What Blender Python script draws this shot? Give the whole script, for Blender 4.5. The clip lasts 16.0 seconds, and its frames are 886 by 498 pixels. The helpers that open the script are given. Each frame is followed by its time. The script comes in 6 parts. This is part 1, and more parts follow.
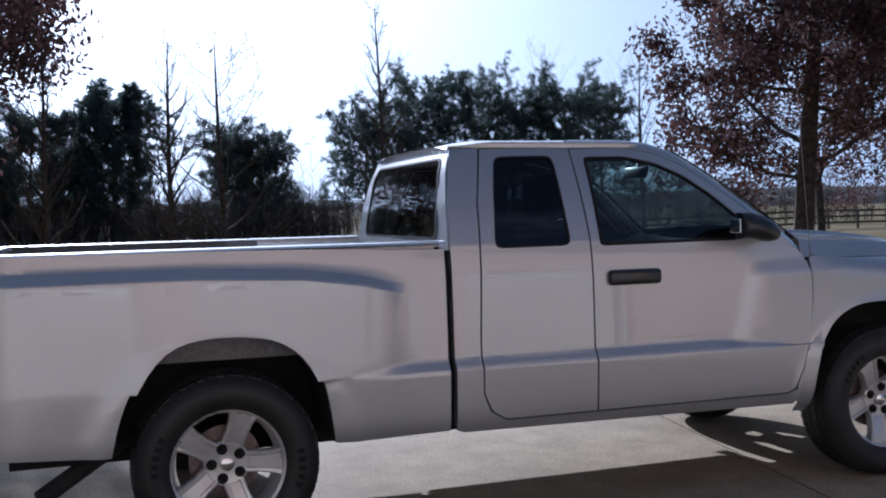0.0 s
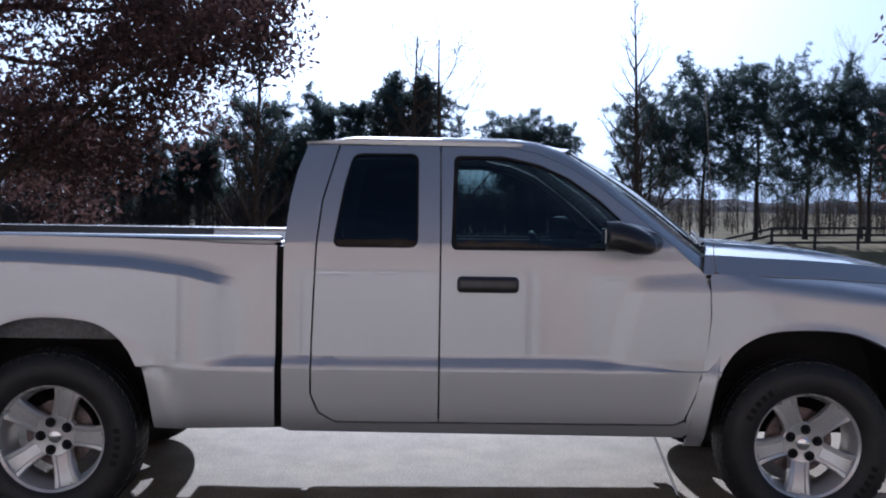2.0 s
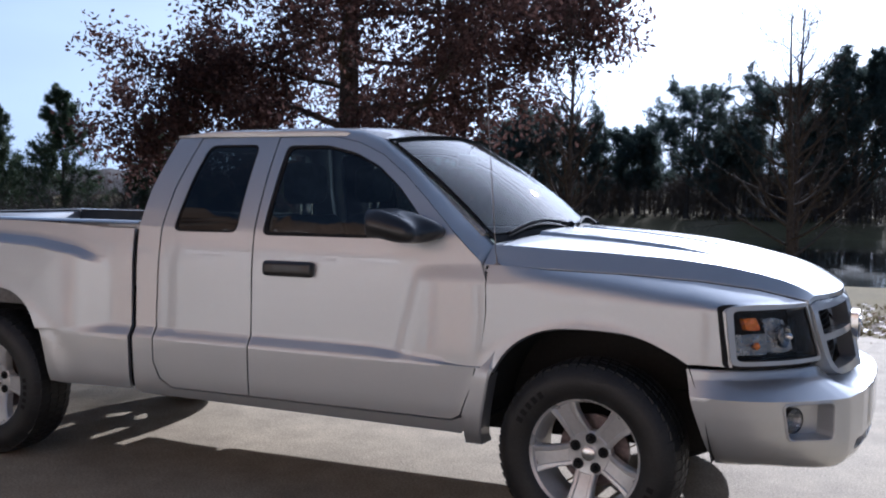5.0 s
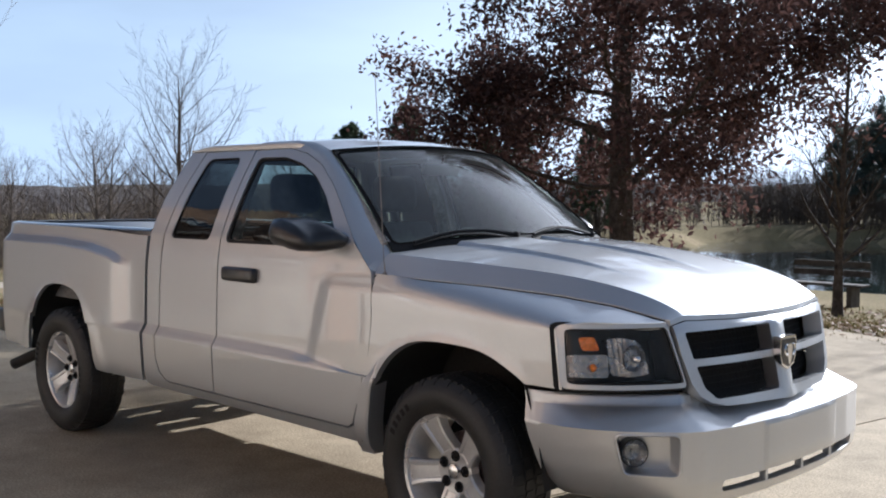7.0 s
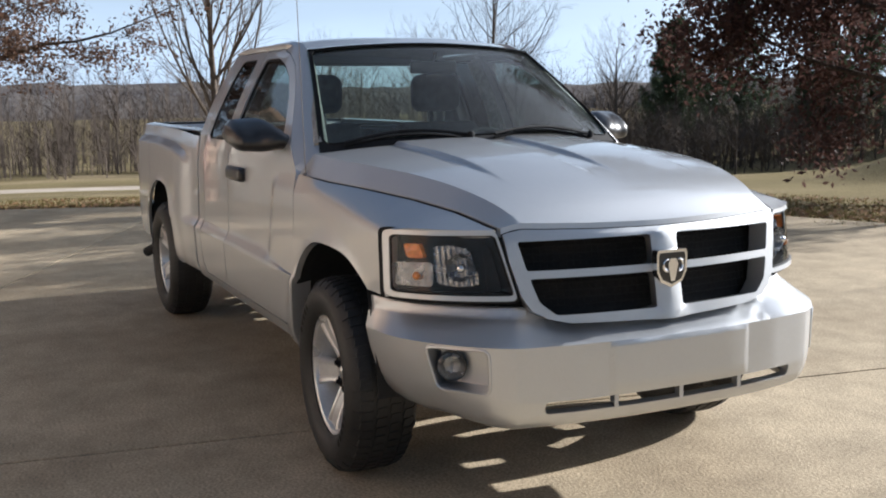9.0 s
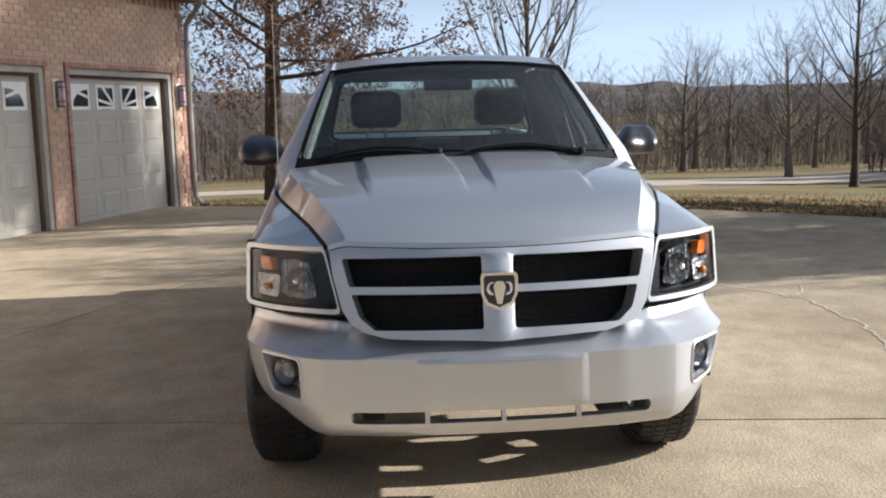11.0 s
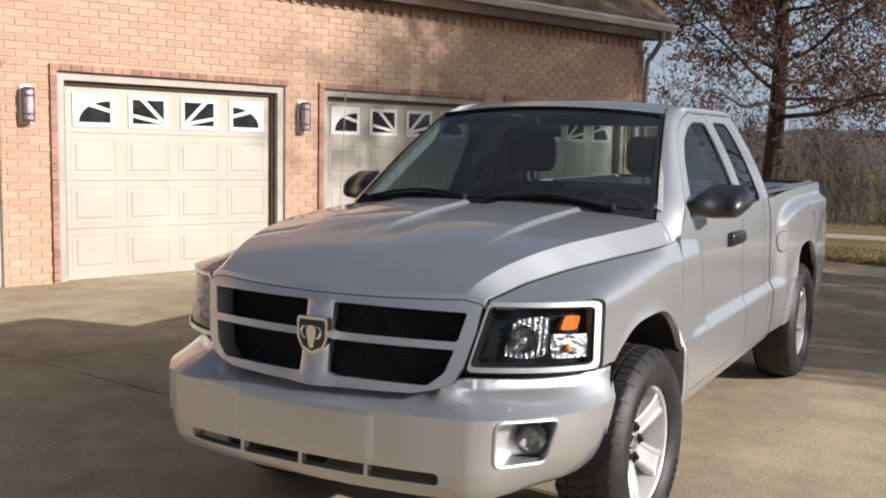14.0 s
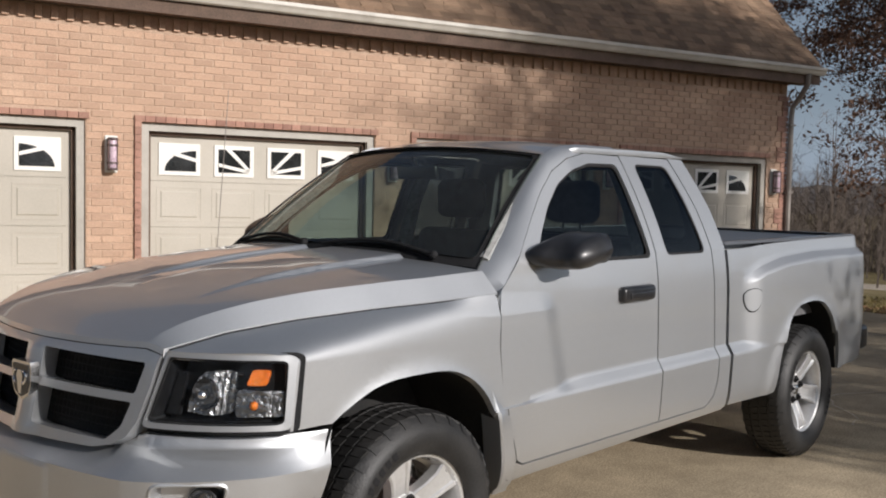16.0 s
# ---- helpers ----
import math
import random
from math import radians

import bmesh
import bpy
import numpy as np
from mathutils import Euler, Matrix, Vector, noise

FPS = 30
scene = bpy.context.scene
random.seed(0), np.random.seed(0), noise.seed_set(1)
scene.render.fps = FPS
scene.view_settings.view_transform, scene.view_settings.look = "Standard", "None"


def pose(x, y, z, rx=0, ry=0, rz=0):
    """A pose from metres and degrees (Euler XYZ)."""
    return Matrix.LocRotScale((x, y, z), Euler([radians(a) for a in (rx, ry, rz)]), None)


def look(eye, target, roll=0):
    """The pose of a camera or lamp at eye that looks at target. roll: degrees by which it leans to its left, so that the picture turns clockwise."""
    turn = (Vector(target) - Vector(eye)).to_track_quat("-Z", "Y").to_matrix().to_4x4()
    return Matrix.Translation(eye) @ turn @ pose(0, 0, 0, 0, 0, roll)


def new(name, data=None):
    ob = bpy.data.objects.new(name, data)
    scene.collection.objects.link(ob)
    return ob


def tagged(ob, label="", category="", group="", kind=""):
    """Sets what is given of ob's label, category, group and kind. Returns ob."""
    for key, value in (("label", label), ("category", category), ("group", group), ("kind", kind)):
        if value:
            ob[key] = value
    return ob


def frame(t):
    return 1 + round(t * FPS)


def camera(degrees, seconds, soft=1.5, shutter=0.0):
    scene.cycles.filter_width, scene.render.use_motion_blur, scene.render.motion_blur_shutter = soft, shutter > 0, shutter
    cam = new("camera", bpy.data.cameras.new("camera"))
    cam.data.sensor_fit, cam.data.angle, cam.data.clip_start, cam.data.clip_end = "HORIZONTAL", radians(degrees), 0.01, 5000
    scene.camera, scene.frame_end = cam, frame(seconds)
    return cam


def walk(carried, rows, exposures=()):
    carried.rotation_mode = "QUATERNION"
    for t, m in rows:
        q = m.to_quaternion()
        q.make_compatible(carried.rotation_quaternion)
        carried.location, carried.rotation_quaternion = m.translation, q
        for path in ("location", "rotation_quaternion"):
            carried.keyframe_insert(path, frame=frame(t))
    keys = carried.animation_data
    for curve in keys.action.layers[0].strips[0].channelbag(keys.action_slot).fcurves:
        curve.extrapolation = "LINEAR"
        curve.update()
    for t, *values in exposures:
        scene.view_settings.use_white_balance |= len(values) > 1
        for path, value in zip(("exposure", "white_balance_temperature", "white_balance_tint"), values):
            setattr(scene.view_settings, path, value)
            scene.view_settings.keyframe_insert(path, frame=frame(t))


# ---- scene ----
cam = camera(46.3, 16.0, soft=2.0)
PATH = [
    (0, (-3.828, -5.18, 1.412), (-3.19, -3.285, 1.34), -1.4),
    (0.5, (-3.306, -5.272, 1.405), (-2.821, -3.333, 1.325), -0.1),
    (1, (-2.791, -5.375, 1.441), (-2.453, -3.404, 1.396), -0.6),
    (1.5, (-2.297, -5.459, 1.452), (-2.176, -3.465, 1.352), -0.1),
    (2, (-1.759, -5.416, 1.429), (-1.705, -3.418, 1.346), 0.9),
    (2.5, (-1.249, -5.457, 1.406), (-1.357, -3.461, 1.339), 0.8),
    (3, (-0.782, -5.364, 1.392), (-1.122, -3.398, 1.263), -1.8),
    (3.5, (-0.232, -5.237, 1.415), (-0.726, -3.305, 1.271), -2.4),
    (4, (0.29, -5.19, 1.443), (-0.416, -3.326, 1.283), -2.1),
    (4.5, (0.762, -5.025, 1.439), (-0.04, -3.198, 1.301), -0.1),
    (5, (1.207, -4.891, 1.478), (0.368, -3.08, 1.355), 0.6),
    (5.2, (1.46, -4.775, 1.485), (0.498, -3.027, 1.345), -0.9),
    (7.3, (2.986, -3.499, 1.483), (1.522, -2.143, 1.344), 0.6),
    (7.5, (3.11, -3.328, 1.479), (1.602, -2.028, 1.293), 0.2),
    (8, (3.451, -2.985, 1.484), (1.789, -1.887, 1.304), -1.2),
    (8.2, (3.53, -2.849, 1.473), (1.84, -1.798, 1.281), -1.0),
    (10.3, (4.218, -1.036, 1.503), (2.271, -0.655, 1.245), -1.2),
    (10.5, (4.309, -0.869, 1.507), (2.341, -0.574, 1.3), -0.9),
    (11, (4.4, -0.444, 1.53), (2.426, -0.297, 1.244), -1.5),
    (11.5, (4.444, 0.007, 1.551), (2.462, -0.02, 1.287), -1.9),
    (12, (4.502, 0.44, 1.546), (2.538, 0.132, 1.321), -2.9),
    (12.5, (4.382, 0.858, 1.55), (2.445, 0.395, 1.366), -2.8),
    (13, (4.22, 1.273, 1.555), (2.33, 0.682, 1.272), -0.5),
    (13.5, (4.09, 1.708, 1.577), (2.286, 0.888, 1.305), -1.1),
    (14, (3.832, 2.062, 1.573), (2.085, 1.113, 1.354), 1.1),
    (14.5, (3.616, 2.415, 1.567), (1.922, 1.378, 1.336), -0.5),
    (15, (3.383, 2.752, 1.576), (1.789, 1.572, 1.318), -1.9),
    (15.5, (2.976, 3.013, 1.567), (1.408, 1.783, 1.386), 0.2),
    (16, (2.586, 3.267, 1.553), (1.089, 1.947, 1.428), 1.2),
]
walk(cam, [(t, look(e, a, r)) for t, e, a, r in PATH], [(0, 0.0, 4900, 18), (1, 0.1, 4850, 18), (2.2, 0.0, 4800, 17.5), (3.5, 0.1, 4850, 17.5), (5.2, 0.35, 5100, 17), (8.2, 0.68, 5700, 11.5), (10.3, 0.68, 5850, 12.5), (11.5, 0.66, 5850, 13.5), (13, 0.36, 6150, 14.5), (14.5, -0.03, 6150, 14), (16, -0.38, 6100, 14)])

# ---- light ----
SUN_WAY = Vector((-0.12, 2.5, 1.0)).normalized()
sun = new("sun", bpy.data.lights.new("sun", "SUN"))
sun.data.energy, sun.data.angle, sun.data.color = 5.7, radians(0.6), (1.0, 0.93, 0.82)
sun.matrix_world = SUN_WAY.to_track_quat("Z", "Y").to_matrix().to_4x4()

world = bpy.data.worlds.new("sky")
scene.world = world
world.use_nodes = True
wn, wl = world.node_tree.nodes, world.node_tree.links
sky = wn.new("ShaderNodeTexSky")
sky.sky_type, sky.sun_disc = "NISHITA", False
sky.sun_elevation, sky.sun_rotation = math.asin(SUN_WAY.z), 0.06
sky.air_density, sky.dust_density, sky.ozone_density = 1.0, 0.8, 2.0
wt = wn.new("ShaderNodeTexCoord")
wmap = wn.new("ShaderNodeMapping")
wmap.inputs["Scale"].default_value = (1.2, 1.2, 5.0)
wnoise = wn.new("ShaderNodeTexNoise")
wnoise.inputs["Scale"].default_value, wnoise.inputs["Detail"].default_value = 1.7, 6.0
wramp = wn.new("ShaderNodeValToRGB")
wramp.color_ramp.elements[0].position, wramp.color_ramp.elements[1].position = 0.45, 0.8
wmix = wn.new("ShaderNodeMixRGB")
wmix.inputs[2].default_value = (12.5, 15.0, 17.2, 1)
wfac = wn.new("ShaderNodeMath")
wfac.operation, wfac.inputs[1].default_value, wfac.inputs[2].default_value = "MULTIPLY_ADD", 0.30, 0.06
wl.new(wt.outputs["Generated"], wmap.inputs[0])
wl.new(wmap.outputs[0], wnoise.inputs["Vector"])
wl.new(wnoise.outputs["Fac"], wramp.inputs[0])
wl.new(wramp.outputs[0], wfac.inputs[0])
wsep, whz, wadd = wn.new("ShaderNodeSeparateXYZ"), wn.new("ShaderNodeMapRange"), wn.new("ShaderNodeMath")
whz.inputs["From Min"].default_value, whz.inputs["From Max"].default_value = 0.0, 0.38
whz.inputs["To Min"].default_value, whz.inputs["To Max"].default_value = 0.95, 0.0
wadd.operation, wadd.use_clamp = "ADD", True
wl.new(wt.outputs["Generated"], wsep.inputs[0])
wl.new(wsep.outputs["Z"], whz.inputs["Value"])
wlee, wside, wdir = wn.new("ShaderNodeMapRange"), wn.new("ShaderNodeMath"), wn.new("ShaderNodeVectorMath")
wdir.operation, wdir.inputs[1].default_value = "DOT_PRODUCT", Vector((SUN_WAY.x, SUN_WAY.y, 0)).normalized()
wl.new(wt.outputs["Generated"], wdir.inputs[0])
wlee.inputs["From Min"].default_value, wlee.inputs["From Max"].default_value = -0.9, 0.35
wlee.inputs["To Min"].default_value, wlee.inputs["To Max"].default_value = 0.35, 1.0
wl.new(wdir.outputs["Value"], wlee.inputs["Value"])
wside.operation = "MULTIPLY"
wl.new(whz.outputs[0], wside.inputs[0])
wl.new(wlee.outputs[0], wside.inputs[1])
wl.new(wfac.outputs[0], wadd.inputs[0])
wl.new(wside.outputs[0], wadd.inputs[1])
wl.new(wadd.outputs[0], wmix.inputs[0])
# bright haze round the sun
wdot, wglow, wpow, wsum = wn.new("ShaderNodeVectorMath"), wn.new("ShaderNodeMapRange"), wn.new("ShaderNodeMath"), wn.new("ShaderNodeMixRGB")
wdot.operation, wdot.inputs[1].default_value = "DOT_PRODUCT", SUN_WAY
wl.new(wt.outputs["Generated"], wdot.inputs[0])
wglow.inputs["From Min"].default_value, wglow.inputs["From Max"].default_value = 0.45, 1.0
wl.new(wdot.outputs["Value"], wglow.inputs["Value"])
wpow.operation, wpow.inputs[1].default_value = "POWER", 1.6
wl.new(wglow.outputs[0], wpow.inputs[0])
wsum.blend_type, wsum.inputs[2].default_value = "ADD", (14.0, 13.8, 13.4, 1)
wl.new(wpow.outputs[0], wsum.inputs[0])
wl.new(wmix.outputs[0], wsum.inputs[1])
wcore, wnear = wn.new("ShaderNodeMath"), wn.new("ShaderNodeMixRGB")
wcore.operation, wcore.inputs[1].default_value = "POWER", 9.0
wl.new(wglow.outputs[0], wcore.inputs[0])
wnear.blend_type, wnear.inputs[2].default_value = "ADD", (34.0, 32.5, 30.0, 1)
wl.new(wcore.outputs[0], wnear.inputs[0])
wl.new(wsum.outputs[0], wnear.inputs[1])
wl.new(sky.outputs[0], wmix.inputs[1])
wl.new(wnear.outputs[0], wn["Background"].inputs[0])
wn["Background"].inputs[1].default_value = 0.0365


# ---- materials ----
def shader(name):
    m = bpy.data.materials.new(name)
    m.use_nodes = True
    return m, m.node_tree.nodes, m.node_tree.links, m.node_tree.nodes["Principled BSDF"]


def surface(name, ca, cb, scale=8.0, rough=0.7, metal=0.0, bump=0.0, bump_scale=60.0, fine=0.25, coat=0.0, random_tint=0.0, spread=0.3, cc=None, specular=0.5, blotch=0.0, blotch_scale=4.0):
    """Two colours mixed by coarse noise, a finer grain over them, and a relief."""
    m, n, l, b = shader(name)
    tc = n.new("ShaderNodeTexCoord")
    coarse = n.new("ShaderNodeTexNoise")
    coarse.inputs["Scale"].default_value, coarse.inputs["Detail"].default_value = scale, 6.0
    grain = n.new("ShaderNodeTexNoise")
    grain.inputs["Scale"].default_value, grain.inputs["Detail"].default_value = bump_scale, 4.0
    for t in (coarse, grain):
        l.new(tc.outputs["Object"], t.inputs["Vector"])
    ramp = n.new("ShaderNodeValToRGB")
    e = ramp.color_ramp.elements
    e[0].position, e[1].position = 0.5 - spread / 2, 0.5 + spread / 2
    e[0].color, e[1].color = (*ca, 1), (*cb, 1)
    if cc:
        x = e.new(0.5)
        x.color = (*cc, 1)
    l.new(coarse.outputs["Fac"], ramp.inputs[0])
    mul = n.new("ShaderNodeMixRGB")
    mul.blend_type = "MULTIPLY"
    mul.inputs[0].default_value = 1.0
    gr = n.new("ShaderNodeMapRange")
    gr.inputs["From Min"].default_value, gr.inputs["From Max"].default_value = 0.3, 0.7
    gr.inputs["To Min"].default_value, gr.inputs["To Max"].default_value = 1 - fine, 1 + fine
    l.new(grain.outputs["Fac"], gr.inputs["Value"])
    l.new(ramp.outputs[0], mul.inputs[1])
    l.new(gr.outputs[0], mul.inputs[2])
    out = mul
    if blotch:
        bt, br, bm = n.new("ShaderNodeTexNoise"), n.new("ShaderNodeMapRange"), n.new("ShaderNodeMixRGB")
        bt.inputs["Scale"].default_value, bt.inputs["Detail"].default_value, bt.inputs["Roughness"].default_value = blotch_scale, 8.0, 0.7
        l.new(tc.outputs["Object"], bt.inputs["Vector"])
        br.inputs["From Min"].default_value, br.inputs["From Max"].default_value = 0.35, 0.65
        br.inputs["To Min"].default_value, br.inputs["To Max"].default_value = 1 - blotch, 1 + blotch * 0.6
        l.new(bt.outputs["Fac"], br.inputs["Value"])
        bm.blend_type, bm.inputs[0].default_value = "MULTIPLY", 1.0
        l.new(mul.outputs[0], bm.inputs[1])
        l.new(br.outputs[0], bm.inputs[2])
        out = mul = bm
    if random_tint:
        oi, ge = n.new("ShaderNodeObjectInfo"), n.new("ShaderNodeNewGeometry")
        add = n.new("ShaderNodeMath")
        add.operation = "ADD"
        fr = n.new("ShaderNodeMath")
        fr.operation = "FRACT"
        l.new(oi.outputs["Random"], add.inputs[0])
        l.new(ge.outputs["Random Per Island"], add.inputs[1])
        l.new(add.outputs[0], fr.inputs[0])
        mr = n.new("ShaderNodeMapRange")
        mr.inputs["To Min"].default_value, mr.inputs["To Max"].default_value = 1 - random_tint, 1 + random_tint
        l.new(fr.outputs[0], mr.inputs["Value"])
        tint = n.new("ShaderNodeMixRGB")
        tint.blend_type, tint.inputs[0].default_value = "MULTIPLY", 1.0
        l.new(mul.outputs[0], tint.inputs[1])
        l.new(mr.outputs[0], tint.inputs[2])
        out = tint
    l.new(out.outputs[0], b.inputs["Base Color"])
    rr = n.new("ShaderNodeMapRange")
    rr.inputs["To Min"].default_value, rr.inputs["To Max"].default_value = max(0.02, rough - 0.08), min(1, rough + 0.08)
    l.new(coarse.outputs["Fac"], rr.inputs["Value"])
    l.new(rr.outputs[0], b.inputs["Roughness"])
    b.inputs["Metallic"].default_value = metal
    b.inputs["Coat Weight"].default_value = coat
    b.inputs["Coat Roughness"].default_value = 0.03
    b.inputs["Specular IOR Level"].default_value = specular
    if bump:
        bn = n.new("ShaderNodeBump")
        bn.inputs["Strength"].default_value, bn.inputs["Distance"].default_value = bump, 0.01
        l.new(grain.outputs["Fac"], bn.inputs["Height"])
        l.new(bn.outputs[0], b.inputs["Normal"])
    return m


def glass(name, tint, gloss=0.05, glass_haze=0.0):
    """A tinted pane: clear straight through, with a reflection that grows towards grazing angles."""
    m, n, l, b = shader(name)
    n.remove(b)
    tr, gl, mix = n.new("ShaderNodeBsdfTransparent"), n.new("ShaderNodeBsdfGlossy"), n.new("ShaderNodeMixShader")
    tr.inputs[0].default_value = (*tint, 1)
    gl.inputs["Roughness"].default_value = 0.012
    lw = n.new("ShaderNodeLayerWeight")
    p = n.new("ShaderNodeMath")
    p.operation, p.inputs[1].default_value = "POWER", 4.5
    mr = n.new("ShaderNodeMapRange")
    mr.inputs["To Min"].default_value, mr.inputs["To Max"].default_value = gloss, 1.0
    lw.inputs["Blend"].default_value = 0.5
    l.new(lw.outputs["Facing"], p.inputs[0])
    l.new(p.outputs[0], mr.inputs["Value"])
    l.new(mr.outputs[0], mix.inputs[0])
    l.new(tr.outputs[0], mix.inputs[1])
    l.new(gl.outputs[0], mix.inputs[2])
    out = mix
    if glass_haze:
        # milky film added for sun haze on glass; scatters light from both sides
        tc, nz, dr = n.new("ShaderNodeTexCoord"), n.new("ShaderNodeTexNoise"), n.new("ShaderNodeMapRange")
        df, tl, both, film = n.new("ShaderNodeBsdfDiffuse"), n.new("ShaderNodeBsdfTranslucent"), n.new("ShaderNodeMixShader"), n.new("ShaderNodeMixShader")
        nz.inputs["Scale"].default_value, nz.inputs["Detail"].default_value = 6.0, 6.0
        l.new(tc.outputs["Object"], nz.inputs["Vector"])
        dr.inputs["To Min"].default_value, dr.inputs["To Max"].default_value = glass_haze * 0.6, glass_haze * 1.4
        l.new(nz.outputs["Fac"], dr.inputs["Value"])
        df.inputs[0].default_value = tl.inputs[0].default_value = (0.75, 0.78, 0.78, 1)
        both.inputs[0].default_value = 0.6
        l.new(df.outputs[0], both.inputs[1])
        l.new(tl.outputs[0], both.inputs[2])
        l.new(dr.outputs[0], film.inputs[0])
        l.new(mix.outputs[0], film.inputs[1])
        l.new(both.outputs[0], film.inputs[2])
        out = film
    l.new(out.outputs[0], n["Material Output"].inputs[0])
    return m


def leafy(name, ca, cb, through_leaf=0.35):
    """Leaves: colour varies from leaf to leaf, and some light passes through."""
    m, n, l, b = shader(name)
    ge = n.new("ShaderNodeNewGeometry")
    ramp = n.new("ShaderNodeValToRGB")
    ramp.color_ramp.elements[0].color, ramp.color_ramp.elements[1].color = (*ca, 1), (*cb, 1)
    l.new(ge.outputs["Random Per Island"], ramp.inputs[0])
    l.new(ramp.outputs[0], b.inputs["Base Color"])
    b.inputs["Roughness"].default_value = 0.6
    b.inputs["Specular IOR Level"].default_value = 0.12
    tl, mix = n.new("ShaderNodeBsdfTranslucent"), n.new("ShaderNodeMixShader")
    mix.inputs[0].default_value = through_leaf
    l.new(ramp.outputs[0], tl.inputs[0])
    l.new(b.outputs[0], mix.inputs[1])
    l.new(tl.outputs[0], mix.inputs[2])
    l.new(mix.outputs[0], n["Material Output"].inputs[0])
    return m


def silver_paint():
    """Metallic lacquer: flakes under a clear coat."""
    m, n, l, b = shader("silver_paint")
    tc, fl, du = n.new("ShaderNodeTexCoord"), n.new("ShaderNodeTexVoronoi"), n.new("ShaderNodeTexNoise")
    fl.inputs["Scale"].default_value = 900.0
    du.inputs["Scale"].default_value, du.inputs["Detail"].default_value = 2.2, 5.0
    l.new(tc.outputs["Object"], fl.inputs["Vector"])
    l.new(tc.outputs["Object"], du.inputs["Vector"])
    ramp = n.new("ShaderNodeMixRGB")
    ramp.inputs[1].default_value, ramp.inputs[2].default_value = (0.515, 0.53, 0.545, 1), (0.625, 0.64, 0.655, 1)
    l.new(fl.outputs["Color"], ramp.inputs[0])
    l.new(ramp.outputs[0], b.inputs["Base Color"])
    rr = n.new("ShaderNodeMapRange")
    rr.inputs["To Min"].default_value, rr.inputs["To Max"].default_value = 0.46, 0.52
    l.new(du.outputs["Fac"], rr.inputs["Value"])
    l.new(rr.outputs[0], b.inputs["Roughness"])
    b.inputs["Metallic"].default_value = 0.87
    b.inputs["Coat Weight"].default_value, b.inputs["Coat Roughness"].default_value = 1.0, 0.018
    b.inputs["Coat IOR"].default_value = 1.72
    return m


M_PAINT = silver_paint()
# bed paint darkened to grey for the shade inside the rear arch
M_ARCH_SHADE = surface("arch_shade_grey", (0.13, 0.13, 0.135), (0.19, 0.19, 0.195), 6, 0.6)
M_BLACK = surface("black_plastic", (0.012, 0.012, 0.013), (0.022, 0.022, 0.024), 12, 0.34, bump=0.03, bump_scale=400, coat=0.4)
M_TRIM = surface("black_rubber", (0.012, 0.012, 0.013), (0.02, 0.02, 0.021), 10, 0.8, specular=0.25)
M_DARK = surface("underbody_black", (0.010, 0.010, 0.010), (0.022, 0.020, 0.018), 5, 0.85)
M_TYRE = surface("tyre_rubber", (0.012, 0.012, 0.012), (0.024, 0.023, 0.022), 9, 0.55, bump=0.15, bump_scale=120)
M_ALLOY = surface("alloy", (0.62, 0.62, 0.615), (0.72, 0.72, 0.715), 6, 0.30, metal=0.5, coat=0.4, fine=0.05)
M_CHROME = surface("chrome", (0.78, 0.78, 0.78), (0.85, 0.85, 0.85), 20, 0.2, metal=1.0, fine=0.03)
M_GLASS_F = glass("windscreen_glass", (0.66, 0.75, 0.70), 0.06, 0.045)
M_GLASS_R = glass("rear_glass", (0.72, 0.78, 0.74), 0.05)
M_GLASS_S = glass("door_glass", (0.32, 0.385, 0.375), 0.07)
M_GLASS_D = glass("privacy_glass", (0.075, 0.085, 0.09), 0.06)
M_LENS = glass("lamp_lens", (0.90, 0.91, 0.91), 0.035)
M_HOUSING = surface("lamp_housing", (0.008, 0.008, 0.009), (0.016, 0.016, 0.017), 15, 0.5, specular=0.2)
M_REFLECT = surface("reflector", (0.26, 0.265, 0.28), (0.46, 0.465, 0.48), 30, 0.26, metal=1.0, bump=0.6, bump_scale=70)
M_AMBER = surface("amber_plastic", (0.75, 0.16, 0.015), (0.85, 0.24, 0.03), 20, 0.25, coat=0.6)
M_SEAT = surface("seat_cloth", (0.045, 0.045, 0.048), (0.075, 0.075, 0.08), 20, 0.9, bump=0.3, bump_scale=300)
M_LINER = surface("headliner_cloth", (0.30, 0.30, 0.29), (0.36, 0.36, 0.35), 12, 0.95)
M_DASH = surface("dash_vinyl", (0.035, 0.036, 0.038), (0.055, 0.056, 0.058), 14, 0.7, bump=0.2, bump_scale=250)
M_MIRROR = surface("mirror_glass", (0.86, 0.87, 0.88), (0.9, 0.9, 0.9), 5, 0.05, metal=1.0, fine=0.0)
M_CONCRETE = surface("concrete", (0.31, 0.242, 0.16), (0.53, 0.432, 0.30), 0.55, 0.82, bump=0.4, bump_scale=85, fine=0.34, random_tint=0.05, spread=0.5, cc=(0.435, 0.355, 0.245), blotch=0.20, blotch_scale=3.2, specular=0.12)
M_CRACK = surface("crack_filler", (0.50, 0.43, 0.32), (0.58, 0.50, 0.39), 5, 0.9)
M_BRICK = surface("brick", (0.455, 0.29, 0.20), (0.555, 0.385, 0.272), 1.2, 0.88, bump=0.5, bump_scale=90, fine=0.15, random_tint=0.10, spread=0.5)
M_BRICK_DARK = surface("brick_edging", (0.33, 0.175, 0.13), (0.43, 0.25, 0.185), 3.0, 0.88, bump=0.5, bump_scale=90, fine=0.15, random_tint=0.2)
M_MORTAR = surface("mortar", (0.45, 0.315, 0.225), (0.52, 0.375, 0.275), 6, 0.95, bump=0.4, bump_scale=120)
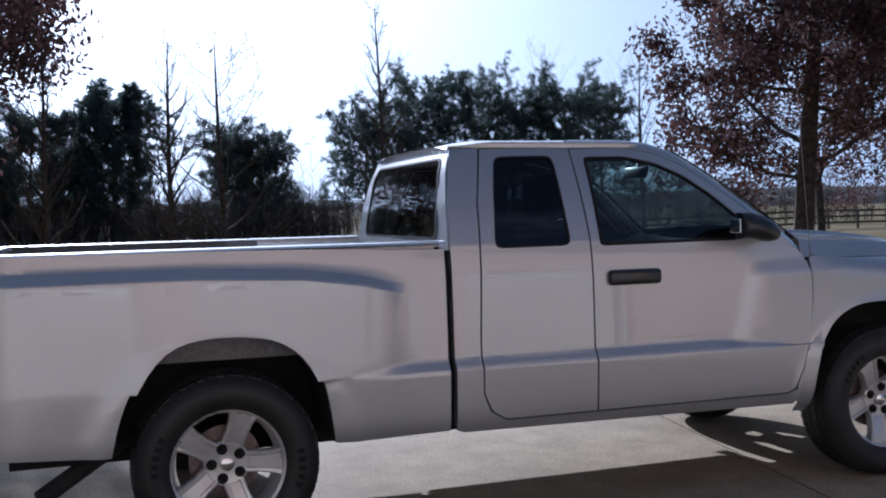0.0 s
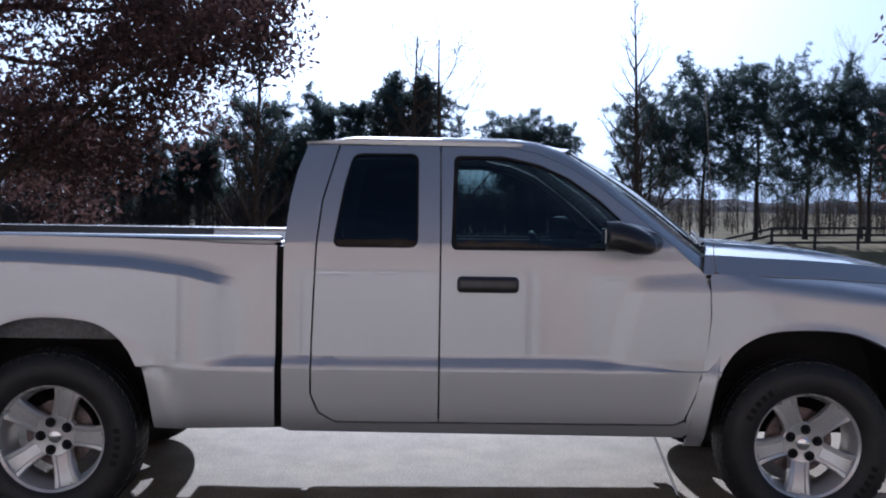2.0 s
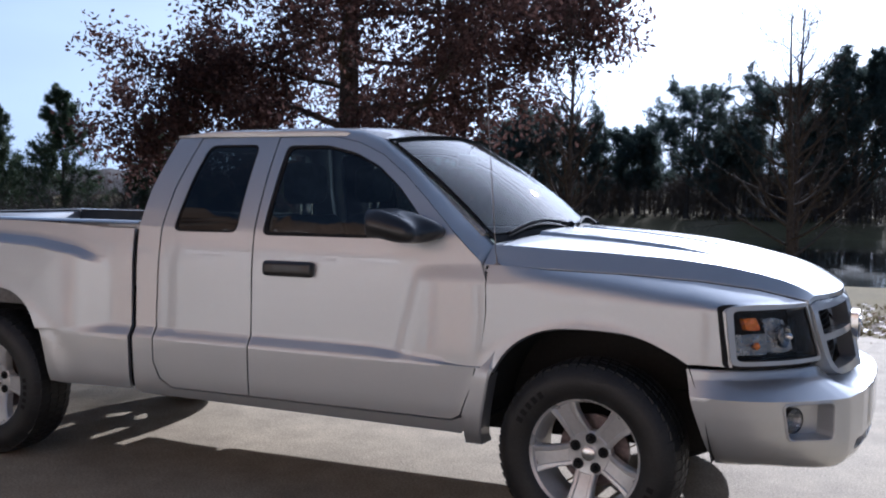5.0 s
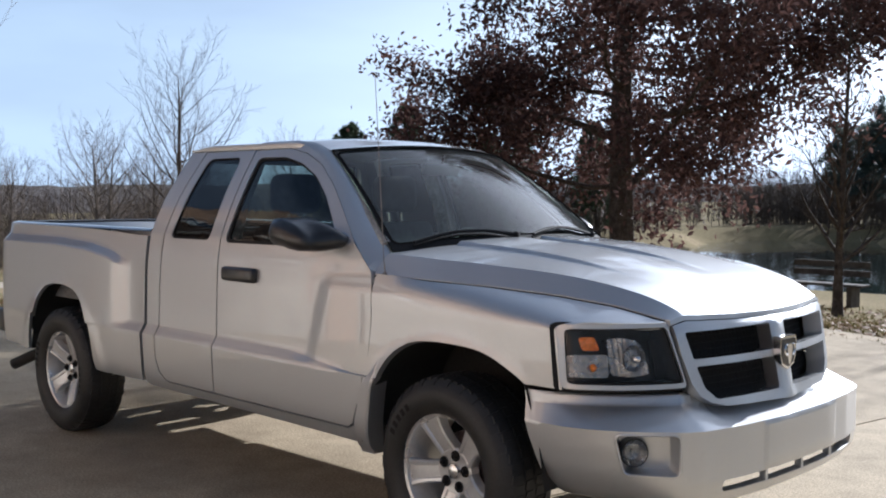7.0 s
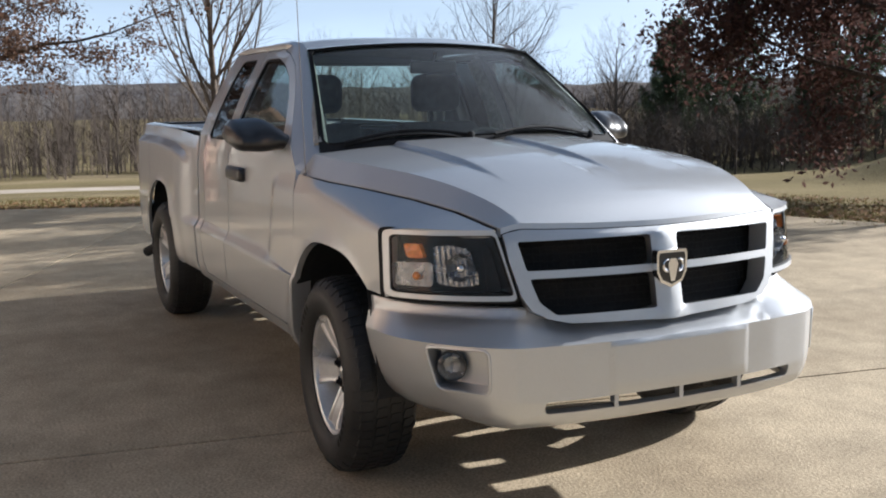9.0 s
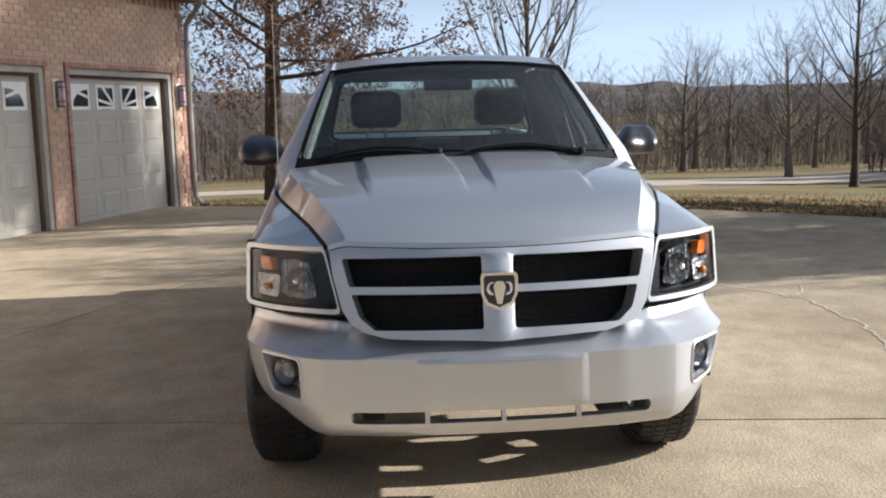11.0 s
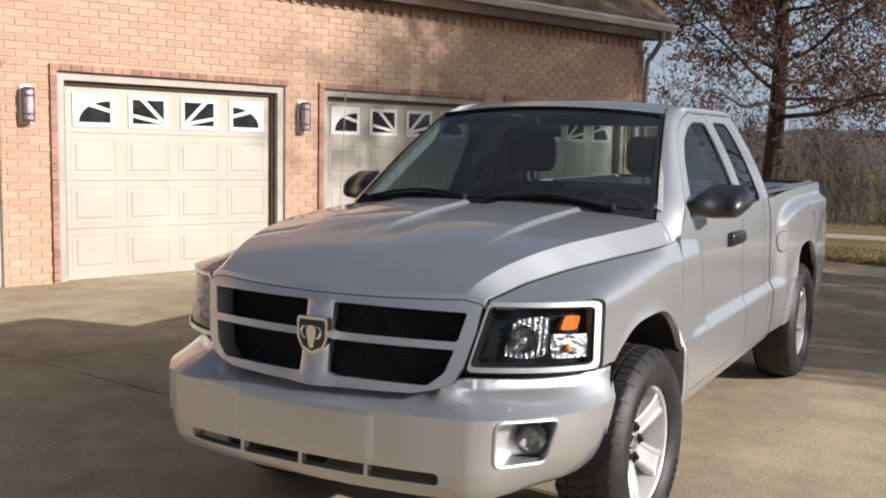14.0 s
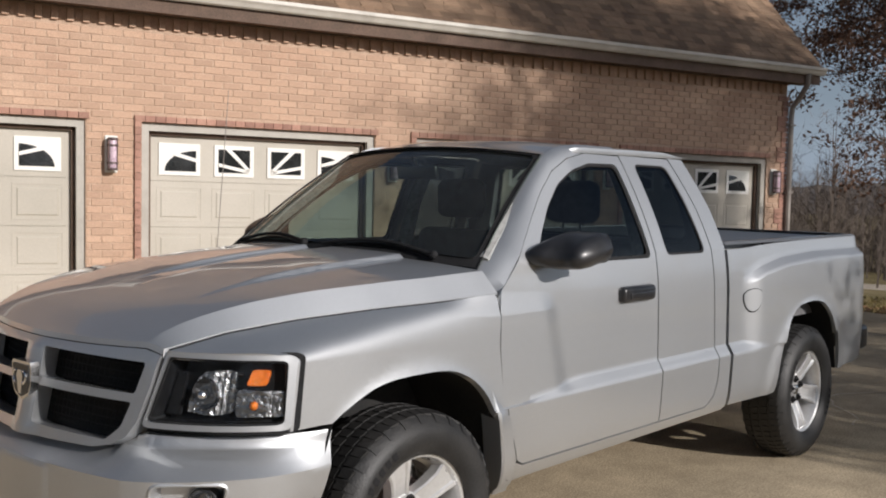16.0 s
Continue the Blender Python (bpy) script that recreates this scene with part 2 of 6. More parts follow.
M_DOORPAINT = surface("garage_door_paint", (0.42, 0.385, 0.32), (0.49, 0.45, 0.38), 1.2, 0.5, fine=0.04)
M_WHITE = surface("white_paint", (0.76, 0.74, 0.68), (0.82, 0.80, 0.75), 3, 0.5, fine=0.04)
M_FRAME = surface("frame_paint", (0.36, 0.335, 0.29), (0.44, 0.41, 0.36), 4, 0.55, fine=0.06)
M_PANE_DARK = surface("dark_window", (0.02, 0.022, 0.022), (0.035, 0.036, 0.036), 6, 0.08, coat=1.0)
M_SOFFIT = surface("soffit_brown", (0.10, 0.065, 0.045), (0.14, 0.09, 0.065), 5, 0.8)
M_GUTTER = surface("gutter_metal", (0.50, 0.46, 0.40), (0.60, 0.56, 0.49), 4, 0.4, fine=0.06)
M_SPOUT = surface("spout_metal", (0.22, 0.19, 0.165), (0.30, 0.265, 0.23), 4, 0.45, fine=0.06)
M_SHINGLE = surface("shingle", (0.16, 0.098, 0.06), (0.29, 0.195, 0.125), 2.2, 0.92, bump=0.6, bump_scale=160, fine=0.3, random_tint=0.3, spread=0.5)
M_LAMP_METAL = surface("lamp_metal", (0.16, 0.12, 0.12), (0.24, 0.19, 0.18), 20, 0.4, metal=0.6)
M_LAMP_GLASS = surface("frosted_glass", (0.50, 0.36, 0.43), (0.62, 0.48, 0.54), 12, 0.25, coat=0.5)
M_LAWN = surface("winter_lawn", (0.155, 0.122, 0.066), (0.32, 0.25, 0.155), 0.14, 0.95, bump=1.0, bump_scale=22, fine=0.45, spread=0.5, cc=(0.215, 0.175, 0.09), specular=0.03)
M_LITTER = leafy("leaf_litter", (0.16, 0.085, 0.04), (0.36, 0.22, 0.12), 0.1)
M_BARK = surface("bark", (0.055, 0.042, 0.034), (0.11, 0.088, 0.07), 9, 0.95, bump=1.0, bump_scale=30, fine=0.35, specular=0.15)
M_BARK_GREY = surface("grey_bark", (0.13, 0.105, 0.085), (0.20, 0.165, 0.135), 8, 0.95, bump=0.8, bump_scale=30, fine=0.3, specular=0.15)
M_OAK = leafy("oak_leaves", (0.055, 0.034, 0.032), (0.15, 0.083, 0.068), 0.45)
M_TAN = leafy("dry_leaves", (0.085, 0.052, 0.04), (0.21, 0.13, 0.09), 0.3)
M_PINE = leafy("pine_needles", (0.065, 0.088, 0.080), (0.13, 0.16, 0.135), 0.5)
M_CEDAR = leafy("cedar_foliage", (0.04, 0.065, 0.036), (0.10, 0.125, 0.07), 0.25)
M_WOODS = surface("far_woods", (0.10, 0.082, 0.07), (0.165, 0.135, 0.112), 0.1, 1.0, fine=0.3, specular=0.05)
# M_WOODS darkened: the shade of backlit growth put into the colour
M_WOODS_DARKENED = surface("woods_darkened", (0.085, 0.07, 0.06), (0.14, 0.115, 0.095), 0.1, 1.0, fine=0.3, specular=0.05)
M_HILL = surface("wooded_hill", (0.11, 0.10, 0.10), (0.16, 0.145, 0.135), 0.03, 1.0, fine=0.3, bump=0.6, bump_scale=0.4, specular=0.03)
M_FENCE = surface("weathered_fence", (0.06, 0.05, 0.042), (0.11, 0.095, 0.08), 6, 0.9)
M_WATER = surface("pond_water", (0.02, 0.035, 0.032), (0.03, 0.045, 0.04), 0.2, 0.06, coat=0.6, bump=0.03, bump_scale=3.0, fine=0.05)


# ---- mesh helpers ----
class Geo:
    """Collects vertices and faces of one mesh."""

    def __init__(self):
        self.v, self.f = [], []

    def add(self, verts, faces):
        k = len(self.v)
        self.v += [tuple(p) for p in verts]
        self.f += [tuple(i + k for i in q) for q in faces]
        return self

    def box(self, x0, x1, y0, y1, z0, z1, m=None):
        p = [Vector((x, y, z)) for z in (z0, z1) for x, y in ((x0, y0), (x1, y0), (x1, y1), (x0, y1))]
        if m is not None:
            p = [m @ q for q in p]
        return self.add(p, [(3, 2, 1, 0), (4, 5, 6, 7), (0, 1, 5, 4), (1, 2, 6, 5), (2, 3, 7, 6), (3, 0, 4, 7)])

    def rbox(self, x0, x1, y0, y1, z0, z1, r=0.01, seg=2, m=None):
        b = bmesh.new()
        bmesh.ops.create_cube(b, size=1.0)
        for q in b.verts:
            q.co = Vector(((x0 + x1) / 2 + q.co.x * (x1 - x0), (y0 + y1) / 2 + q.co.y * (y1 - y0), (z0 + z1) / 2 + q.co.z * (z1 - z0)))
        bmesh.ops.bevel(b, geom=b.edges[:], offset=r, segments=seg, affect="EDGES", profile=0.5)
        b.verts.index_update()
        self.add([(m @ q.co) if m is not None else q.co for q in b.verts], [[q.index for q in f.verts] for f in b.faces])
        b.free()
        return self

    def lathe(self, profile, seg=48, m=None, closed=False):
        """Profile of (radius, along): turned round the local y axis."""
        k = len(profile)
        p = []
        for i in range(seg):
            a = 2 * math.pi * i / seg
            for r, t in profile:
                q = Vector((r * math.cos(a), t, r * math.sin(a)))
                p.append(m @ q if m is not None else q)
        f = []
        for i in range(seg):
            j = (i + 1) % seg
            for s in range(k if closed else k - 1):
                u = (s + 1) % k
                f.append((i * k + s, i * k + u, j * k + u, j * k + s))
        return self.add(p, f)

    def tube(self, path, radii, sides=8, caps=True):
        path = [Vector(q) for q in path]
        k = len(path)
        p, f = [], []
        up = None
        for i, q in enumerate(path):
            d = (path[min(i + 1, k - 1)] - path[max(i - 1, 0)]).normalized()
            if up is None:
                up = Vector((0, 0, 1)) if abs(d.z) < 0.9 else Vector((1, 0, 0))
            a = d.cross(up)
            a = a.normalized() if a.length > 1e-6 else Vector((1, 0, 0))
            b = a.cross(d)
            up = b
            r = radii[i] if isinstance(radii, (list, tuple)) else radii
            for s in range(sides):
                w = 2 * math.pi * s / sides
                p.append(q + a * (r * math.cos(w)) + b * (r * math.sin(w)))
        for i in range(k - 1):
            for s in range(sides):
                u = (s + 1) % sides
                f.append((i * sides + s, i * sides + u, (i + 1) * sides + u, (i + 1) * sides + s))
        if caps:
            f.append(tuple(range(sides))[::-1])
            f.append(tuple((k - 1) * sides + s for s in range(sides)))
        return self.add(p, f)

    def prism(self, poly, z0, z1, m=None):
        """A polygon in x, y raised from z0 to z1."""
        k = len(poly)
        p = [Vector((x, y, z)) for z in (z0, z1) for x, y in poly]
        if m is not None:
            p = [m @ q for q in p]
        return self.add(p, [tuple(range(k))[::-1], tuple(range(k, 2 * k))] + [(i, (i + 1) % k, k + (i + 1) % k, k + i) for i in range(k)])

    def ball(self, c, r, seg=16, rings=10, m=None):
        p, f = [], []
        for i in range(rings + 1):
            t = math.pi * i / rings
            for s in range(seg):
                a = 2 * math.pi * s / seg
                q = Vector((c[0] + r[0] * math.sin(t) * math.cos(a), c[1] + r[1] * math.sin(t) * math.sin(a), c[2] + r[2] * math.cos(t)))
                p.append(m @ q if m is not None else q)
        for i in range(rings):
            for s in range(seg):
                u = (s + 1) % seg
                f.append((i * seg + s, (i + 1) * seg + s, (i + 1) * seg + u, i * seg + u))
        return self.add(p, f)

    def mesh(self, name, material, smooth=False, sharp=32):
        me = bpy.data.meshes.new(name)
        me.from_pydata(self.v, [], self.f)
        me.materials.append(material)
        if smooth:
            me.shade_smooth()
            me.set_sharp_from_angle(angle=radians(sharp))
        me.update()
        return me


def part(name, geo, material, parent=None, label="", m=None, smooth=True, sharp=32):
    """One mesh object, under a thing or a part if a parent is given."""
    ob = new(name, geo.mesh(name, material, smooth, sharp) if isinstance(geo, Geo) else geo)
    if parent is not None:
        ob.parent = parent
    if m is not None:
        ob.matrix_basis = m
    if label:
        tagged(ob, label)
    return ob


def thing(name, label, category, group="", kind="", at=(0, 0, 0)):
    ob = new(name)
    ob.location = at
    ob.empty_display_size = 0.2
    return tagged(ob, label, category, group, kind)


def smoothstep(a, b, t):
    if a == b:
        return float(t >= b)
    u = min(1.0, max(0.0, (t - a) / (b - a)))
    return u * u * (3 - 2 * u)


def ramp_of(pairs, t):
    """Straight interpolation through (t, value) pairs."""
    if t <= pairs[0][0]:
        return pairs[0][1]
    for (a, u), (b, w) in zip(pairs, pairs[1:]):
        if t <= b:
            return u + (w - u) * (t - a) / (b - a)
    return pairs[-1][1]


def curve_of(pairs, t):
    """The same with soft corners."""
    h = 0.035
    return sum(ramp_of(pairs, t + k * h) for k in (-1.5, -0.75, 0, 0.75, 1.5)) / 5


def sheet(outline, to_world, holes=(), da=0.05, db=0.05, lines_a=(), lines_b=(), rim=0.02, flip=False, soft=None):
    """A curved panel: a flat outline with holes, cut into small faces, laid onto a surface, its edges turned in."""
    b = bmesh.new()
    for loop in (outline, *holes):
        vs = [b.verts.new((p[0], p[1], 0)) for p in loop]
        for i in range(len(vs)):
            b.edges.new((vs[i - 1], vs[i]))
    bmesh.ops.triangle_fill(b, use_beauty=True, use_dissolve=False, edges=b.edges[:], normal=(0, 0, 1))
    lo = [min(p[i] for p in outline) for i in (0, 1)]
    hi = [max(p[i] for p in outline) for i in (0, 1)]
    cuts = []
    for i, d, extra in ((0, da, lines_a), (1, db, lines_b)):
        k = max(1, int(round((hi[i] - lo[i]) / d)))
        cuts += [(i, lo[i] + (hi[i] - lo[i]) * (j + 0.5) / k) for j in range(k)] + [(i, e) for e in extra if lo[i] < e < hi[i]]
    for i, c in cuts:
        co, no = [0, 0, 0], [0, 0, 0]
        co[i], no[i] = c, 1
        bmesh.ops.bisect_plane(b, geom=b.verts[:] + b.edges[:] + b.faces[:], dist=1e-5, plane_co=co, plane_no=no)
    if rim:
        edge = [e for e in b.edges if len(e.link_faces) == 1]
        made = bmesh.ops.extrude_edge_only(b, edges=edge)
        for q in made["geom"]:
            if isinstance(q, bmesh.types.BMVert):
                q.co.z = 1.0
    e = 1e-3
    for q in b.verts:
        u, w, t = q.co
        p = Vector(to_world(u, w))
        if t > 0.5:
            n = (Vector(to_world(u + e, w)) - Vector(to_world(u - e, w))).cross(Vector(to_world(u, w + e)) - Vector(to_world(u, w - e)))
            p -= n.normalized() * (-rim if flip else rim)
        q.co = p
    if flip:
        bmesh.ops.reverse_faces(b, faces=b.faces[:])
    g = Geo()
    b.verts.index_update()
    g.add([q.co.copy() for q in b.verts], [[q.index for q in f.verts] for f in b.faces])
    b.free()
    return g


def grid_sheet(us, ws, fn, close=False):
    """A net of points fn(u, w)."""
    g = Geo()
    k = len(ws)
    g.add([fn(u, w) for u in us for w in ws], [(i * k + j, (i + 1) * k + j, (i + 1) * k + j + 1, i * k + j + 1) for i in range(len(us) - 1) for j in range(k - 1)])
    return g


def rounded(points, r, seg=4):
    """The polygon with its corners rounded by about r."""
    out = []
    k = len(points)
    for i in range(k):
        p, a, c = (Vector((*points[j % k][:2],)) for j in (i, i - 1, i + 1))
        u, w = (a - p), (c - p)
        d = min(r, u.length * 0.45, w.length * 0.45)
        s, t = p + u.normalized() * d, p + w.normalized() * d
        for j in range(seg + 1):
            x = j / seg
            out.append(tuple((1 - x) ** 2 * s + 2 * x * (1 - x) * p + x * x * t))
    return out


def spaced(a, b, k):
    return [a + (b - a) * i / k for i in range(k + 1)]


# ---- the ground ----
APRON = [(-11.9, -3.6), (-11.1, -1.2), (-10.1, 1.6), (-9.0, 3.9), (-7.2, 5.9), (-4.4, 7.1), (-2.3, 7.4), (0.9, 6.2), (4.0, 5.7), (13.0, 5.6), (13.0, -16.0), (-0.6, -16.0)]
HOUSE_P, HOUSE_TURN = Vector((-3.465, -6.345, 0.03)), radians(19.1)
HU = Vector((-math.cos(HOUSE_TURN), math.sin(HOUSE_TURN), 0))
HN = Vector((math.sin(HOUSE_TURN), math.cos(HOUSE_TURN), 0))


def out_of_apron(x, y):
    """How far a place lies outside the concrete."""
    best, inside = 1e9, True
    for (ax, ay), (bx, by) in zip(APRON, APRON[1:] + APRON[:1]):
        dx, dy = bx - ax, by - ay
        t = min(1, max(0, ((x - ax) * dx + (y - ay) * dy) / (dx * dx + dy * dy)))
        best = min(best, math.hypot(x - ax - t * dx, y - ay - t * dy))
        if dx * (y - ay) - dy * (x - ax) > 0:
            inside = False
    return 0.0 if inside else best


POND = [(-13.5, 23.5), (-1.0, 25.6), (6.5, 30.5), (13.0, 41.0), (15.0, 52.0), (9.0, 57.5), (-9.0, 57.0), (-27.0, 57.5), (-29.0, 51.0), (-21.5, 35.5)]


def in_pond(x, y):
    """How far a place lies inside the pond's shore; negative outside it."""
    if not (-45 < x < 30 and 8 < y < 74):
        return -20.0
    best, inside = 1e9, False
    for (ax, ay), (bx, by) in zip(POND, POND[1:] + POND[:1]):
        dx, dy = bx - ax, by - ay
        t = min(1, max(0, ((x - ax) * dx + (y - ay) * dy) / (dx * dx + dy * dy)))
        best = min(best, math.hypot(x - ax - t * dx, y - ay - t * dy))
        if (ay > y) != (by > y) and x < ax + (y - ay) / (by - ay) * (bx - ax):
            inside = not inside
    return best if inside else -best


def bank(x, y, d):
    """The raised grass bank along the pond's west shore."""
    f = ((x + 13.5) * -15.5 + (y - 23.5) * 27.5) / (15.5 ** 2 + 27.5 ** 2)
    west = smoothstep(0.0, 2.0, -(x + 13.5 + 15.5 * f))
    return 1.05 * math.exp(-((d + 3.4) / 2.3) ** 2) * smoothstep(0.02, 0.16, f) * smoothstep(1.0, 0.7, f) * west


def height(x, y):
    d = out_of_apron(x, y)
    r = math.hypot(x + 2, y) + 1e-6
    west = smoothstep(0.35, 0.9, -(x + 2) / r)
    north = smoothstep(0.3, 0.8, y / r)
    h = -1.45 * (1 - math.exp(-d / 13)) - 0.045 * west * max(0.0, min(d, 120) - 8) + north * 1.1 * smoothstep(34, 52, d)
    h += 0.10 * noise.noise((x * 0.09, y * 0.09, 0)) * smoothstep(1, 12, d)
    p = in_pond(x, y)
    h += (-2.1 - h) * smoothstep(-1.6, 0.9, p)
    h += bank(x, y, p)
    if d < 0.4:
        h -= 0.05 * (1 - d / 0.4)
    far = max(0.0, r - 200)
    return h + far * 0.012 * (0.6 + 0.8 * noise.noise((x * 0.004, y * 0.004, 3)))


def ground_lines(lo, hi):
    out = list(np.arange(-20, 20.01, 0.5))
    s, c = 0.5, 20.0
    while c < hi:
        s *= 1.09
        c += s
        out += [c, -c]
    return sorted(v for v in out if lo <= v <= hi)


gl = ground_lines(-700, 700)
g = grid_sheet(gl, gl, lambda x, y: (x, y, height(x, y)))
ground = part("ground", g, M_LAWN)
tagged(ground, "dry winter lawn in olive and tan, sloping down from the driveway", "lawn", kind="structure")

g = Geo().add([(-7 + (x + 7) * 1.1, 41 + (y - 41) * 1.1, -1.32) for x, y in POND], [tuple(range(len(POND)))])
tagged(part("water", g, M_WATER), "still pond that mirrors the pale sky behind the lawn", "pond", kind="structure")


LANE = [(-42.5, -30.0), (-41.5, -14.0), (-41.0, -4.0), (-41.5, 6.0), (-42.5, 16.0), (-46.0, 28.0), (-52.0, 40.0)]


def lane_at(u, w):
    k = min(len(LANE) - 2, int(u))
    (ax, ay), (bx, by) = LANE[k], LANE[k + 1]
    d = Vector((bx - ax, by - ay)).normalized()
    x, y = ax + (bx - ax) * (u - k) - d.y * w, ay + (by - ay) * (u - k) + d.x * w
    return (x, y, height(x, y) + 0.05 - 0.004 * w * w)


M_GRAVEL = surface("pale_gravel", (0.40, 0.34, 0.27), (0.52, 0.45, 0.37), 0.5, 0.95, bump=0.6, bump_scale=18, fine=0.25, specular=0.05)
tagged(part("road", grid_sheet(spaced(0, 6, 48), spaced(-4.2, 4.2, 6), lane_at), M_GRAVEL), "pale gravel lane beyond the lawn", "lane", kind="structure")


# ---- the concrete drive ----
def clip(poly, p, n):
    """The part of a polygon on the side of the line through p to which n points."""
    out = []
    for i in range(len(poly)):
        a, b = poly[i - 1], poly[i]
        da, db = (a[0] - p[0]) * n[0] + (a[1] - p[1]) * n[1], (b[0] - p[0]) * n[0] + (b[1] - p[1]) * n[1]
        if (da >= 0) != (db >= 0):
            t = da / (da - db)
            out.append((a[0] + (b[0] - a[0]) * t, a[1] + (b[1] - a[1]) * t))
        if db >= 0:
            out.append(b)
    return out


drive = thing("pavement", "pale tan concrete drive with dark control joints and cracks", "driveway", kind="structure")
base = Geo().prism([(x * 0.995, y * 0.995) for x, y in APRON], -0.12, -0.022)
part("joint_bed", base, M_DARK, drive, "dark joint filler", smooth=False)
slabs = [APRON]
for p, w in (((-0.69, -3.80), (-9.46, 4.24)), ((-0.38, 0.0), (0.142, 1.0)), ((5.2, 0.0), (0.142, 1.0)), ((1.0, -9.5), (-9.46, 4.24))):
    n = Vector((-w[1], w[0])).normalized()
    done = []
    for q in slabs:
        for s in (1, -1):
            c = clip(q, (p[0] + n.x * s * 0.008, p[1] + n.y * s * 0.008), (n.x * s, n.y * s))
            if len(c) >= 3:
                done.append(c)
    slabs = done
for q in slabs:
    part("slab", Geo().prism(q, -0.09, 0.0), M_CONCRETE, drive, smooth=False)
rng = random.Random(4)
for ways in (((-4.94, 3.72), (-4.34, 3.39), (-4.03, 3.38), (-3.67, 3.11), (-3.07, 2.78), (-2.97, 2.72)), ((-4.03, 3.38), (-4.17, 3.7), (-4.18, 4.05), (-4.6, 4.6), (-4.7, 5.2)), ((-2.97, 2.72), (-2.77, 2.78), (-2.38, 2.75), (-2.06, 2.77), (-1.76, 2.72), (-1.53, 2.65), (-1.1, 2.5)), ((-2.97, 2.72), (-3.28, 2.56), (-3.58, 2.35), (-4.1, 2.2)), ((-6.6, 0.95), (-5.9, 0.62), (-5.2, 0.31), (-4.6, 0.75), (-4.3, 0.8))):
    pts = []
    for (ax, ay), (bx, by) in zip(ways, ways[1:]):
        for i in range(5):
            t = i / 5
            pts.append((ax + (bx - ax) * t + rng.uniform(-0.03, 0.03), ay + (by - ay) * t + rng.uniform(-0.03, 0.03)))
    g = Geo()
    for a, b in zip(pts, pts[1:]):
        d = Vector((b[0] - a[0], b[1] - a[1])).normalized()
        w = rng.uniform(0.004, 0.011)
        m = Vector((-d.y * w, d.x * w))
        g.add([(a[0] - m.x, a[1] - m.y, 0.004), (b[0] - m.x, b[1] - m.y, 0.004), (b[0] + m.x, b[1] + m.y, 0.004), (a[0] + m.x, a[1] + m.y, 0.004)], [(0, 1, 2, 3)])
    part("crack", g, M_CRACK, drive, "pale filled crack", smooth=False)


# ---- the garage ----
HM = Matrix((( HU.x, HN.x, 0, HOUSE_P.x), (HU.y, HN.y, 0, HOUSE_P.y), (-0.011, 0, 1, HOUSE_P.z), (0, 0, 0, 1)))  # sheared a little along the front to fit the camera's view
S_LEFT, S_RIGHT, WALL_TOP = -9.0, 9.55, 3.225
DOOR_S = [-6.50, -3.248, 0.026, 3.281, 6.46]
DOOR_W, DOOR_H = 2.71, 2.107
wall = thing("wall_south", "pinkish tan brick garage front with dark edged door openings", "wall", kind="structure")
g = Geo()
prev = S_LEFT
for s in DOOR_S:
    g.box(prev, s, -0.24, -0.006, -0.3, WALL_TOP, HM)
    g.box(s, s + DOOR_W, -0.24, -0.006, DOOR_H, WALL_TOP, HM)
    prev = s + DOOR_W
g.box(prev, S_RIGHT - 0.012, -0.24, -0.006, -0.3, WALL_TOP, HM)
part("mortar", g, M_MORTAR, wall, "pale mortar between the bricks", smooth=False)
tagged(part("wall_west", Geo().box(S_RIGHT - 0.25, S_RIGHT - 0.012, -9.0, -0.24, -0.8, WALL_TOP + 0.3, HM), M_MORTAR, smooth=False), "brick end wall of the garage", "wall", kind="structure")
tagged(part("wall_back", Geo().box(S_LEFT, S_RIGHT - 0.3, -9.2, -9.0, -0.8, WALL_TOP, HM), M_MORTAR, smooth=False), "plain back wall of the garage", "wall", kind="structure")


# ---- the pickup truck ----
truck = thing("pickup_truck", "silver extended-cab pickup truck with alloy wheels, parked on the concrete", "pickup truck")
WB = 3.335
BASE_Y = [(0.36, 0.815), (0.42, 0.856), (0.48, 0.872), (0.70, 0.876), (1.08, 0.868), (1.20, 0.856), (1.28, 0.838)]
BED_SHOULDER = [(-4.3, 1.205), (-3.45, 1.205), (-3.0, 1.185), (-2.75, 1.15), (-2.60, 1.112), (-2.5, 1.10)]


def body_y(x, z):
    """Half width of the lower body."""
    y = curve_of(BASE_Y, z)
    # the wings stand proud above the sill crease, the sill stands proud below it
    e = -0.785 - 0.27 * (1.06 - z)
    f = smoothstep(e - 0.06, e + 0.06, x)
    sh = ramp_of(BED_SHOULDER, x)
    r = smoothstep(-2.50, -2.70, x)
    amp = crease_amp(x)
    top = 0.712 + max(0.004, 0.052 * amp)
    low = 0.030 + 0.010 * r
    up = (0.020 * f * ramp_of([(1.065, 1), (wing_top(x), 0)], z)
          + 0.042 * r * ramp_of([(sh - 0.045, 1), (sh, 0)], z)) * (1 - 0.3 * min(1.0, amp) * (1 if x > -3 else 0.3))
    if z < 0.712:
        y += low * (1 - 0.35 * (0.712 - z) / 0.30)
    elif z < top:
        y += low + (up - low) * (z - 0.712) / (top - 0.712)
    else:
        y += up
    # lips of the wheel arches
    for c, top_z in ((0.0, 0.90), (-WB, 0.925)):
        d = math.hypot((x - c) / 1.04, z - 0.385) - 0.50
        y += 0.014 * smoothstep(0.07, 0.0, d) if z > 0.40 else 0
    y -= 0.006 * smoothstep(0.15, 0.60, x) + 0.045 * smoothstep(-4.12, -4.30, x) ** 2
    return y


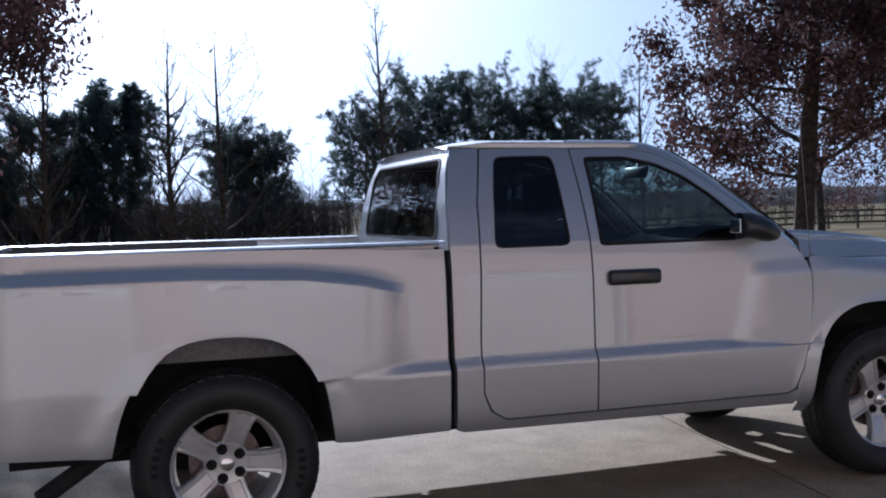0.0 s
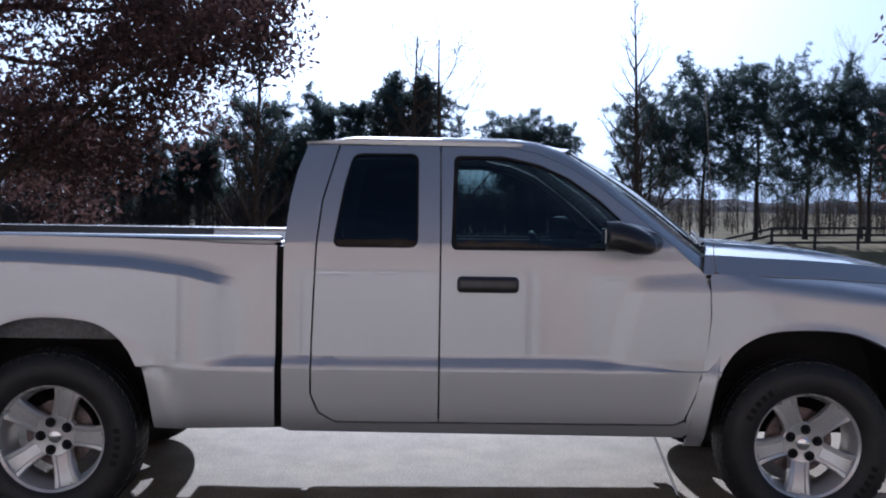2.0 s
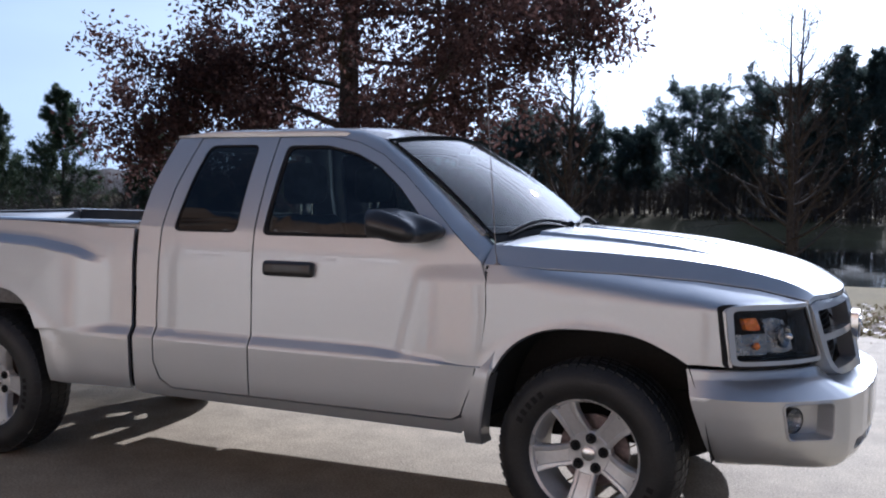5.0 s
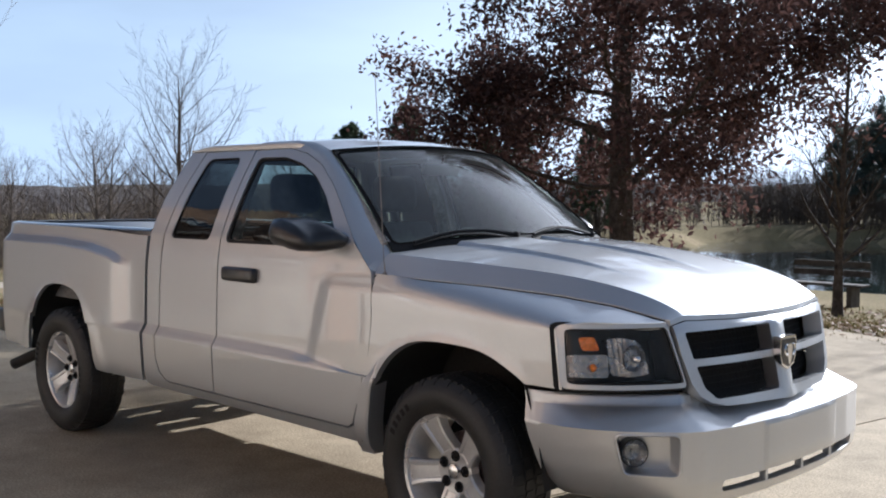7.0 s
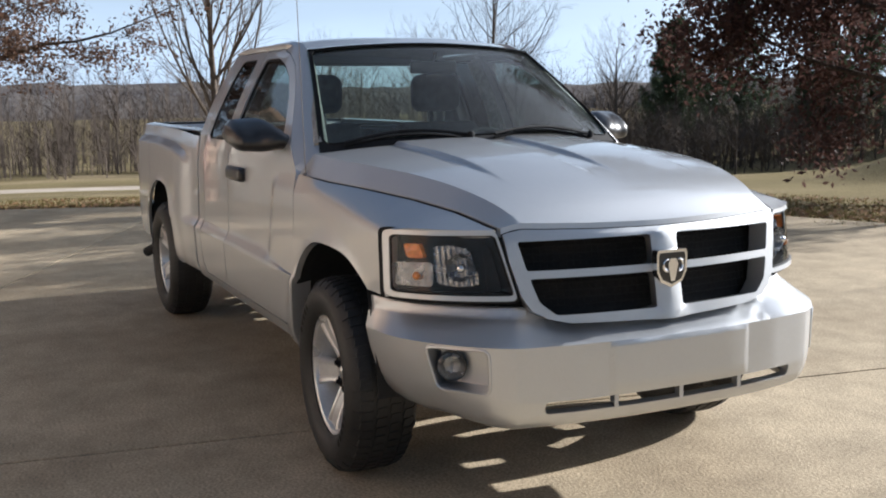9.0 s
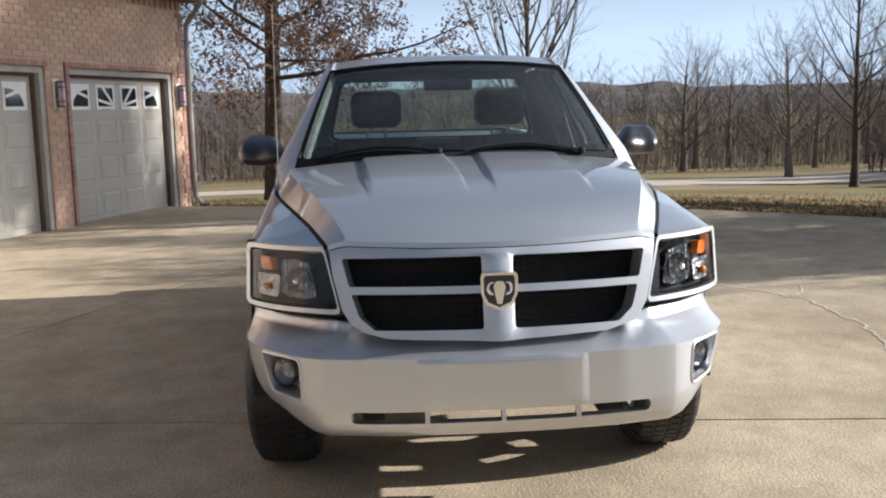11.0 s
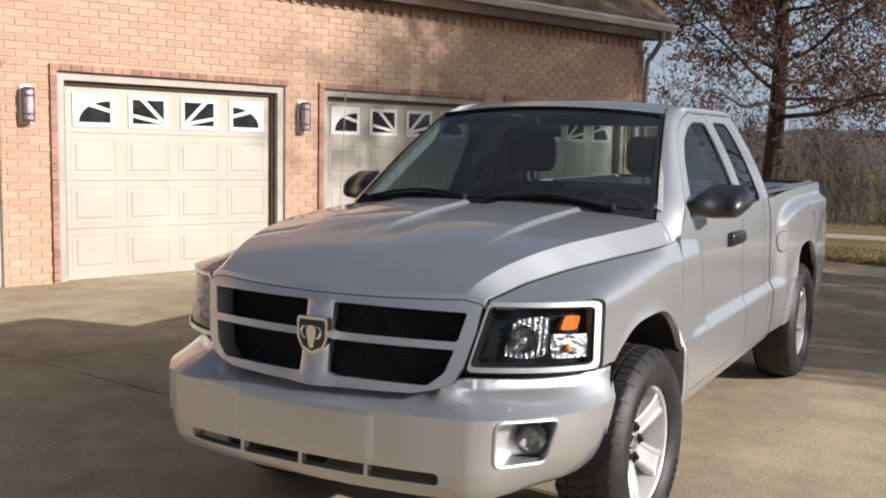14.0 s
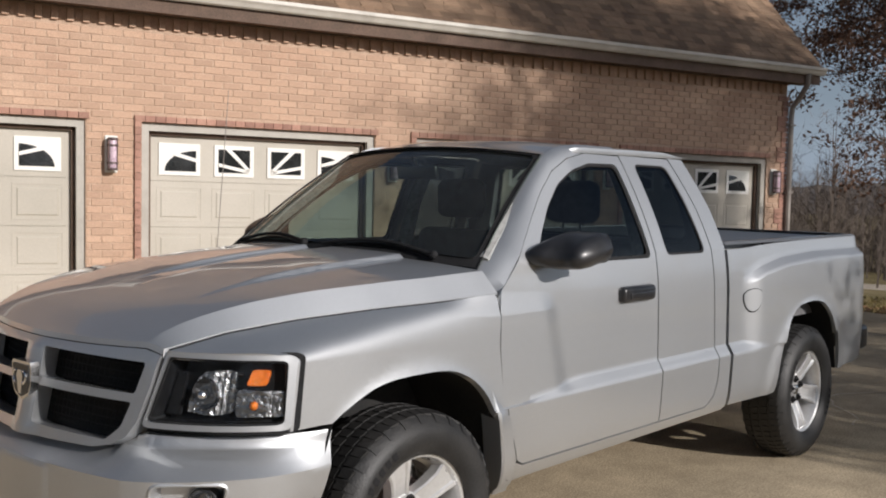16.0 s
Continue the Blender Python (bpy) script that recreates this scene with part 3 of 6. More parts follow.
def cab_y(x, z):
    """Half width of the body including the glasshouse."""
    if z <= 1.26:
        return body_y(x, z)
    t = z - 1.26
    return body_y(x, 1.26) - 0.36 * t - 0.30 * t * t - 0.25 * max(0, x + 1.2) * t


def crease_amp(x):
    return 0.35 if x < -3.7 else min(1, max(0, (-0.53 - x) / 0.48)) * min(1, max(0, (x + 2.88) / 0.36))


def wing_top(x):
    """Upper edge of the front wing's sloping shoulder where it runs out on the door."""
    return ramp_of([(-0.88, 1.122), (-0.72, 1.134), (-0.5, 1.147)], x)


def z_on(x, b):
    """Bends the level lines of a panel so that they follow the creases."""
    knots = [(0.2, 0.2), (0.712, 0.712), (0.774, 0.712 + max(0.004, 0.052 * crease_amp(x))), (0.95, 0.95), (1.0, 1.0)]
    if x < -2.345:
        sh = ramp_of(BED_SHOULDER, x)
        knots += [(1.15, sh - 0.045), (1.205, sh), (1.285, 1.285), (3, 3)]
    else:
        knots += [(1.065, 1.065), (1.145, wing_top(x)), (1.22, 1.22), (3, 3)]
    return ramp_of(knots, b)


def side(s, fn=cab_y, off=0.0):
    def at(x, b):
        z = z_on(x, b)
        return (x, s * (fn(x, z) + off), z)
    return at


ARCH_F = [(-0.50, 0.43), (-0.44, 0.62), (-0.385, 0.74), (-0.32, 0.82), (-0.22, 0.878), (-0.10, 0.902), (0.10, 0.902), (0.22, 0.882), (0.33, 0.835), (0.40, 0.795)]
ARCH_R = [(-3.79, 0.47), (-3.755, 0.62), (-3.68, 0.785), (-3.57, 0.888), (-3.43, 0.925), (-3.24, 0.925), (-3.10, 0.898), (-2.99, 0.82), (-2.925, 0.68), (-2.885, 0.445)]
DOOR_F = [(-1.642, 0.478), (-1.642, 1.70), (-1.36, 1.705), (-1.20, 1.675), (-1.06, 1.618), (-0.92, 1.525), (-0.79, 1.42), (-0.62, 1.275), (-0.485, 1.155), (-0.452, 1.08), (-0.448, 0.95), (-0.47, 0.78), (-0.51, 0.62), (-0.56, 0.50), (-0.60, 0.478)]
DOOR_R = [(-2.10, 0.478), (-2.17, 0.52), (-2.205, 0.60), (-2.205, 0.83), (-2.19, 1.25), (-2.17, 1.45), (-2.105, 1.70), (-1.650, 1.705), (-1.650, 0.478)]
WIN_F = rounded([(-1.600, 1.235), (-1.585, 1.662), (-1.36, 1.662), (-1.20, 1.628), (-1.06, 1.565), (-0.93, 1.470), (-0.81, 1.355), (-0.715, 1.240)], 0.03, 3)
WIN_R = rounded([(-2.125, 1.240), (-2.085, 1.50), (-2.045, 1.665), (-1.745, 1.668), (-1.745, 1.242)], 0.04, 3)
CORNER = [(-2.335, 0.445), (-2.335, 1.25), (-2.318, 1.45), (-2.255, 1.700), (-2.113, 1.705), (-2.178, 1.45), (-2.198, 1.25), (-2.213, 0.83), (-2.213, 0.60), (-2.178, 0.515), (-2.10, 0.470), (-0.60, 0.470), (-0.555, 0.49), (-0.53, 0.455), (-0.56, 0.415), (-2.30, 0.43)]


def flowing(points, k=3):
    """The same line with a smooth run through its points."""
    out = []
    n = len(points)
    for i in range(n - 1):
        p = [Vector(points[min(n - 1, max(0, i + j))]) for j in (-1, 0, 1, 2)]
        for t in range(k):
            u = t / k
            out.append(tuple(0.5 * (2 * p[1] + (p[2] - p[0]) * u + (2 * p[0] - 5 * p[1] + 4 * p[2] - p[3]) * u * u + (3 * p[1] - p[0] - 3 * p[2] + p[3]) * u ** 3)))
    return out + [points[-1]]


ARCH_F, ARCH_R = flowing(ARCH_F), flowing(ARCH_R)
BED = [(-4.275, 0.515), (-4.30, 1.24), (-4.29, 1.275), (-2.366, 1.268), (-2.366, 0.445), (-2.78, 0.438)] + ARCH_R[::-1] + [(-3.82, 0.468), (-4.20, 0.490)]
HOOD_HW = [(-0.50, 0.848), (-0.40, 0.842), (-0.15, 0.815), (0.10, 0.772), (0.40, 0.700), (0.65, 0.628), (0.80, 0.580), (0.95, 0.545)]
SEAM_Z = [(-0.50, 1.150), (-0.43, 1.148), (0.10, 1.132), (0.40, 1.112), (0.62, 1.084), (0.80, 1.042), (0.92, 1.020)]
HOOD_ZC = [(-0.50, 1.278), (-0.30, 1.270), (0.0, 1.250), (0.30, 1.219), (0.50, 1.190), (0.66, 1.155), (0.77, 1.115), (0.83, 1.080), (0.87, 1.045), (0.93, 1.022)]


def lamp_x(y):
    y = abs(y)
    return ramp_of([(0.50, 0.835), (0.60, 0.800), (0.68, 0.757), (0.76, 0.700), (0.82, 0.640), (0.86, 0.588), (0.885, 0.545), (0.90, 0.505)], y)


def lamp_soft(y):
    return sum(lamp_x(abs(y) + k * 0.012) for k in (-2, -1, 0, 1, 2)) / 5


def fender_at(x, b):
    """Half width and height of the front wing: b is the height up to 1.0, then runs over the shoulder to the bonnet seam at 2.0."""
    if b <= 1.0:
        return body_y(x, b), b
    w = min(1.0, b - 1.0)
    z_r = 1.0 + 0.146 * w
    y_r = body_y(x, z_r)
    p0 = Vector((body_y(min(x, 0.62), 1.0), 1.0))
    p3 = Vector((ramp_of(HOOD_HW, x) + 0.015, ramp_of(SEAM_Z, x) - 0.010))
    pc = Vector((p0.x - 0.003, p3.y - 0.030 - 0.012 * smoothstep(-0.2, 0.4, x)))
    p1, p2 = p0.lerp(pc, 0.85), p3.lerp(pc, 0.72)
    q = p0 * (1 - w) ** 3 + p1 * (3 * w * (1 - w) ** 2) + p2 * (3 * w * w * (1 - w)) + p3 * w ** 3
    f = smoothstep(-0.445, -0.15, x)
    y, z = y_r + (q.x - y_r) * f, z_r + (q.y - z_r) * f
    d = lamp_soft(y) - x
    if d < 0.075:
        k = (1 - max(0.0, d) / 0.075) ** 2
        z -= max(0.0, z - 1.036) * k
    return y, z


def fender_side(s):
    def at(x, b):
        y, z = fender_at(x, b)
        return (x, s * y, z)
    return at


def fender_front(b):
    """How far forward the wing runs above the lamp."""
    x = 0.55
    for i in range(60):
        x += 0.4 * (lamp_soft(fender_at(x, b)[0]) + 0.001 - x)
    return x


FENDER = ARCH_F + [(0.44, 0.797), (0.568, 0.797), (0.563, 0.86), (0.552, 0.93), (0.541, 0.99), (0.534, 1.02)] + [(fender_front(b), b) for b in spaced(1.08, 2.0, 23)]
FENDER += [(x, 2.0) for x in spaced(FENDER[-1][0], -0.44, 26)[1:]] + [(-0.447, 1.9), (-0.447, 1.2), (-0.443, 0.95), (-0.465, 0.78), (-0.505, 0.62), (-0.548, 0.51), (-0.553, 0.43)]
ZL = (0.712, 0.774, 0.745, 1.065, 1.145, 1.26)
for s in (-1, 1):
    fl = s > 0
    word = "driver's" if s > 0 else "passenger's"
    f = sheet(FENDER, fender_side(s), da=0.03, db=0.03, lines_b=(0.712, 0.774, 1.0), rim=0.025, flip=fl)
    fender = part("front_fender", f, M_PAINT, truck)
    # guard behind the front wheel
    lip = Geo()
    rows = []
    for x, z in flowing([(-0.392, 0.79), (-0.412, 0.70), (-0.436, 0.58), (-0.456, 0.46), (-0.468, 0.374)], 4):
        w = 0.012 + 0.068 * smoothstep(0.79, 0.66, z)
        yf, yb = body_y(x, z) + 0.006 * smoothstep(0.79, 0.70, z), body_y(x - w, z) + 0.004 * smoothstep(0.79, 0.70, z)
        rows.append([(x - w, s * (yb - 0.006), z), (x - w, s * yb, z), (x - 0.008, s * yf, z), (x, s * (yf - 0.006), z), (x + 0.004, s * (yf - 0.09), z)])
    lip.add([p for q in rows for p in q], [(i * 5 + j, i * 5 + j + 1, i * 5 + j + 6, i * 5 + j + 5) for i in range(len(rows) - 1) for j in range(4)])
    part("splash_guard", lip, M_PAINT, fender, "silver guard behind the front wheel")
    d = part("front_door", sheet(DOOR_F, side(s), holes=[WIN_F], da=0.04, db=0.03, lines_b=ZL, lines_a=tuple(spaced(-0.98, -0.64, 18)), rim=0.03, flip=fl), M_PAINT, truck, sharp=42)
    part("window_glass", sheet([(x * 1.0, z) for x, z in WIN_F], side(s, off=-0.012), da=0.1, db=0.1, rim=0, flip=fl), M_GLASS_S, d, "tinted side glass")
    inner = [((x + 1.16) * 0.955 - 1.16, (z - 1.45) * 0.93 + 1.45) for x, z in WIN_F]
    part("window_seal", sheet(WIN_F, side(s, off=-0.006), holes=[inner], da=0.2, db=0.2, rim=0.012, flip=fl), M_TRIM, d)
    h = Geo().rbox(-1.572, -1.300, -0.024, 0.024, 1.050, 1.122, 0.020, 3, Matrix.Translation((0, s * (body_y(-1.43, 1.085) + 0.012), 0)))
    h.rbox(-1.545, -1.345, -0.005, 0.012, 1.066, 1.096, 0.006, 2, Matrix.Translation((0, s * (body_y(-1.43, 1.085) + 0.030), 0)))
    part("door_handle", h, M_BLACK, d, "black plastic pull handle")
    r = part("rear_door", sheet(DOOR_R, side(s), holes=[WIN_R], da=0.06, db=0.035, lines_b=ZL, rim=0.03, flip=fl), M_PAINT, truck, sharp=42)
    part("quarter_glass", sheet(WIN_R, side(s, off=-0.008), da=0.1, db=0.1, rim=0, flip=fl), M_GLASS_D, r, "dark privacy glass")
    part("window_seal", sheet(WIN_R, side(s, off=-0.004), holes=[[((x + 1.93) * 0.95 - 1.93, (z - 1.455) * 0.955 + 1.455) for x, z in WIN_R]], da=0.2, db=0.2, rim=0.012, flip=fl), M_TRIM, r)
    c = part("cab_corner", sheet(CORNER, side(s), da=0.07, db=0.035, lines_b=ZL, rim=0.05, flip=fl), M_PAINT, truck, "silver cab corner and sill", sharp=42)
    b = part("bed_side", sheet(BED, side(s, body_y), da=0.045, db=0.03, lines_b=ZL + (1.15, 1.205), rim=0.02, flip=fl), M_PAINT, truck, sharp=42)
    # black box stands in for the shade in the gap between cab and bed
    part("cab_gap_seal", Geo().box(-2.380, -2.325, min(s * 0.60, s * 0.825), max(s * 0.60, s * 0.825), 0.44, 1.24), M_TRIM, c, smooth=False)
    # rail cap and inner wall of the bed
    cap = grid_sheet(spaced(-4.29, -2.352, 24), (0, 1, 2, 3, 4), lambda x, j: (x, s * (body_y(x, 1.275) - (0.0, 0.012, 0.05, 0.088, 0.092)[j]), (1.272, 1.281, 1.285, 1.281, 1.262)[j]))
    part("bed_rail", cap, M_PAINT, b)
    part("bed_wall", Geo().box(-4.26, -2.36, min(s * 0.737, s * 0.765), max(s * 0.737, s * 0.765), 0.95, 1.262), M_PAINT, b, "silver inner bed wall", smooth=False)
    part("bed_liner_edge", Geo().box(-4.26, -2.95, min(s * 0.728, s * 0.766), max(s * 0.728, s * 0.766), 1.19, 1.279), M_BLACK, b, "black bed liner edge", smooth=False)
    # wheel wells
    for name, arch in (("front_wheel_well", ARCH_F + [(0.47, 0.60), (0.50, 0.42)]), ("rear_wheel_well", ARCH_R)):
        w = Geo()
        k = len(arch)
        pts = [(x, s * yy, z) for yy in (0.895, 0.50) for x, z in arch]
        w.add(pts, [(i, i + 1, k + i + 1, k + i) for i in range(k - 1)] + [tuple(range(k, 2 * k))])
        part(name, w, M_DARK, truck, "black inner wheel arch")
    part("arch_inner_wall", Geo().box(-3.70, -2.96, min(s * 0.775, s * 0.79), max(s * 0.775, s * 0.79), 0.815, 0.93), M_ARCH_SHADE, b, "inner wall over the rear wheel, greyed for the shade there", smooth=False)
    # screen pillar
    edge = [(-1.64, 1.706), (-1.36, 1.708), (-1.20, 1.678), (-1.06, 1.621), (-0.92, 1.528), (-0.79, 1.423), (-0.62, 1.278), (-0.500, 1.172), (-0.478, 1.150)]
    inn = [(-1.64, 0.585, 1.738), (-1.36, 0.590, 1.737), (-1.20, 0.598, 1.722), (-1.075, 0.612, 1.680), (-0.93, 0.648, 1.585), (-0.79, 0.684, 1.478), (-0.62, 0.722, 1.345), (-0.475, 0.768, 1.226), (-0.43, 0.775, 1.185)]
    pl = Geo()
    rows = []
    for (x, z), q in zip(edge, inn):
        a, b2 = Vector((x, s * cab_y(x, z), z)), Vector((q[0], s * (q[1] - 0.018), q[2] + 0.009))
        out = Vector((0, s * 0.6, 0.8)) * 0.010
        if x > -0.49:
            a, out = a - Vector((0, s * 0.03, 0.02)), out * 0
        rows.append([a - Vector((0, s * 0.02, 0.01)), a, a.lerp(b2, 0.33) + out, a.lerp(b2, 0.7) + out, b2, b2 - Vector((0, 0, 0.03))])
    pl.add([p for r_ in rows for p in r_], [(i * 6 + j, (i + 1) * 6 + j, (i + 1) * 6 + j + 1, i * 6 + j + 1) for i in range(len(rows) - 1) for j in range(5)])
    part("screen_pillar", pl, M_PAINT, truck)
    # door mirror: a black teardrop on a sail arm
    mm = Geo()
    rings = []
    for i in range(17):
        t = i / 16
        y = 0.775 + 0.288 * t
        low = 1.232 + 0.020 * t + 0.030 * smoothstep(0.80, 1.0, t) ** 2
        high = 1.275 + 0.108 * smoothstep(-0.05, 0.52, t) - 0.012 * t - 0.040 * smoothstep(0.82, 1.0, t) ** 2
        cx, cz = -0.750 - 0.138 * smoothstep(0.0, 0.75, t), (low + high) / 2
        ax, az = 0.062 + 0.052 * smoothstep(0.0, 0.5, t) - 0.040 * smoothstep(0.78, 1.0, t) ** 2, (high - low) / 2
        if i == 16:
            ax, az = ax * 0.6, az * 0.6
        ring = []
        for j in range(20):
            a = 2 * math.pi * j / 20
            ca, sa = math.cos(a), math.sin(a)
            px = cx + (1.45 * ax * abs(ca) ** 0.85 if ca > 0 else -min(0.055, ax * abs(ca) ** 0.5))
            ring.append((px, s * y, cz + az * (abs(sa) ** 0.8) * math.copysign(1, sa) - 0.25 * max(0.0, px - cx) * smoothstep(0.1, 0.6, t)))
        rings.append(ring)
    mm.add([p for q in rings for p in q], [(i * 20 + j, i * 20 + (j + 1) % 20, (i + 1) * 20 + (j + 1) % 20, (i + 1) * 20 + j) for i in range(16) for j in range(20)] + [tuple(range(20)), tuple(range(320, 340))])
    mir = part("door_mirror", mm, M_BLACK, truck, "black plastic door mirror", sharp=50)
    part("mirror_glass", Geo().rbox(-0.947, -0.939, min(s * 0.925, s * 1.012), max(s * 0.925, s * 1.012), 1.278, 1.345, 0.003, 1), M_MIRROR, mir)
    sail = sheet([(-0.86, 1.245), (-0.80, 1.315), (-0.70, 1.245)], side(s, off=0.004), da=0.1, db=0.1, rim=0.02, flip=fl)
    part("mirror_sail", sail, M_BLACK, mir)

# fuel flap on the driver's side
flap = [(-2.60 + 0.076 * math.cos(2 * math.pi * i / 28), 0.995 + 0.076 * math.sin(2 * math.pi * i / 28)) for i in range(28)]
ring_o = [(-2.60 + 0.083 * math.cos(2 * math.pi * i / 28), 0.995 + 0.083 * math.sin(2 * math.pi * i / 28)) for i in range(28)]
part("fuel_flap", sheet(flap, side(1, body_y, 0.006), da=0.04, db=0.04, rim=0.006, flip=True), M_PAINT, truck, "round silver fuel flap")
# black ring laid on the paint for the shaded groove round the flap
part("flap_gap", sheet(ring_o, side(1, body_y, 0.002), holes=[flap], da=0.05, db=0.05, rim=0.002, flip=True), M_TRIM, truck)


# bonnet
def hood_point(x, v):
    """v runs from -1 to 1 across the bonnet."""
    hw = ramp_of(HOOD_HW, x)
    y = v * hw
    zc, zs = curve_of(HOOD_ZC, x), ramp_of(SEAM_Z, x)
    a = abs(v)
    sh = (hw - 0.058) / hw
    drop = 0.028 + 0.020 * smoothstep(0.5, -0.3, x)
    top = zc - drop * (a / sh) ** 2.4
    if a > sh:
        t = (a - sh) / (1 - sh)
        top = (zc - drop) * (1 - t) + zs * t - 0.004 * t
    k = smoothstep(0.62, 0.15, x)
    ay = abs(y)
    c0, c1 = 0.052 + 0.02 * (0.6 - x), 0.43 + 0.03 * (0.3 - x)
    ridge = smoothstep(c0 - 0.010, c0 + 0.010, ay) * smoothstep(c1 + 0.009, c1 - 0.009, ay)
    top += 0.015 * k * ridge
    return (x, y, top)


def hood_x(u, v):
    """Keeps the front edge of the bonnet bowed."""
    front = 0.892 - 0.085 * v * v
    back = -0.475 + 0.15 * (1 - abs(v) ** 2.2)
    return back + (front - back) * u


def hood_at(u, q):
    """q runs across; its 0.85 lies on the shoulder crease."""
    v = q
    for i in range(3):
        hw = ramp_of(HOOD_HW, hood_x(u, v))
        sh = (hw - 0.058) / hw
        a = abs(q)
        v = math.copysign(a / 0.85 * sh if a < 0.85 else sh + (a - 0.85) / 0.15 * (1 - sh), q)
    return hood_point(hood_x(u, v), v)


us = [1 - (1 - t) ** 1.35 for t in spaced(0, 1, 46)]
vs = [round(v, 5) for v in spaced(-1, -0.85, 6) + spaced(-0.85, 0.85, 170)[1:-1] + spaced(0.85, 1, 6)]
g = grid_sheet(us, vs, hood_at)
k = len(vs)
lip = [hood_at(1, v) for v in vs]
n0 = len(g.v)
g.add([(p[0] + 0.004, p[1], p[2] - 0.018) for p in lip] + [(p[0] - 0.03, p[1], p[2] - 0.020) for p in lip], [(i, i + 1, k + i + 1, k + i) for i in range(k - 1)])
g.f += [((len(us) - 1) * k + i, n0 + i, n0 + i + 1, (len(us) - 1) * k + i + 1) for i in range(k - 1)]
n0 = len(g.v)
for j in (0, k - 1):
    c = math.copysign(0.002, g.v[j][1])
    base_i = len(g.v)
    g.add([(p[0], p[1] - c, p[2] - 0.03) for p in [g.v[i * k + j] for i in range(len(us))]], [])
    g.f += [(i * k + j, (i + 1) * k + j, base_i + i + 1, base_i + i) for i in range(len(us) - 1)]
hood = part("bonnet", g, M_PAINT, truck, "silver bonnet with raised ridges", sharp=20)


# black tube stands in for the shade in the seam beside the bonnet
for s in (-1, 1):
    part("bonnet_seal", Geo().tube([(x, s * (ramp_of(HOOD_HW, x) + 0.006), ramp_of(SEAM_Z, x) - 0.015) for x in spaced(-0.46, 0.79, 30)], 0.0085, 6), M_TRIM, hood)


# roof
def roof_point(u, v):
    x = -2.262 + (1.280 - 0.085 * v * v) * u
    ed = 0.602 + 0.010 * (1 - u)
    y = v * ed
    z = 1.766 - 0.032 * abs(v) ** 3 - 0.035 * smoothstep(0.25, 0.0, u) ** 2 - 0.045 * smoothstep(0.72, 1.0, u) ** 1.6
    return (x, y, z)


g = grid_sheet(spaced(0, 1, 30), spaced(-1, 1, 40), roof_point)
roof = part("cab_roof", g, M_PAINT, truck)
for s in (-1, 1):
    rail = grid_sheet(spaced(0, 1, 26), spaced(0, 1, 6), lambda u, w: tuple(Vector(roof_point(u * 0.97, s)).lerp(Vector((roof_point(u * 0.97, s)[0], s * cab_y(min(roof_point(u * 0.97, s)[0], -1.2), 1.70), 1.706)), w) + Vector((0, s * 0.010, 0.012)) * math.sin(math.pi * w)) if roof_point(u * 0.97, s)[0] < -1.25 else tuple(Vector(roof_point(u * 0.97, s)) - Vector((0, 0, 0.012 * w))))
    part("roof_rail", rail, M_PAINT, roof)
# back of the cab
BACK = [(-0.82, 0.46), (0.82, 0.46), (0.825, 1.25), (0.750, 1.45), (0.622, 1.69), (0.585, 1.722), (0, 1.732), (-0.585, 1.722), (-0.622, 1.69), (-0.750, 1.45), (-0.825, 1.25)]
RWIN = rounded([(-0.665, 1.285), (0.665, 1.285), (0.575, 1.665), (-0.575, 1.665)], 0.06, 5)


def back_x(z):
    return ramp_of([(0.4, -2.345), (1.25, -2.338), (1.45, -2.320), (1.60, -2.292), (1.74, -2.235)], z)


back = part("cab_back", sheet(BACK, lambda y, z: (back_x(z), y, z), holes=[RWIN], da=0.15, db=0.06, rim=0.05, flip=True), M_PAINT, truck)
part("rear_window", sheet(RWIN, lambda y, z: (back_x(z) + 0.004, y, z), da=0.2, db=0.1, rim=0, flip=True), M_GLASS_R, back, "clear rear window")
part("window_seal", sheet(RWIN, lambda y, z: (back_x(z) - 0.003, y, z), holes=[[(y * 0.965, (z - 1.475) * 0.95 + 1.475) for y, z in RWIN]], da=0.3, db=0.2, rim=0.01, flip=True), M_TRIM, back)


# windscreen
def screen_point(u, v, off=0.0):
    """u up the glass, v across."""
    b = Vector((-0.325 - 0.135 * v * v, v * 0.762, 1.262 - 0.030 * v * v))
    t = Vector((-1.000 - 0.075 * v * v, v * 0.602, 1.722 - 0.034 * v * v))
    p = b.lerp(t, u)
    return p + Vector((0.60, 0, 0.80)) * (off + 0.035 * math.sin(math.pi * u) * (1 - 0.5 * v * v))


ws = part("windscreen", grid_sheet(spaced(0, 1, 12), spaced(-1, 1, 24), lambda u, v: screen_point(u, v)), M_GLASS_F, truck, "clear laminated windscreen")
o = [(-0.005, -0.998), (-0.005, 0.998), (0.990, 0.992), (0.990, -0.992)]
i_ = rounded([(0.055, -0.968), (0.055, 0.968), (0.968, 0.964), (0.968, -0.964)], 0.05, 4)
part("screen_border", sheet([(a, b) for a, b in o], lambda u, v: screen_point(u, v, 0.003), holes=[i_], da=0.08, db=0.1, rim=0.006), M_TRIM, ws, "black border round the glass")
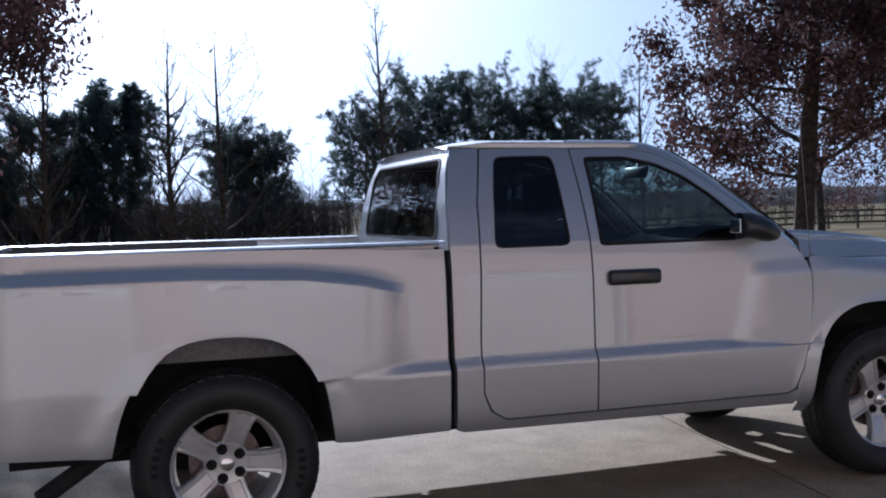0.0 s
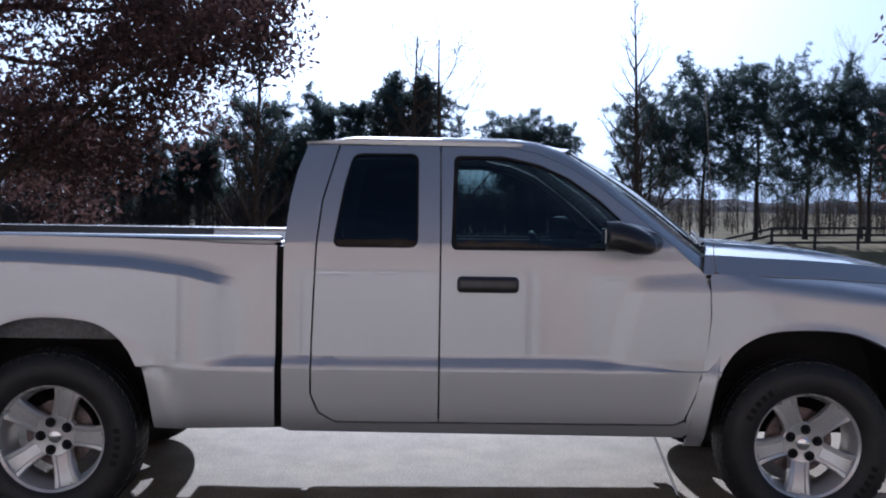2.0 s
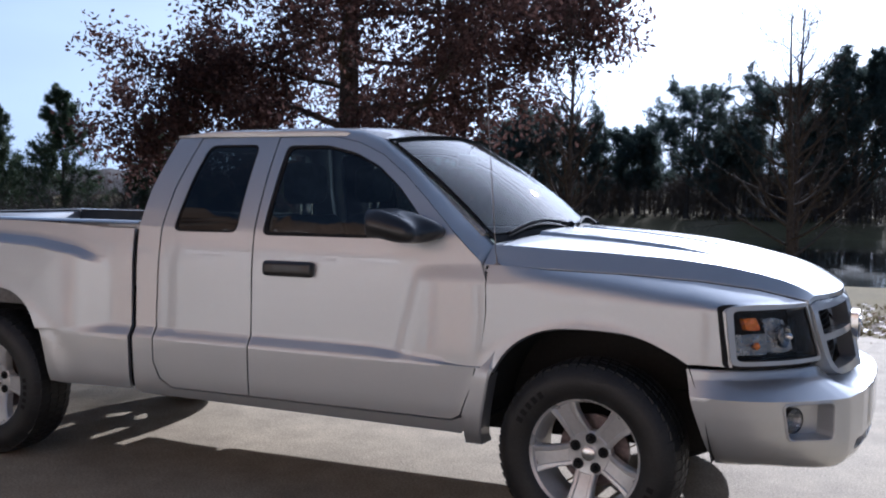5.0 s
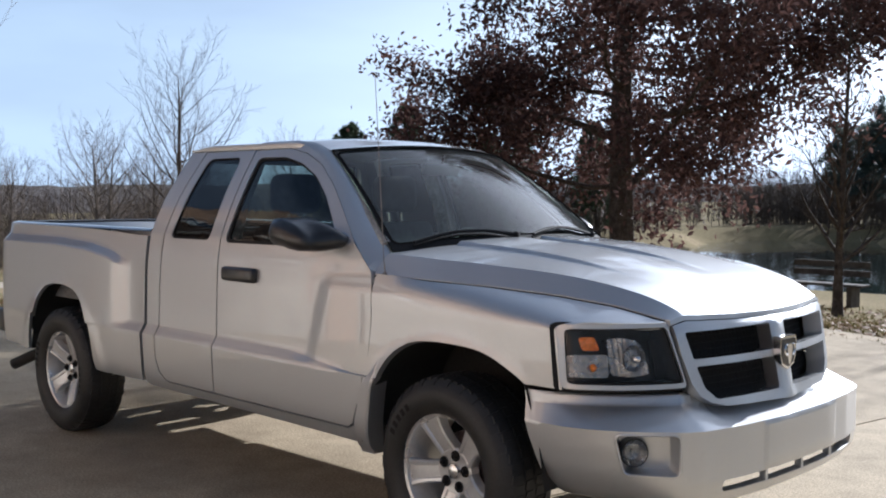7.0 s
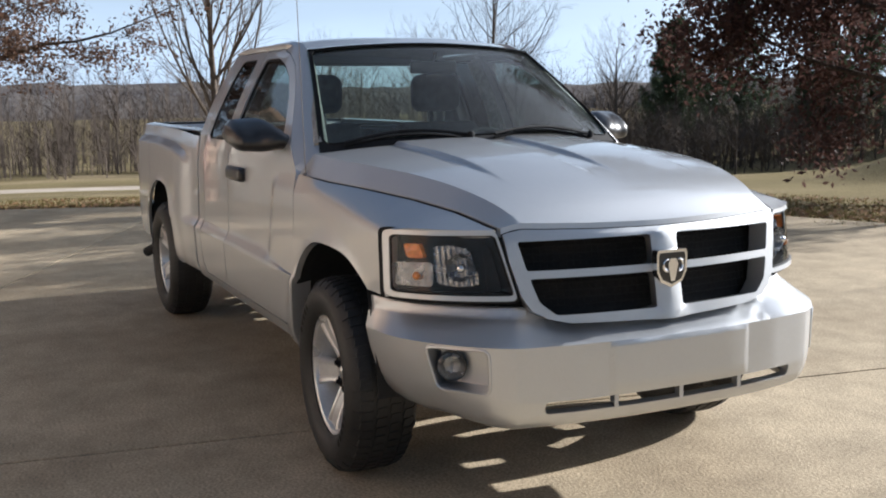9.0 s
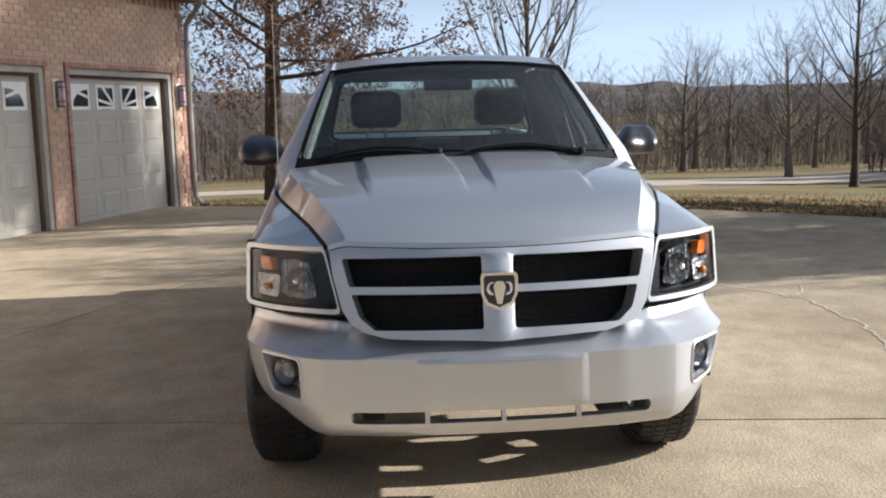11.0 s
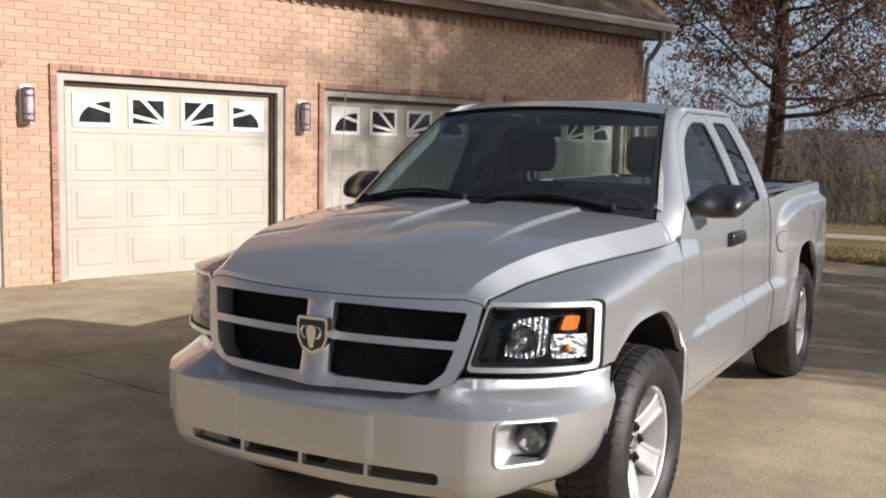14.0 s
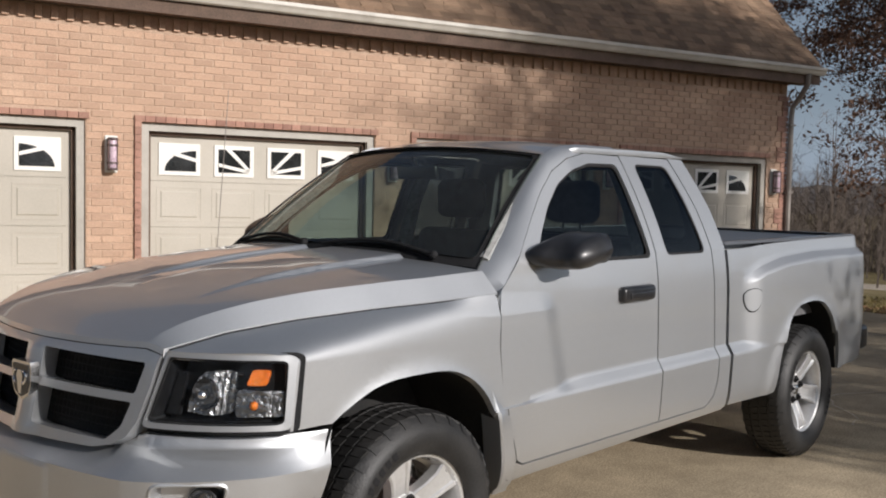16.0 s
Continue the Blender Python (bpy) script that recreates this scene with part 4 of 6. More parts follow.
# scuttle and wipers
g = grid_sheet(spaced(0, 1, 4), spaced(-1, 1, 20), lambda u, v: (-0.300 - 0.135 * v * v - 0.08 * u, v * 0.752, 1.246 - 0.03 * v * v + 0.006 * u))
part("scuttle", g, M_TRIM, truck, "black plastic scuttle panel")
for y0, y1 in ((-0.10, -0.66), (0.58, 0.02)):
    w = Geo()
    pts = [screen_point(0.03 + 0.055 * math.sin(math.pi * t), (y0 + (y1 - y0) * t) / 0.76, 0.022) for t in spaced(0, 1, 10)]
    w.tube(pts, 0.008, 6)
    w.tube([p - Vector((0.006, 0, 0.016)) for p in pts], 0.006, 4)
    w.ball(pts[0], (0.018, 0.018, 0.018), 10, 6)
    part("wiper", w, M_TRIM, truck, "black wiper arm and blade")


# grille
def nose_x(y, z):
    return 0.905 - 0.085 * (y / 0.57) ** 2 + 0.20 * (1.03 - z)


G_OUT = [(-0.575, 1.017), (-0.564, 0.93), (-0.535, 0.815), (-0.505, 0.768), (-0.455, 0.740), (-0.38, 0.722), (0, 0.710), (0.38, 0.722), (0.455, 0.740), (0.505, 0.768), (0.535, 0.815), (0.564, 0.93), (0.575, 1.017), (0.3, 1.026), (0, 1.029), (-0.3, 1.026)]
G_HOLES = []
for s in (-1, 1):
    for q in ([(0.054, 0.897), (0.054, 0.996), (0.533, 0.993), (0.510, 0.897)], [(0.054, 0.750), (0.054, 0.871), (0.503, 0.871), (0.478, 0.794), (0.425, 0.750)]):
        G_HOLES.append(rounded([(s * a, b) for a, b in q][:: s], 0.011, 3))
LIP = sorted([hood_at(1, v)[1::-1] + (hood_at(1, v)[2],) for v in spaced(-1, 1, 40)])


def grille_point(y, z):
    """The upper bar runs up to the bonnet's lip and stands flush with it."""
    top = ramp_of([(a, c) for a, b, c in LIP], y) - 0.021
    lip_x = ramp_of([(a, b) for a, b, c in LIP], y) + 0.006
    t = max(0.0, min(1.0, (z - 0.996) / (ramp_of(G_TOP, y) - 0.996)))
    z2 = z + (top - ramp_of(G_TOP, y)) * t
    x = nose_x(y, z2)
    return (x + (lip_x - x) * t * t + 0.012 * smoothstep(0.0, 0.03, 0.06 - abs(y)) * (1 - t), y, z2)


G_TOP = [(-0.575, 1.017), (-0.3, 1.026), (0, 1.029), (0.3, 1.026), (0.575, 1.017)]
grille = part("grille", sheet(G_OUT, grille_point, holes=G_HOLES, da=0.04, db=0.04, rim=0.075), M_PAINT, truck, "silver cross-bar grille surround", sharp=40)
mesh_ = Geo()
mesh_.add([(nose_x(y, z) - 0.108, y, z) for y in spaced(-0.55, 0.55, 14) for z in (0.72, 1.00)], [(2 * i, 2 * i + 2, 2 * i + 3, 2 * i + 1) for i in range(14)])
part("grille_back", mesh_, M_DARK, grille)
for j, z in enumerate(spaced(0.762, 0.985, 9)):
    part("grille_slat", Geo().tube([(nose_x(y, z) - 0.098, y, z) for y in spaced(-0.51, 0.51, 12)], 0.003, 4), M_DARK, grille)
bars = Geo()
for i in range(44):
    y = -0.51 + 1.02 * i / 43
    bars.tube([(nose_x(y, 0.75) - 0.098, y, 0.75), (nose_x(y, 0.995) - 0.098, y, 0.995)], 0.002, 4, False)
part("grille_mesh", bars, M_DARK, grille, "fine black grille mesh", smooth=False)
shield = [(-0.058, 0.945), (0.058, 0.945), (0.064, 0.93), (0.062, 0.87), (0.045, 0.835), (0, 0.815), (-0.045, 0.835), (-0.062, 0.87), (-0.064, 0.93)]
badge = part("badge", sheet(shield, lambda y, z: (0.966, y, z), da=0.1, db=0.1, rim=0.03), M_CHROME, grille, "chrome shield emblem")
part("badge_field", sheet([(y * 0.84, (z - 0.884) * 0.84 + 0.884) for y, z in shield], lambda y, z: (0.9685, y, z), da=0.1, db=0.1, rim=0.003), M_BLACK, grille)
em = Geo()
em.prism([(-0.008, 0.838), (0.008, 0.838), (0.015, 0.868), (0.021, 0.898), (0.012, 0.916), (-0.012, 0.916), (-0.021, 0.898), (-0.015, 0.868)], 0, 0.006, Matrix(((0, 0, 1, 0.967), (1, 0, 0, 0), (0, 1, 0, 0), (0, 0, 0, 1))))
for s in (-1, 1):
    em.tube([(0.971, s * (0.026 + 0.014 * math.sin(a)), 0.890 - 0.019 * math.cos(a) + 0.004) for a in spaced(-0.3, 3.6, 10)], [0.007 - 0.0004 * i for i in range(11)], 6)
part("badge_emblem", em, M_CHROME, grille, "plain chrome relief")


# headlamps
L_OUT = rounded([(0.592, 1.030), (0.888, 1.028), (0.896, 0.802), (0.540, 0.800)], 0.022, 4)
L_IN = rounded([(0.597, 1.016), (0.874, 1.012), (0.881, 0.819), (0.550, 0.817)], 0.016, 4)
L_GAP = rounded([(0.572, 1.036), (0.892, 1.034), (0.900, 0.790), (0.522, 0.788)], 0.024, 4)
for s in (-1, 1):
    fl = s < 0
    P = lambda off: (lambda y, z: (lamp_soft(y) + 0.17 * (1.03 - z) + off, s * y, z))
    lamp = part("headlamp", sheet(L_OUT, P(0.0), holes=[L_IN], da=0.03, db=0.05, rim=0.05, flip=fl), M_PAINT, truck, "clear headlamp in a silver surround")
    part("lens", sheet(L_IN, P(-0.012), da=0.03, db=0.06, rim=0, flip=fl), M_LENS, lamp, "clear plastic lens")
    hs = sheet(L_IN, P(-0.085), da=0.04, db=0.06, rim=0, flip=fl)
    k = len(L_IN)
    hs.add([P(-0.012)(y, z) for y, z in L_IN] + [P(-0.085)(y, z) for y, z in L_IN], [(i, (i + 1) % k, k + (i + 1) % k, k + i) for i in range(k)])
    part("housing", hs, M_HOUSING, lamp, "smoked grey housing")
    part("seal", sheet(L_IN, P(-0.008), holes=[[((y - 0.72) * 0.97 + 0.72, (z - 0.905) * 0.94 + 0.905) for y, z in L_IN]], da=0.05, db=0.06, rim=0.01, flip=fl), M_TRIM, lamp)
    way = Matrix.Rotation(radians(-90 + s * 18), 4, "Z")
    m = Matrix.Translation((0.732, s * 0.690, 0.905)) @ way
    part("reflector", Geo().lathe([(0.006, -0.04), (0.020, -0.034), (0.034, -0.02), (0.044, 0.0), (0.047, 0.004), (0.048, -0.004)], 20, m), M_REFLECT, lamp, "bright reflector bowl")
    part("bulb", Geo().ball((0, 0.012, 0), (0.016, 0.022, 0.016), 12, 8, m), M_CHROME, lamp)
    part("main_reflector", sheet(rounded([(0.622, 0.846), (0.652, 0.962), (0.700, 0.975), (0.752, 0.972), (0.752, 0.848), (0.690, 0.836)], 0.018, 3), lambda y, z: (lamp_soft(y) + 0.17 * (1.03 - z) - 0.062 + 0.004 * math.sin(y * 420), s * y, z), da=0.004, db=0.05, rim=0.02, flip=fl), M_REFLECT, lamp, "fluted bright reflector", sharp=60)
    part("inner_reflector", sheet([(0.565, 0.835), (0.590, 0.965), (0.615, 0.965), (0.610, 0.835)], P(-0.055), da=0.1, db=0.1, rim=0.02, flip=fl), M_HOUSING, lamp)
    part("side_reflector", sheet(rounded([(0.766, 0.838), (0.760, 0.920), (0.862, 0.916), (0.866, 0.840)], 0.012, 2), P(-0.045), da=0.03, db=0.04, rim=0.03, flip=fl), M_REFLECT, lamp, "bright corner reflector")
    part("turn_signal", sheet(rounded([(0.786, 0.934), (0.796, 0.982), (0.834, 0.980), (0.828, 0.934)], 0.008, 2), P(-0.035), da=0.04, db=0.04, rim=0.03, flip=fl), M_AMBER, lamp, "amber turn signal")
    part("amber_bulb", Geo().ball((lamp_soft(0.81) - 0.004, s * 0.81, 0.875), (0.013, 0.013, 0.014), 10, 8), M_AMBER, lamp, "amber bulb")
    # black sheet for the shade in the gap round the lamp
    strip = sheet(L_GAP, P(-0.022), holes=[L_IN], da=0.04, db=0.05, rim=0.05, flip=fl)
    part("lamp_gap", strip, M_TRIM, lamp)

# front bumper
PLAN = [(0.378, -0.905), (0.50, -0.908), (0.62, -0.895), (0.72, -0.852), (0.805, -0.798), (0.875, -0.738), (0.934, -0.676), (0.976, -0.610), (1.015, -0.42), (1.036, -0.2), (1.040, 0.0)]
PLAN = PLAN + [(x, -y) for x, y in PLAN[-2::-1]]
LEN = [0.0]
for (ax, ay), (bx, by) in zip(PLAN, PLAN[1:]):
    LEN.append(LEN[-1] + math.hypot(bx - ax, by - ay))
HALF = LEN[-1] / 2
XS, YS = [(t - HALF, p[0]) for t, p in zip(LEN, PLAN)], [(t - HALF, p[1]) for t, p in zip(LEN, PLAN)]
INSET = [(0.383, 0.080), (0.392, 0.050), (0.41, 0.026), (0.44, 0.010), (0.49, 0.0), (0.672, 0.0)]
TUCK = [(0.383, 0.175), (0.40, 0.125), (0.43, 0.080), (0.47, 0.046), (0.52, 0.024), (0.60, 0.008), (0.672, 0.0)]
SHELF = [(0, 0), (0.10, 0.13), (0.62, 0.80), (0.72, 0.86), (0.94, 0.90), (1.0, 1.0)]
DEEP = [(0, 0.15), (0.66, 0.165), (0.76, 0.155), (0.875, 0.142), (1.0, 0.115), (1.12, 0.082), (1.24, 0.034), (1.36, 0.020)]


def shelf_top(t):
    return 0.708 + 0.070 * smoothstep(0.38, 0.58, abs(t))


def bumper_point(t, z):
    x, y = ramp_of(XS, t), ramp_of(YS, t)
    h = 0.014 + 0.03 * smoothstep(0.70, 0.80, abs(t))
    x = (x + ramp_of(XS, t - h) + ramp_of(XS, t + h)) / 3
    y = (y + ramp_of(YS, t - h) + ramp_of(YS, t + h)) / 3
    d = Vector((ramp_of(XS, t + 0.05) - ramp_of(XS, t - 0.05), ramp_of(YS, t + 0.05) - ramp_of(YS, t - 0.05))).normalized()
    n = Vector((d.y, -d.x))
    front = smoothstep(0.98, 0.62, abs(t))
    ins = ramp_of(INSET, z) * front + ramp_of(TUCK, z) * (1 - front) if z < 0.672 else ramp_of(SHELF, (z - 0.672) / (shelf_top(t) - 0.672)) * ramp_of(DEEP, abs(t))
    proud = 0.006 * smoothstep(0.292, 0.276, abs(t)) * smoothstep(0.675, 0.662, z) * smoothstep(0.496, 0.505, z)
    p = Vector((x, y)) - n * (ins - proud)
    return (p.x, p.y, z)


tmax = HALF
B_OUT = [(-tmax + 0.125, 0.388), (-tmax + 0.10, 0.46), (-tmax + 0.065, 0.57), (-tmax + 0.03, 0.68), (-tmax, 0.778), *[(t, shelf_top(t)) for t in spaced(-0.74, 0.74, 40)], (tmax, 0.778), (tmax - 0.03, 0.68), (tmax - 0.065, 0.57), (tmax - 0.10, 0.46), (tmax - 0.125, 0.388), (1.0, 0.386), (0.7, 0.385), (0.35, 0.384), (0, 0.384), (-0.35, 0.384), (-0.7, 0.385), (-1.0, 0.386)]
SLOT = rounded([(-0.52, 0.446), (-0.52, 0.489), (0.52, 0.489), (0.52, 0.446)], 0.018, 3)
FOGS = [rounded([(s * 0.702, 0.515), (s * 0.706, 0.664), (s * 0.935, 0.660), (s * 0.900, 0.515)][::s], 0.030, 4) for s in (-1, 1)]
bumper = part("front_bumper", sheet(B_OUT, bumper_point, holes=[SLOT] + FOGS, da=0.035, db=0.028, lines_b=(0.50, 0.655, 0.672, 0.682, 0.70, 0.738, 0.747, 0.765, 0.773, 0.44, 0.41, 0.392, 0.425), lines_a=(-0.292, -0.276, 0.276, 0.292, -0.62, 0.62, -0.7, 0.7), rim=0.03), M_PAINT, truck, "painted silver front bumper", sharp=30)
for a in (-0.26, 0.0, 0.26):
    p = Vector(bumper_point(a, 0.468))
    part("slot_bar", Geo().box(p.x - 0.03, p.x - 0.004, p.y - 0.008, p.y + 0.008, 0.442, 0.492), M_PAINT, bumper, smooth=False)
for s, hole in zip((-1, 1), FOGS):
    def pocket(depth):
        def at(t, z):
            p = Vector(bumper_point(t, z))
            return p - Vector((0.62, s * 0.78, 0)).normalized() * depth
        return at
    pk = Geo()
    outer, inner = [Vector(bumper_point(t, z)) for t, z in hole], [pocket(0.075)((t - s * 0.85) * 0.80 + s * 0.85, (z - 0.588) * 0.84 + 0.588) for t, z in hole]
    k = len(hole)
    pk.add(outer + inner, [(i, (i + 1) % k, k + (i + 1) % k, k + i) for i in range(k)] + [tuple(range(k, 2 * k))])
    part("pocket_rim", Geo().tube(outer + outer[:2], 0.006, 6, False), M_PAINT, bumper)
    part("fog_lamp_pocket", pk, M_PAINT, bumper, "silver fog lamp recess", sharp=25)
    p = Vector(bumper_point(s * 0.862, 0.588)) - Vector((0.62, s * 0.78, 0)).normalized() * 0.052
    m = Matrix.Translation(p) @ Matrix.Rotation(math.atan2(s * 0.55, 0.84) - radians(90), 4, "Z")
    part("fog_lamp", Geo().lathe([(0.050, -0.03), (0.051, 0.012), (0.048, 0.016), (0.046, 0.012)], 28, m), M_BLACK, bumper, "black ring of the fog lamp")
    part("fog_reflector", Geo().lathe([(0.002, -0.02), (0.028, -0.014), (0.048, 0.008)], 24, m), M_REFLECT, bumper)
    part("fog_lens", Geo().lathe([(0.0005, 0.024), (0.028, 0.021), (0.049, 0.014)], 24, m), M_LENS, bumper)

# bed floor, front wall, tailgate, rear bumper
part("bed_floor", Geo().box(-4.27, -2.36, -0.495, 0.495, 0.68, 0.74).box(-4.27, -2.36, -0.735, 0.735, 0.94, 0.95).box(-2.385, -2.36, -0.765, 0.765, 0.74, 1.255), M_BLACK, truck, "black bed floor and front wall", smooth=False)
tg = Geo().rbox(-4.315, -4.255, -0.752, 0.752, 0.62, 1.272, 0.014, 2)
tail = part("tailgate", tg, M_PAINT, truck)
part("tailgate_cap", Geo().rbox(-4.318, -4.25, -0.75, 0.75, 1.268, 1.284, 0.006, 1), M_BLACK, tail, "black cap on the tailgate")
for s in (-1, 1):
    part("tail_lamp", Geo().rbox(-4.318, -4.27, min(s * 0.762, s * 0.828), max(s * 0.762, s * 0.828), 0.80, 1.16, 0.012, 2), surface("tail_lamp_red", (0.35, 0.01, 0.012), (0.45, 0.02, 0.02), 10, 0.15, coat=1.0) if s < 0 else bpy.data.materials["tail_lamp_red"], truck, "red tail lamp")
rb = Geo().rbox(-4.46, -4.30, -0.86, 0.86, 0.52, 0.68, 0.03, 3)
part("rear_bumper", rb, M_BLACK, truck, "black rear bumper")

# chassis
ch = Geo()
for s in (-1, 1):
    ch.box(-4.2, 0.75, s * 0.44 - 0.04, s * 0.44 + 0.04, 0.36, 0.50)
ch.box(-2.30, -0.45, -0.80, 0.80, 0.44, 0.49).box(-4.2, -2.36, -0.49, 0.49, 0.56, 0.68).box(-0.4, 0.75, -0.52, 0.52, 0.50, 0.62)
part("chassis", ch, M_DARK, truck, "black frame rails and floor pan", smooth=False)
part("cooling_pack", Geo().box(0.58, 0.66, -0.50, 0.50, 0.52, 1.00), M_DARK, truck, smooth=False)
part("rear_axle", Geo().tube([(-WB, -0.72, 0.385), (-WB, -0.12, 0.385), (-WB, 0.12, 0.385), (-WB, 0.72, 0.385)], 0.05, 10).ball((-WB, 0, 0.385), (0.15, 0.15, 0.14)), M_DARK, truck)
part("front_axle", Geo().tube([(0, -0.72, 0.385), (0, 0.72, 0.385)], 0.045, 10), M_DARK, truck)
part("exhaust_pipe", Geo().tube([(-2.2, -0.35, 0.42), (-2.9, -0.50, 0.45), (-3.6, -0.62, 0.52), (-3.80, -0.74, 0.47), (-4.06, -0.90, 0.335)], [0.034, 0.034, 0.034, 0.036, 0.036], 12), M_DARK, truck, "dark exhaust tail pipe")
part("gearbox", Geo().rbox(-1.9, -0.3, -0.2, 0.2, 0.34, 0.5, 0.05, 2), M_DARK, truck)

# aerial
part("aerial", Geo().tube([(-0.415, -0.838, 1.135), (-0.425, -0.838, 1.20), (-0.485, -0.835, 1.98)], [0.004, 0.0022, 0.0016], 6).lathe([(0.014, -0.006), (0.014, 0.012), (0.006, 0.018)], 12, Matrix.Translation((-0.415, -0.842, 1.135)) @ Matrix.Rotation(radians(90), 4, "X")), M_SPOUT, truck, "thin dull steel whip aerial")


# wheels
def wheel_mesh():
    rim = Geo().lathe([(0.205, 0.00), (0.216, 0.075), (0.226, 0.100), (0.238, 0.107), (0.244, 0.103), (0.245, 0.090), (0.222, -0.10), (0.236, -0.125)], 60)
    tyre = Geo().lathe([(0.236, -0.118), (0.262, -0.134), (0.318, -0.140), (0.354, -0.120), (0.377, -0.094), (0.382, -0.05), (0.383, 0.0), (0.382, 0.05), (0.377, 0.094), (0.366, 0.110), (0.350, 0.124), (0.334, 0.134), (0.318, 0.140), (0.290, 0.139), (0.262, 0.132), (0.248, 0.122), (0.236, 0.112)], 72)
    tread = Geo()
    for i in range(60):
        a = 2 * math.pi * i / 60
        for row, (y0, y1) in enumerate(((-0.106, -0.060), (-0.051, -0.008), (0.002, 0.047), (0.056, 0.106))):
            o = (0.0, 0.03, 0.06, 0.09)[row]
            pts = []
            for r in (0.378, 0.3865):
                for da, y, rr in ((0.006, y0, 1), (0.088, y0 + 0.006, 1), (0.094, y1, 1), (0.014, y1 - 0.006, 1)):
                    w = a + o + da
                    edge = 0.009 if (abs(y) > 0.098) else 0
                    q = r - edge
                    pts.append((q * math.cos(w), y, q * math.sin(w)))
            tread.add(pts, [(4, 5, 6, 7), (0, 1, 5, 4), (1, 2, 6, 5), (2, 3, 7, 6), (3, 0, 4, 7)])
        # shoulder lugs
        if i % 2 == 0:
            for sgn in (-1, 1):
                pts = [((r * math.cos(a + da)), sgn * y, r * math.sin(a + da)) for da in (0.0, 0.075) for r, y in ((0.3795, 0.097), (0.368, 0.1125), (0.350, 0.1275), (0.354, 0.116))]
                tread.add(pts, [(0, 1, 5, 4), (1, 2, 6, 5), (0, 3, 2, 1), (4, 5, 6, 7)])
    letters = Geo().add([(r * math.cos(0.9 + d), y, r * math.sin(0.9 + d)) for d in (0, 0.07) for r, y in ((0.284, 0.1405), (0.312, 0.1425))], [(0, 1, 3, 2)])
    spoke = Geo()
    rows = []
    for r, hw, y in ((0.050, 0.040, 0.036), (0.085, 0.045, 0.050), (0.13, 0.044, 0.068), (0.18, 0.049, 0.085), (0.212, 0.058, 0.091), (0.232, 0.070, 0.092)):
        rows.append([(-hw, r, y - 0.045), (-hw, r, y - 0.004), (-hw + 0.006, r, y + 0.002), (-hw * 0.62, r, y), (-hw * 0.52, r, y - 0.006), (hw * 0.52, r, y - 0.006), (hw * 0.62, r, y), (hw - 0.006, r, y + 0.002), (hw, r, y - 0.004), (hw, r, y - 0.045)])
    spoke.add([(p[0], p[2], p[1]) for r in rows for p in r], [(i * 10 + j, i * 10 + j + 1, (i + 1) * 10 + j + 1, (i + 1) * 10 + j) for i in range(5) for j in range(9)])
    hub = Geo().lathe([(0.0005, 0.042), (0.055, 0.042), (0.085, 0.048), (0.094, 0.042), (0.094, 0.0)], 40)
    cap = Geo().lathe([(0.0005, 0.062), (0.020, 0.061), (0.029, 0.056), (0.032, 0.046), (0.032, 0.03)], 24)
    nut = Geo().lathe([(0.0005, 0.020), (0.009, 0.019), (0.013, 0.012), (0.014, 0.0)], 6)
    # cup: dark disc that stands in for the shade in a nut's pocket
    cup = Geo().lathe([(0.0005, 0.003), (0.019, 0.003), (0.0215, 0.006), (0.0225, 0.002), (0.0225, 0.0)], 18)
    disc = Geo().lathe([(0.03, 0.0), (0.15, 0.0), (0.15, -0.02), (0.03, -0.02)], 36)
    return rim, tyre, tread, letters, spoke, hub, cap, nut, cup, disc


rim, tyre, tread, letters, spoke, hub, cap, nut, cup, disc = wheel_mesh()
ME = {n: q.mesh(n, mt, True, sh) for n, q, mt, sh in (("wheel", rim, M_ALLOY, 35), ("tyre", tyre, M_TYRE, 40), ("tread", tread, M_TYRE, 20), ("sidewall_marking", letters, M_TRIM, 20), ("spoke", spoke, M_ALLOY, 28), ("hub", hub, M_ALLOY, 30), ("centre_cap", cap, M_CHROME, 30), ("lug_nut", nut, M_HOUSING, 30), ("lug_ring", cup, M_DARK, 30), ("brake_disc", disc, M_LAMP_METAL, 30))}
for x, s, turn in ((0, -1, 28), (-WB, -1, 54), (0, 1, 20), (-WB, 1, 40)):
    m = Matrix.Translation((x, s * (0.795 if x == 0 else 0.79), 0.388)) @ Matrix.Rotation(radians(-2.5 if x == 0 else 0), 4, "Z") @ (Matrix.Identity(4) if s > 0 else Matrix.Rotation(math.pi, 4, "Z")) @ Matrix.Rotation(radians(turn), 4, "Y")
    w = part("wheel", ME["wheel"], None, truck, "five-spoke silver alloy wheel", m)
    for n, lab in (("tyre", "black all-terrain tyre"), ("tread", ""), ("hub", ""), ("centre_cap", "small chrome centre cap")):
        part(n, ME[n], None, w, lab)
    part("brake_disc", ME["brake_disc"], None, w, "dull brake disc", Matrix.Translation((0, -0.02, 0)))
    for i in range(10):
        part("sidewall_marking", ME["sidewall_marking"], None, w, "", Matrix.Rotation(-(i * 0.12 + (i // 5) * 2.4), 4, "Y"))
    for i in range(5):
        part("spoke", ME["spoke"], None, w, "", Matrix.Rotation(2 * math.pi * i / 5, 4, "Y"))
        a = 2 * math.pi * (i + 0.5) / 5
        part("lug_nut", ME["lug_nut"], None, w, "", Matrix.Translation((0.064 * math.sin(a), 0.047, 0.064 * math.cos(a))))
        part("lug_ring", ME["lug_ring"], None, w, "", Matrix.Translation((0.064 * math.sin(a), 0.047, 0.064 * math.cos(a))))

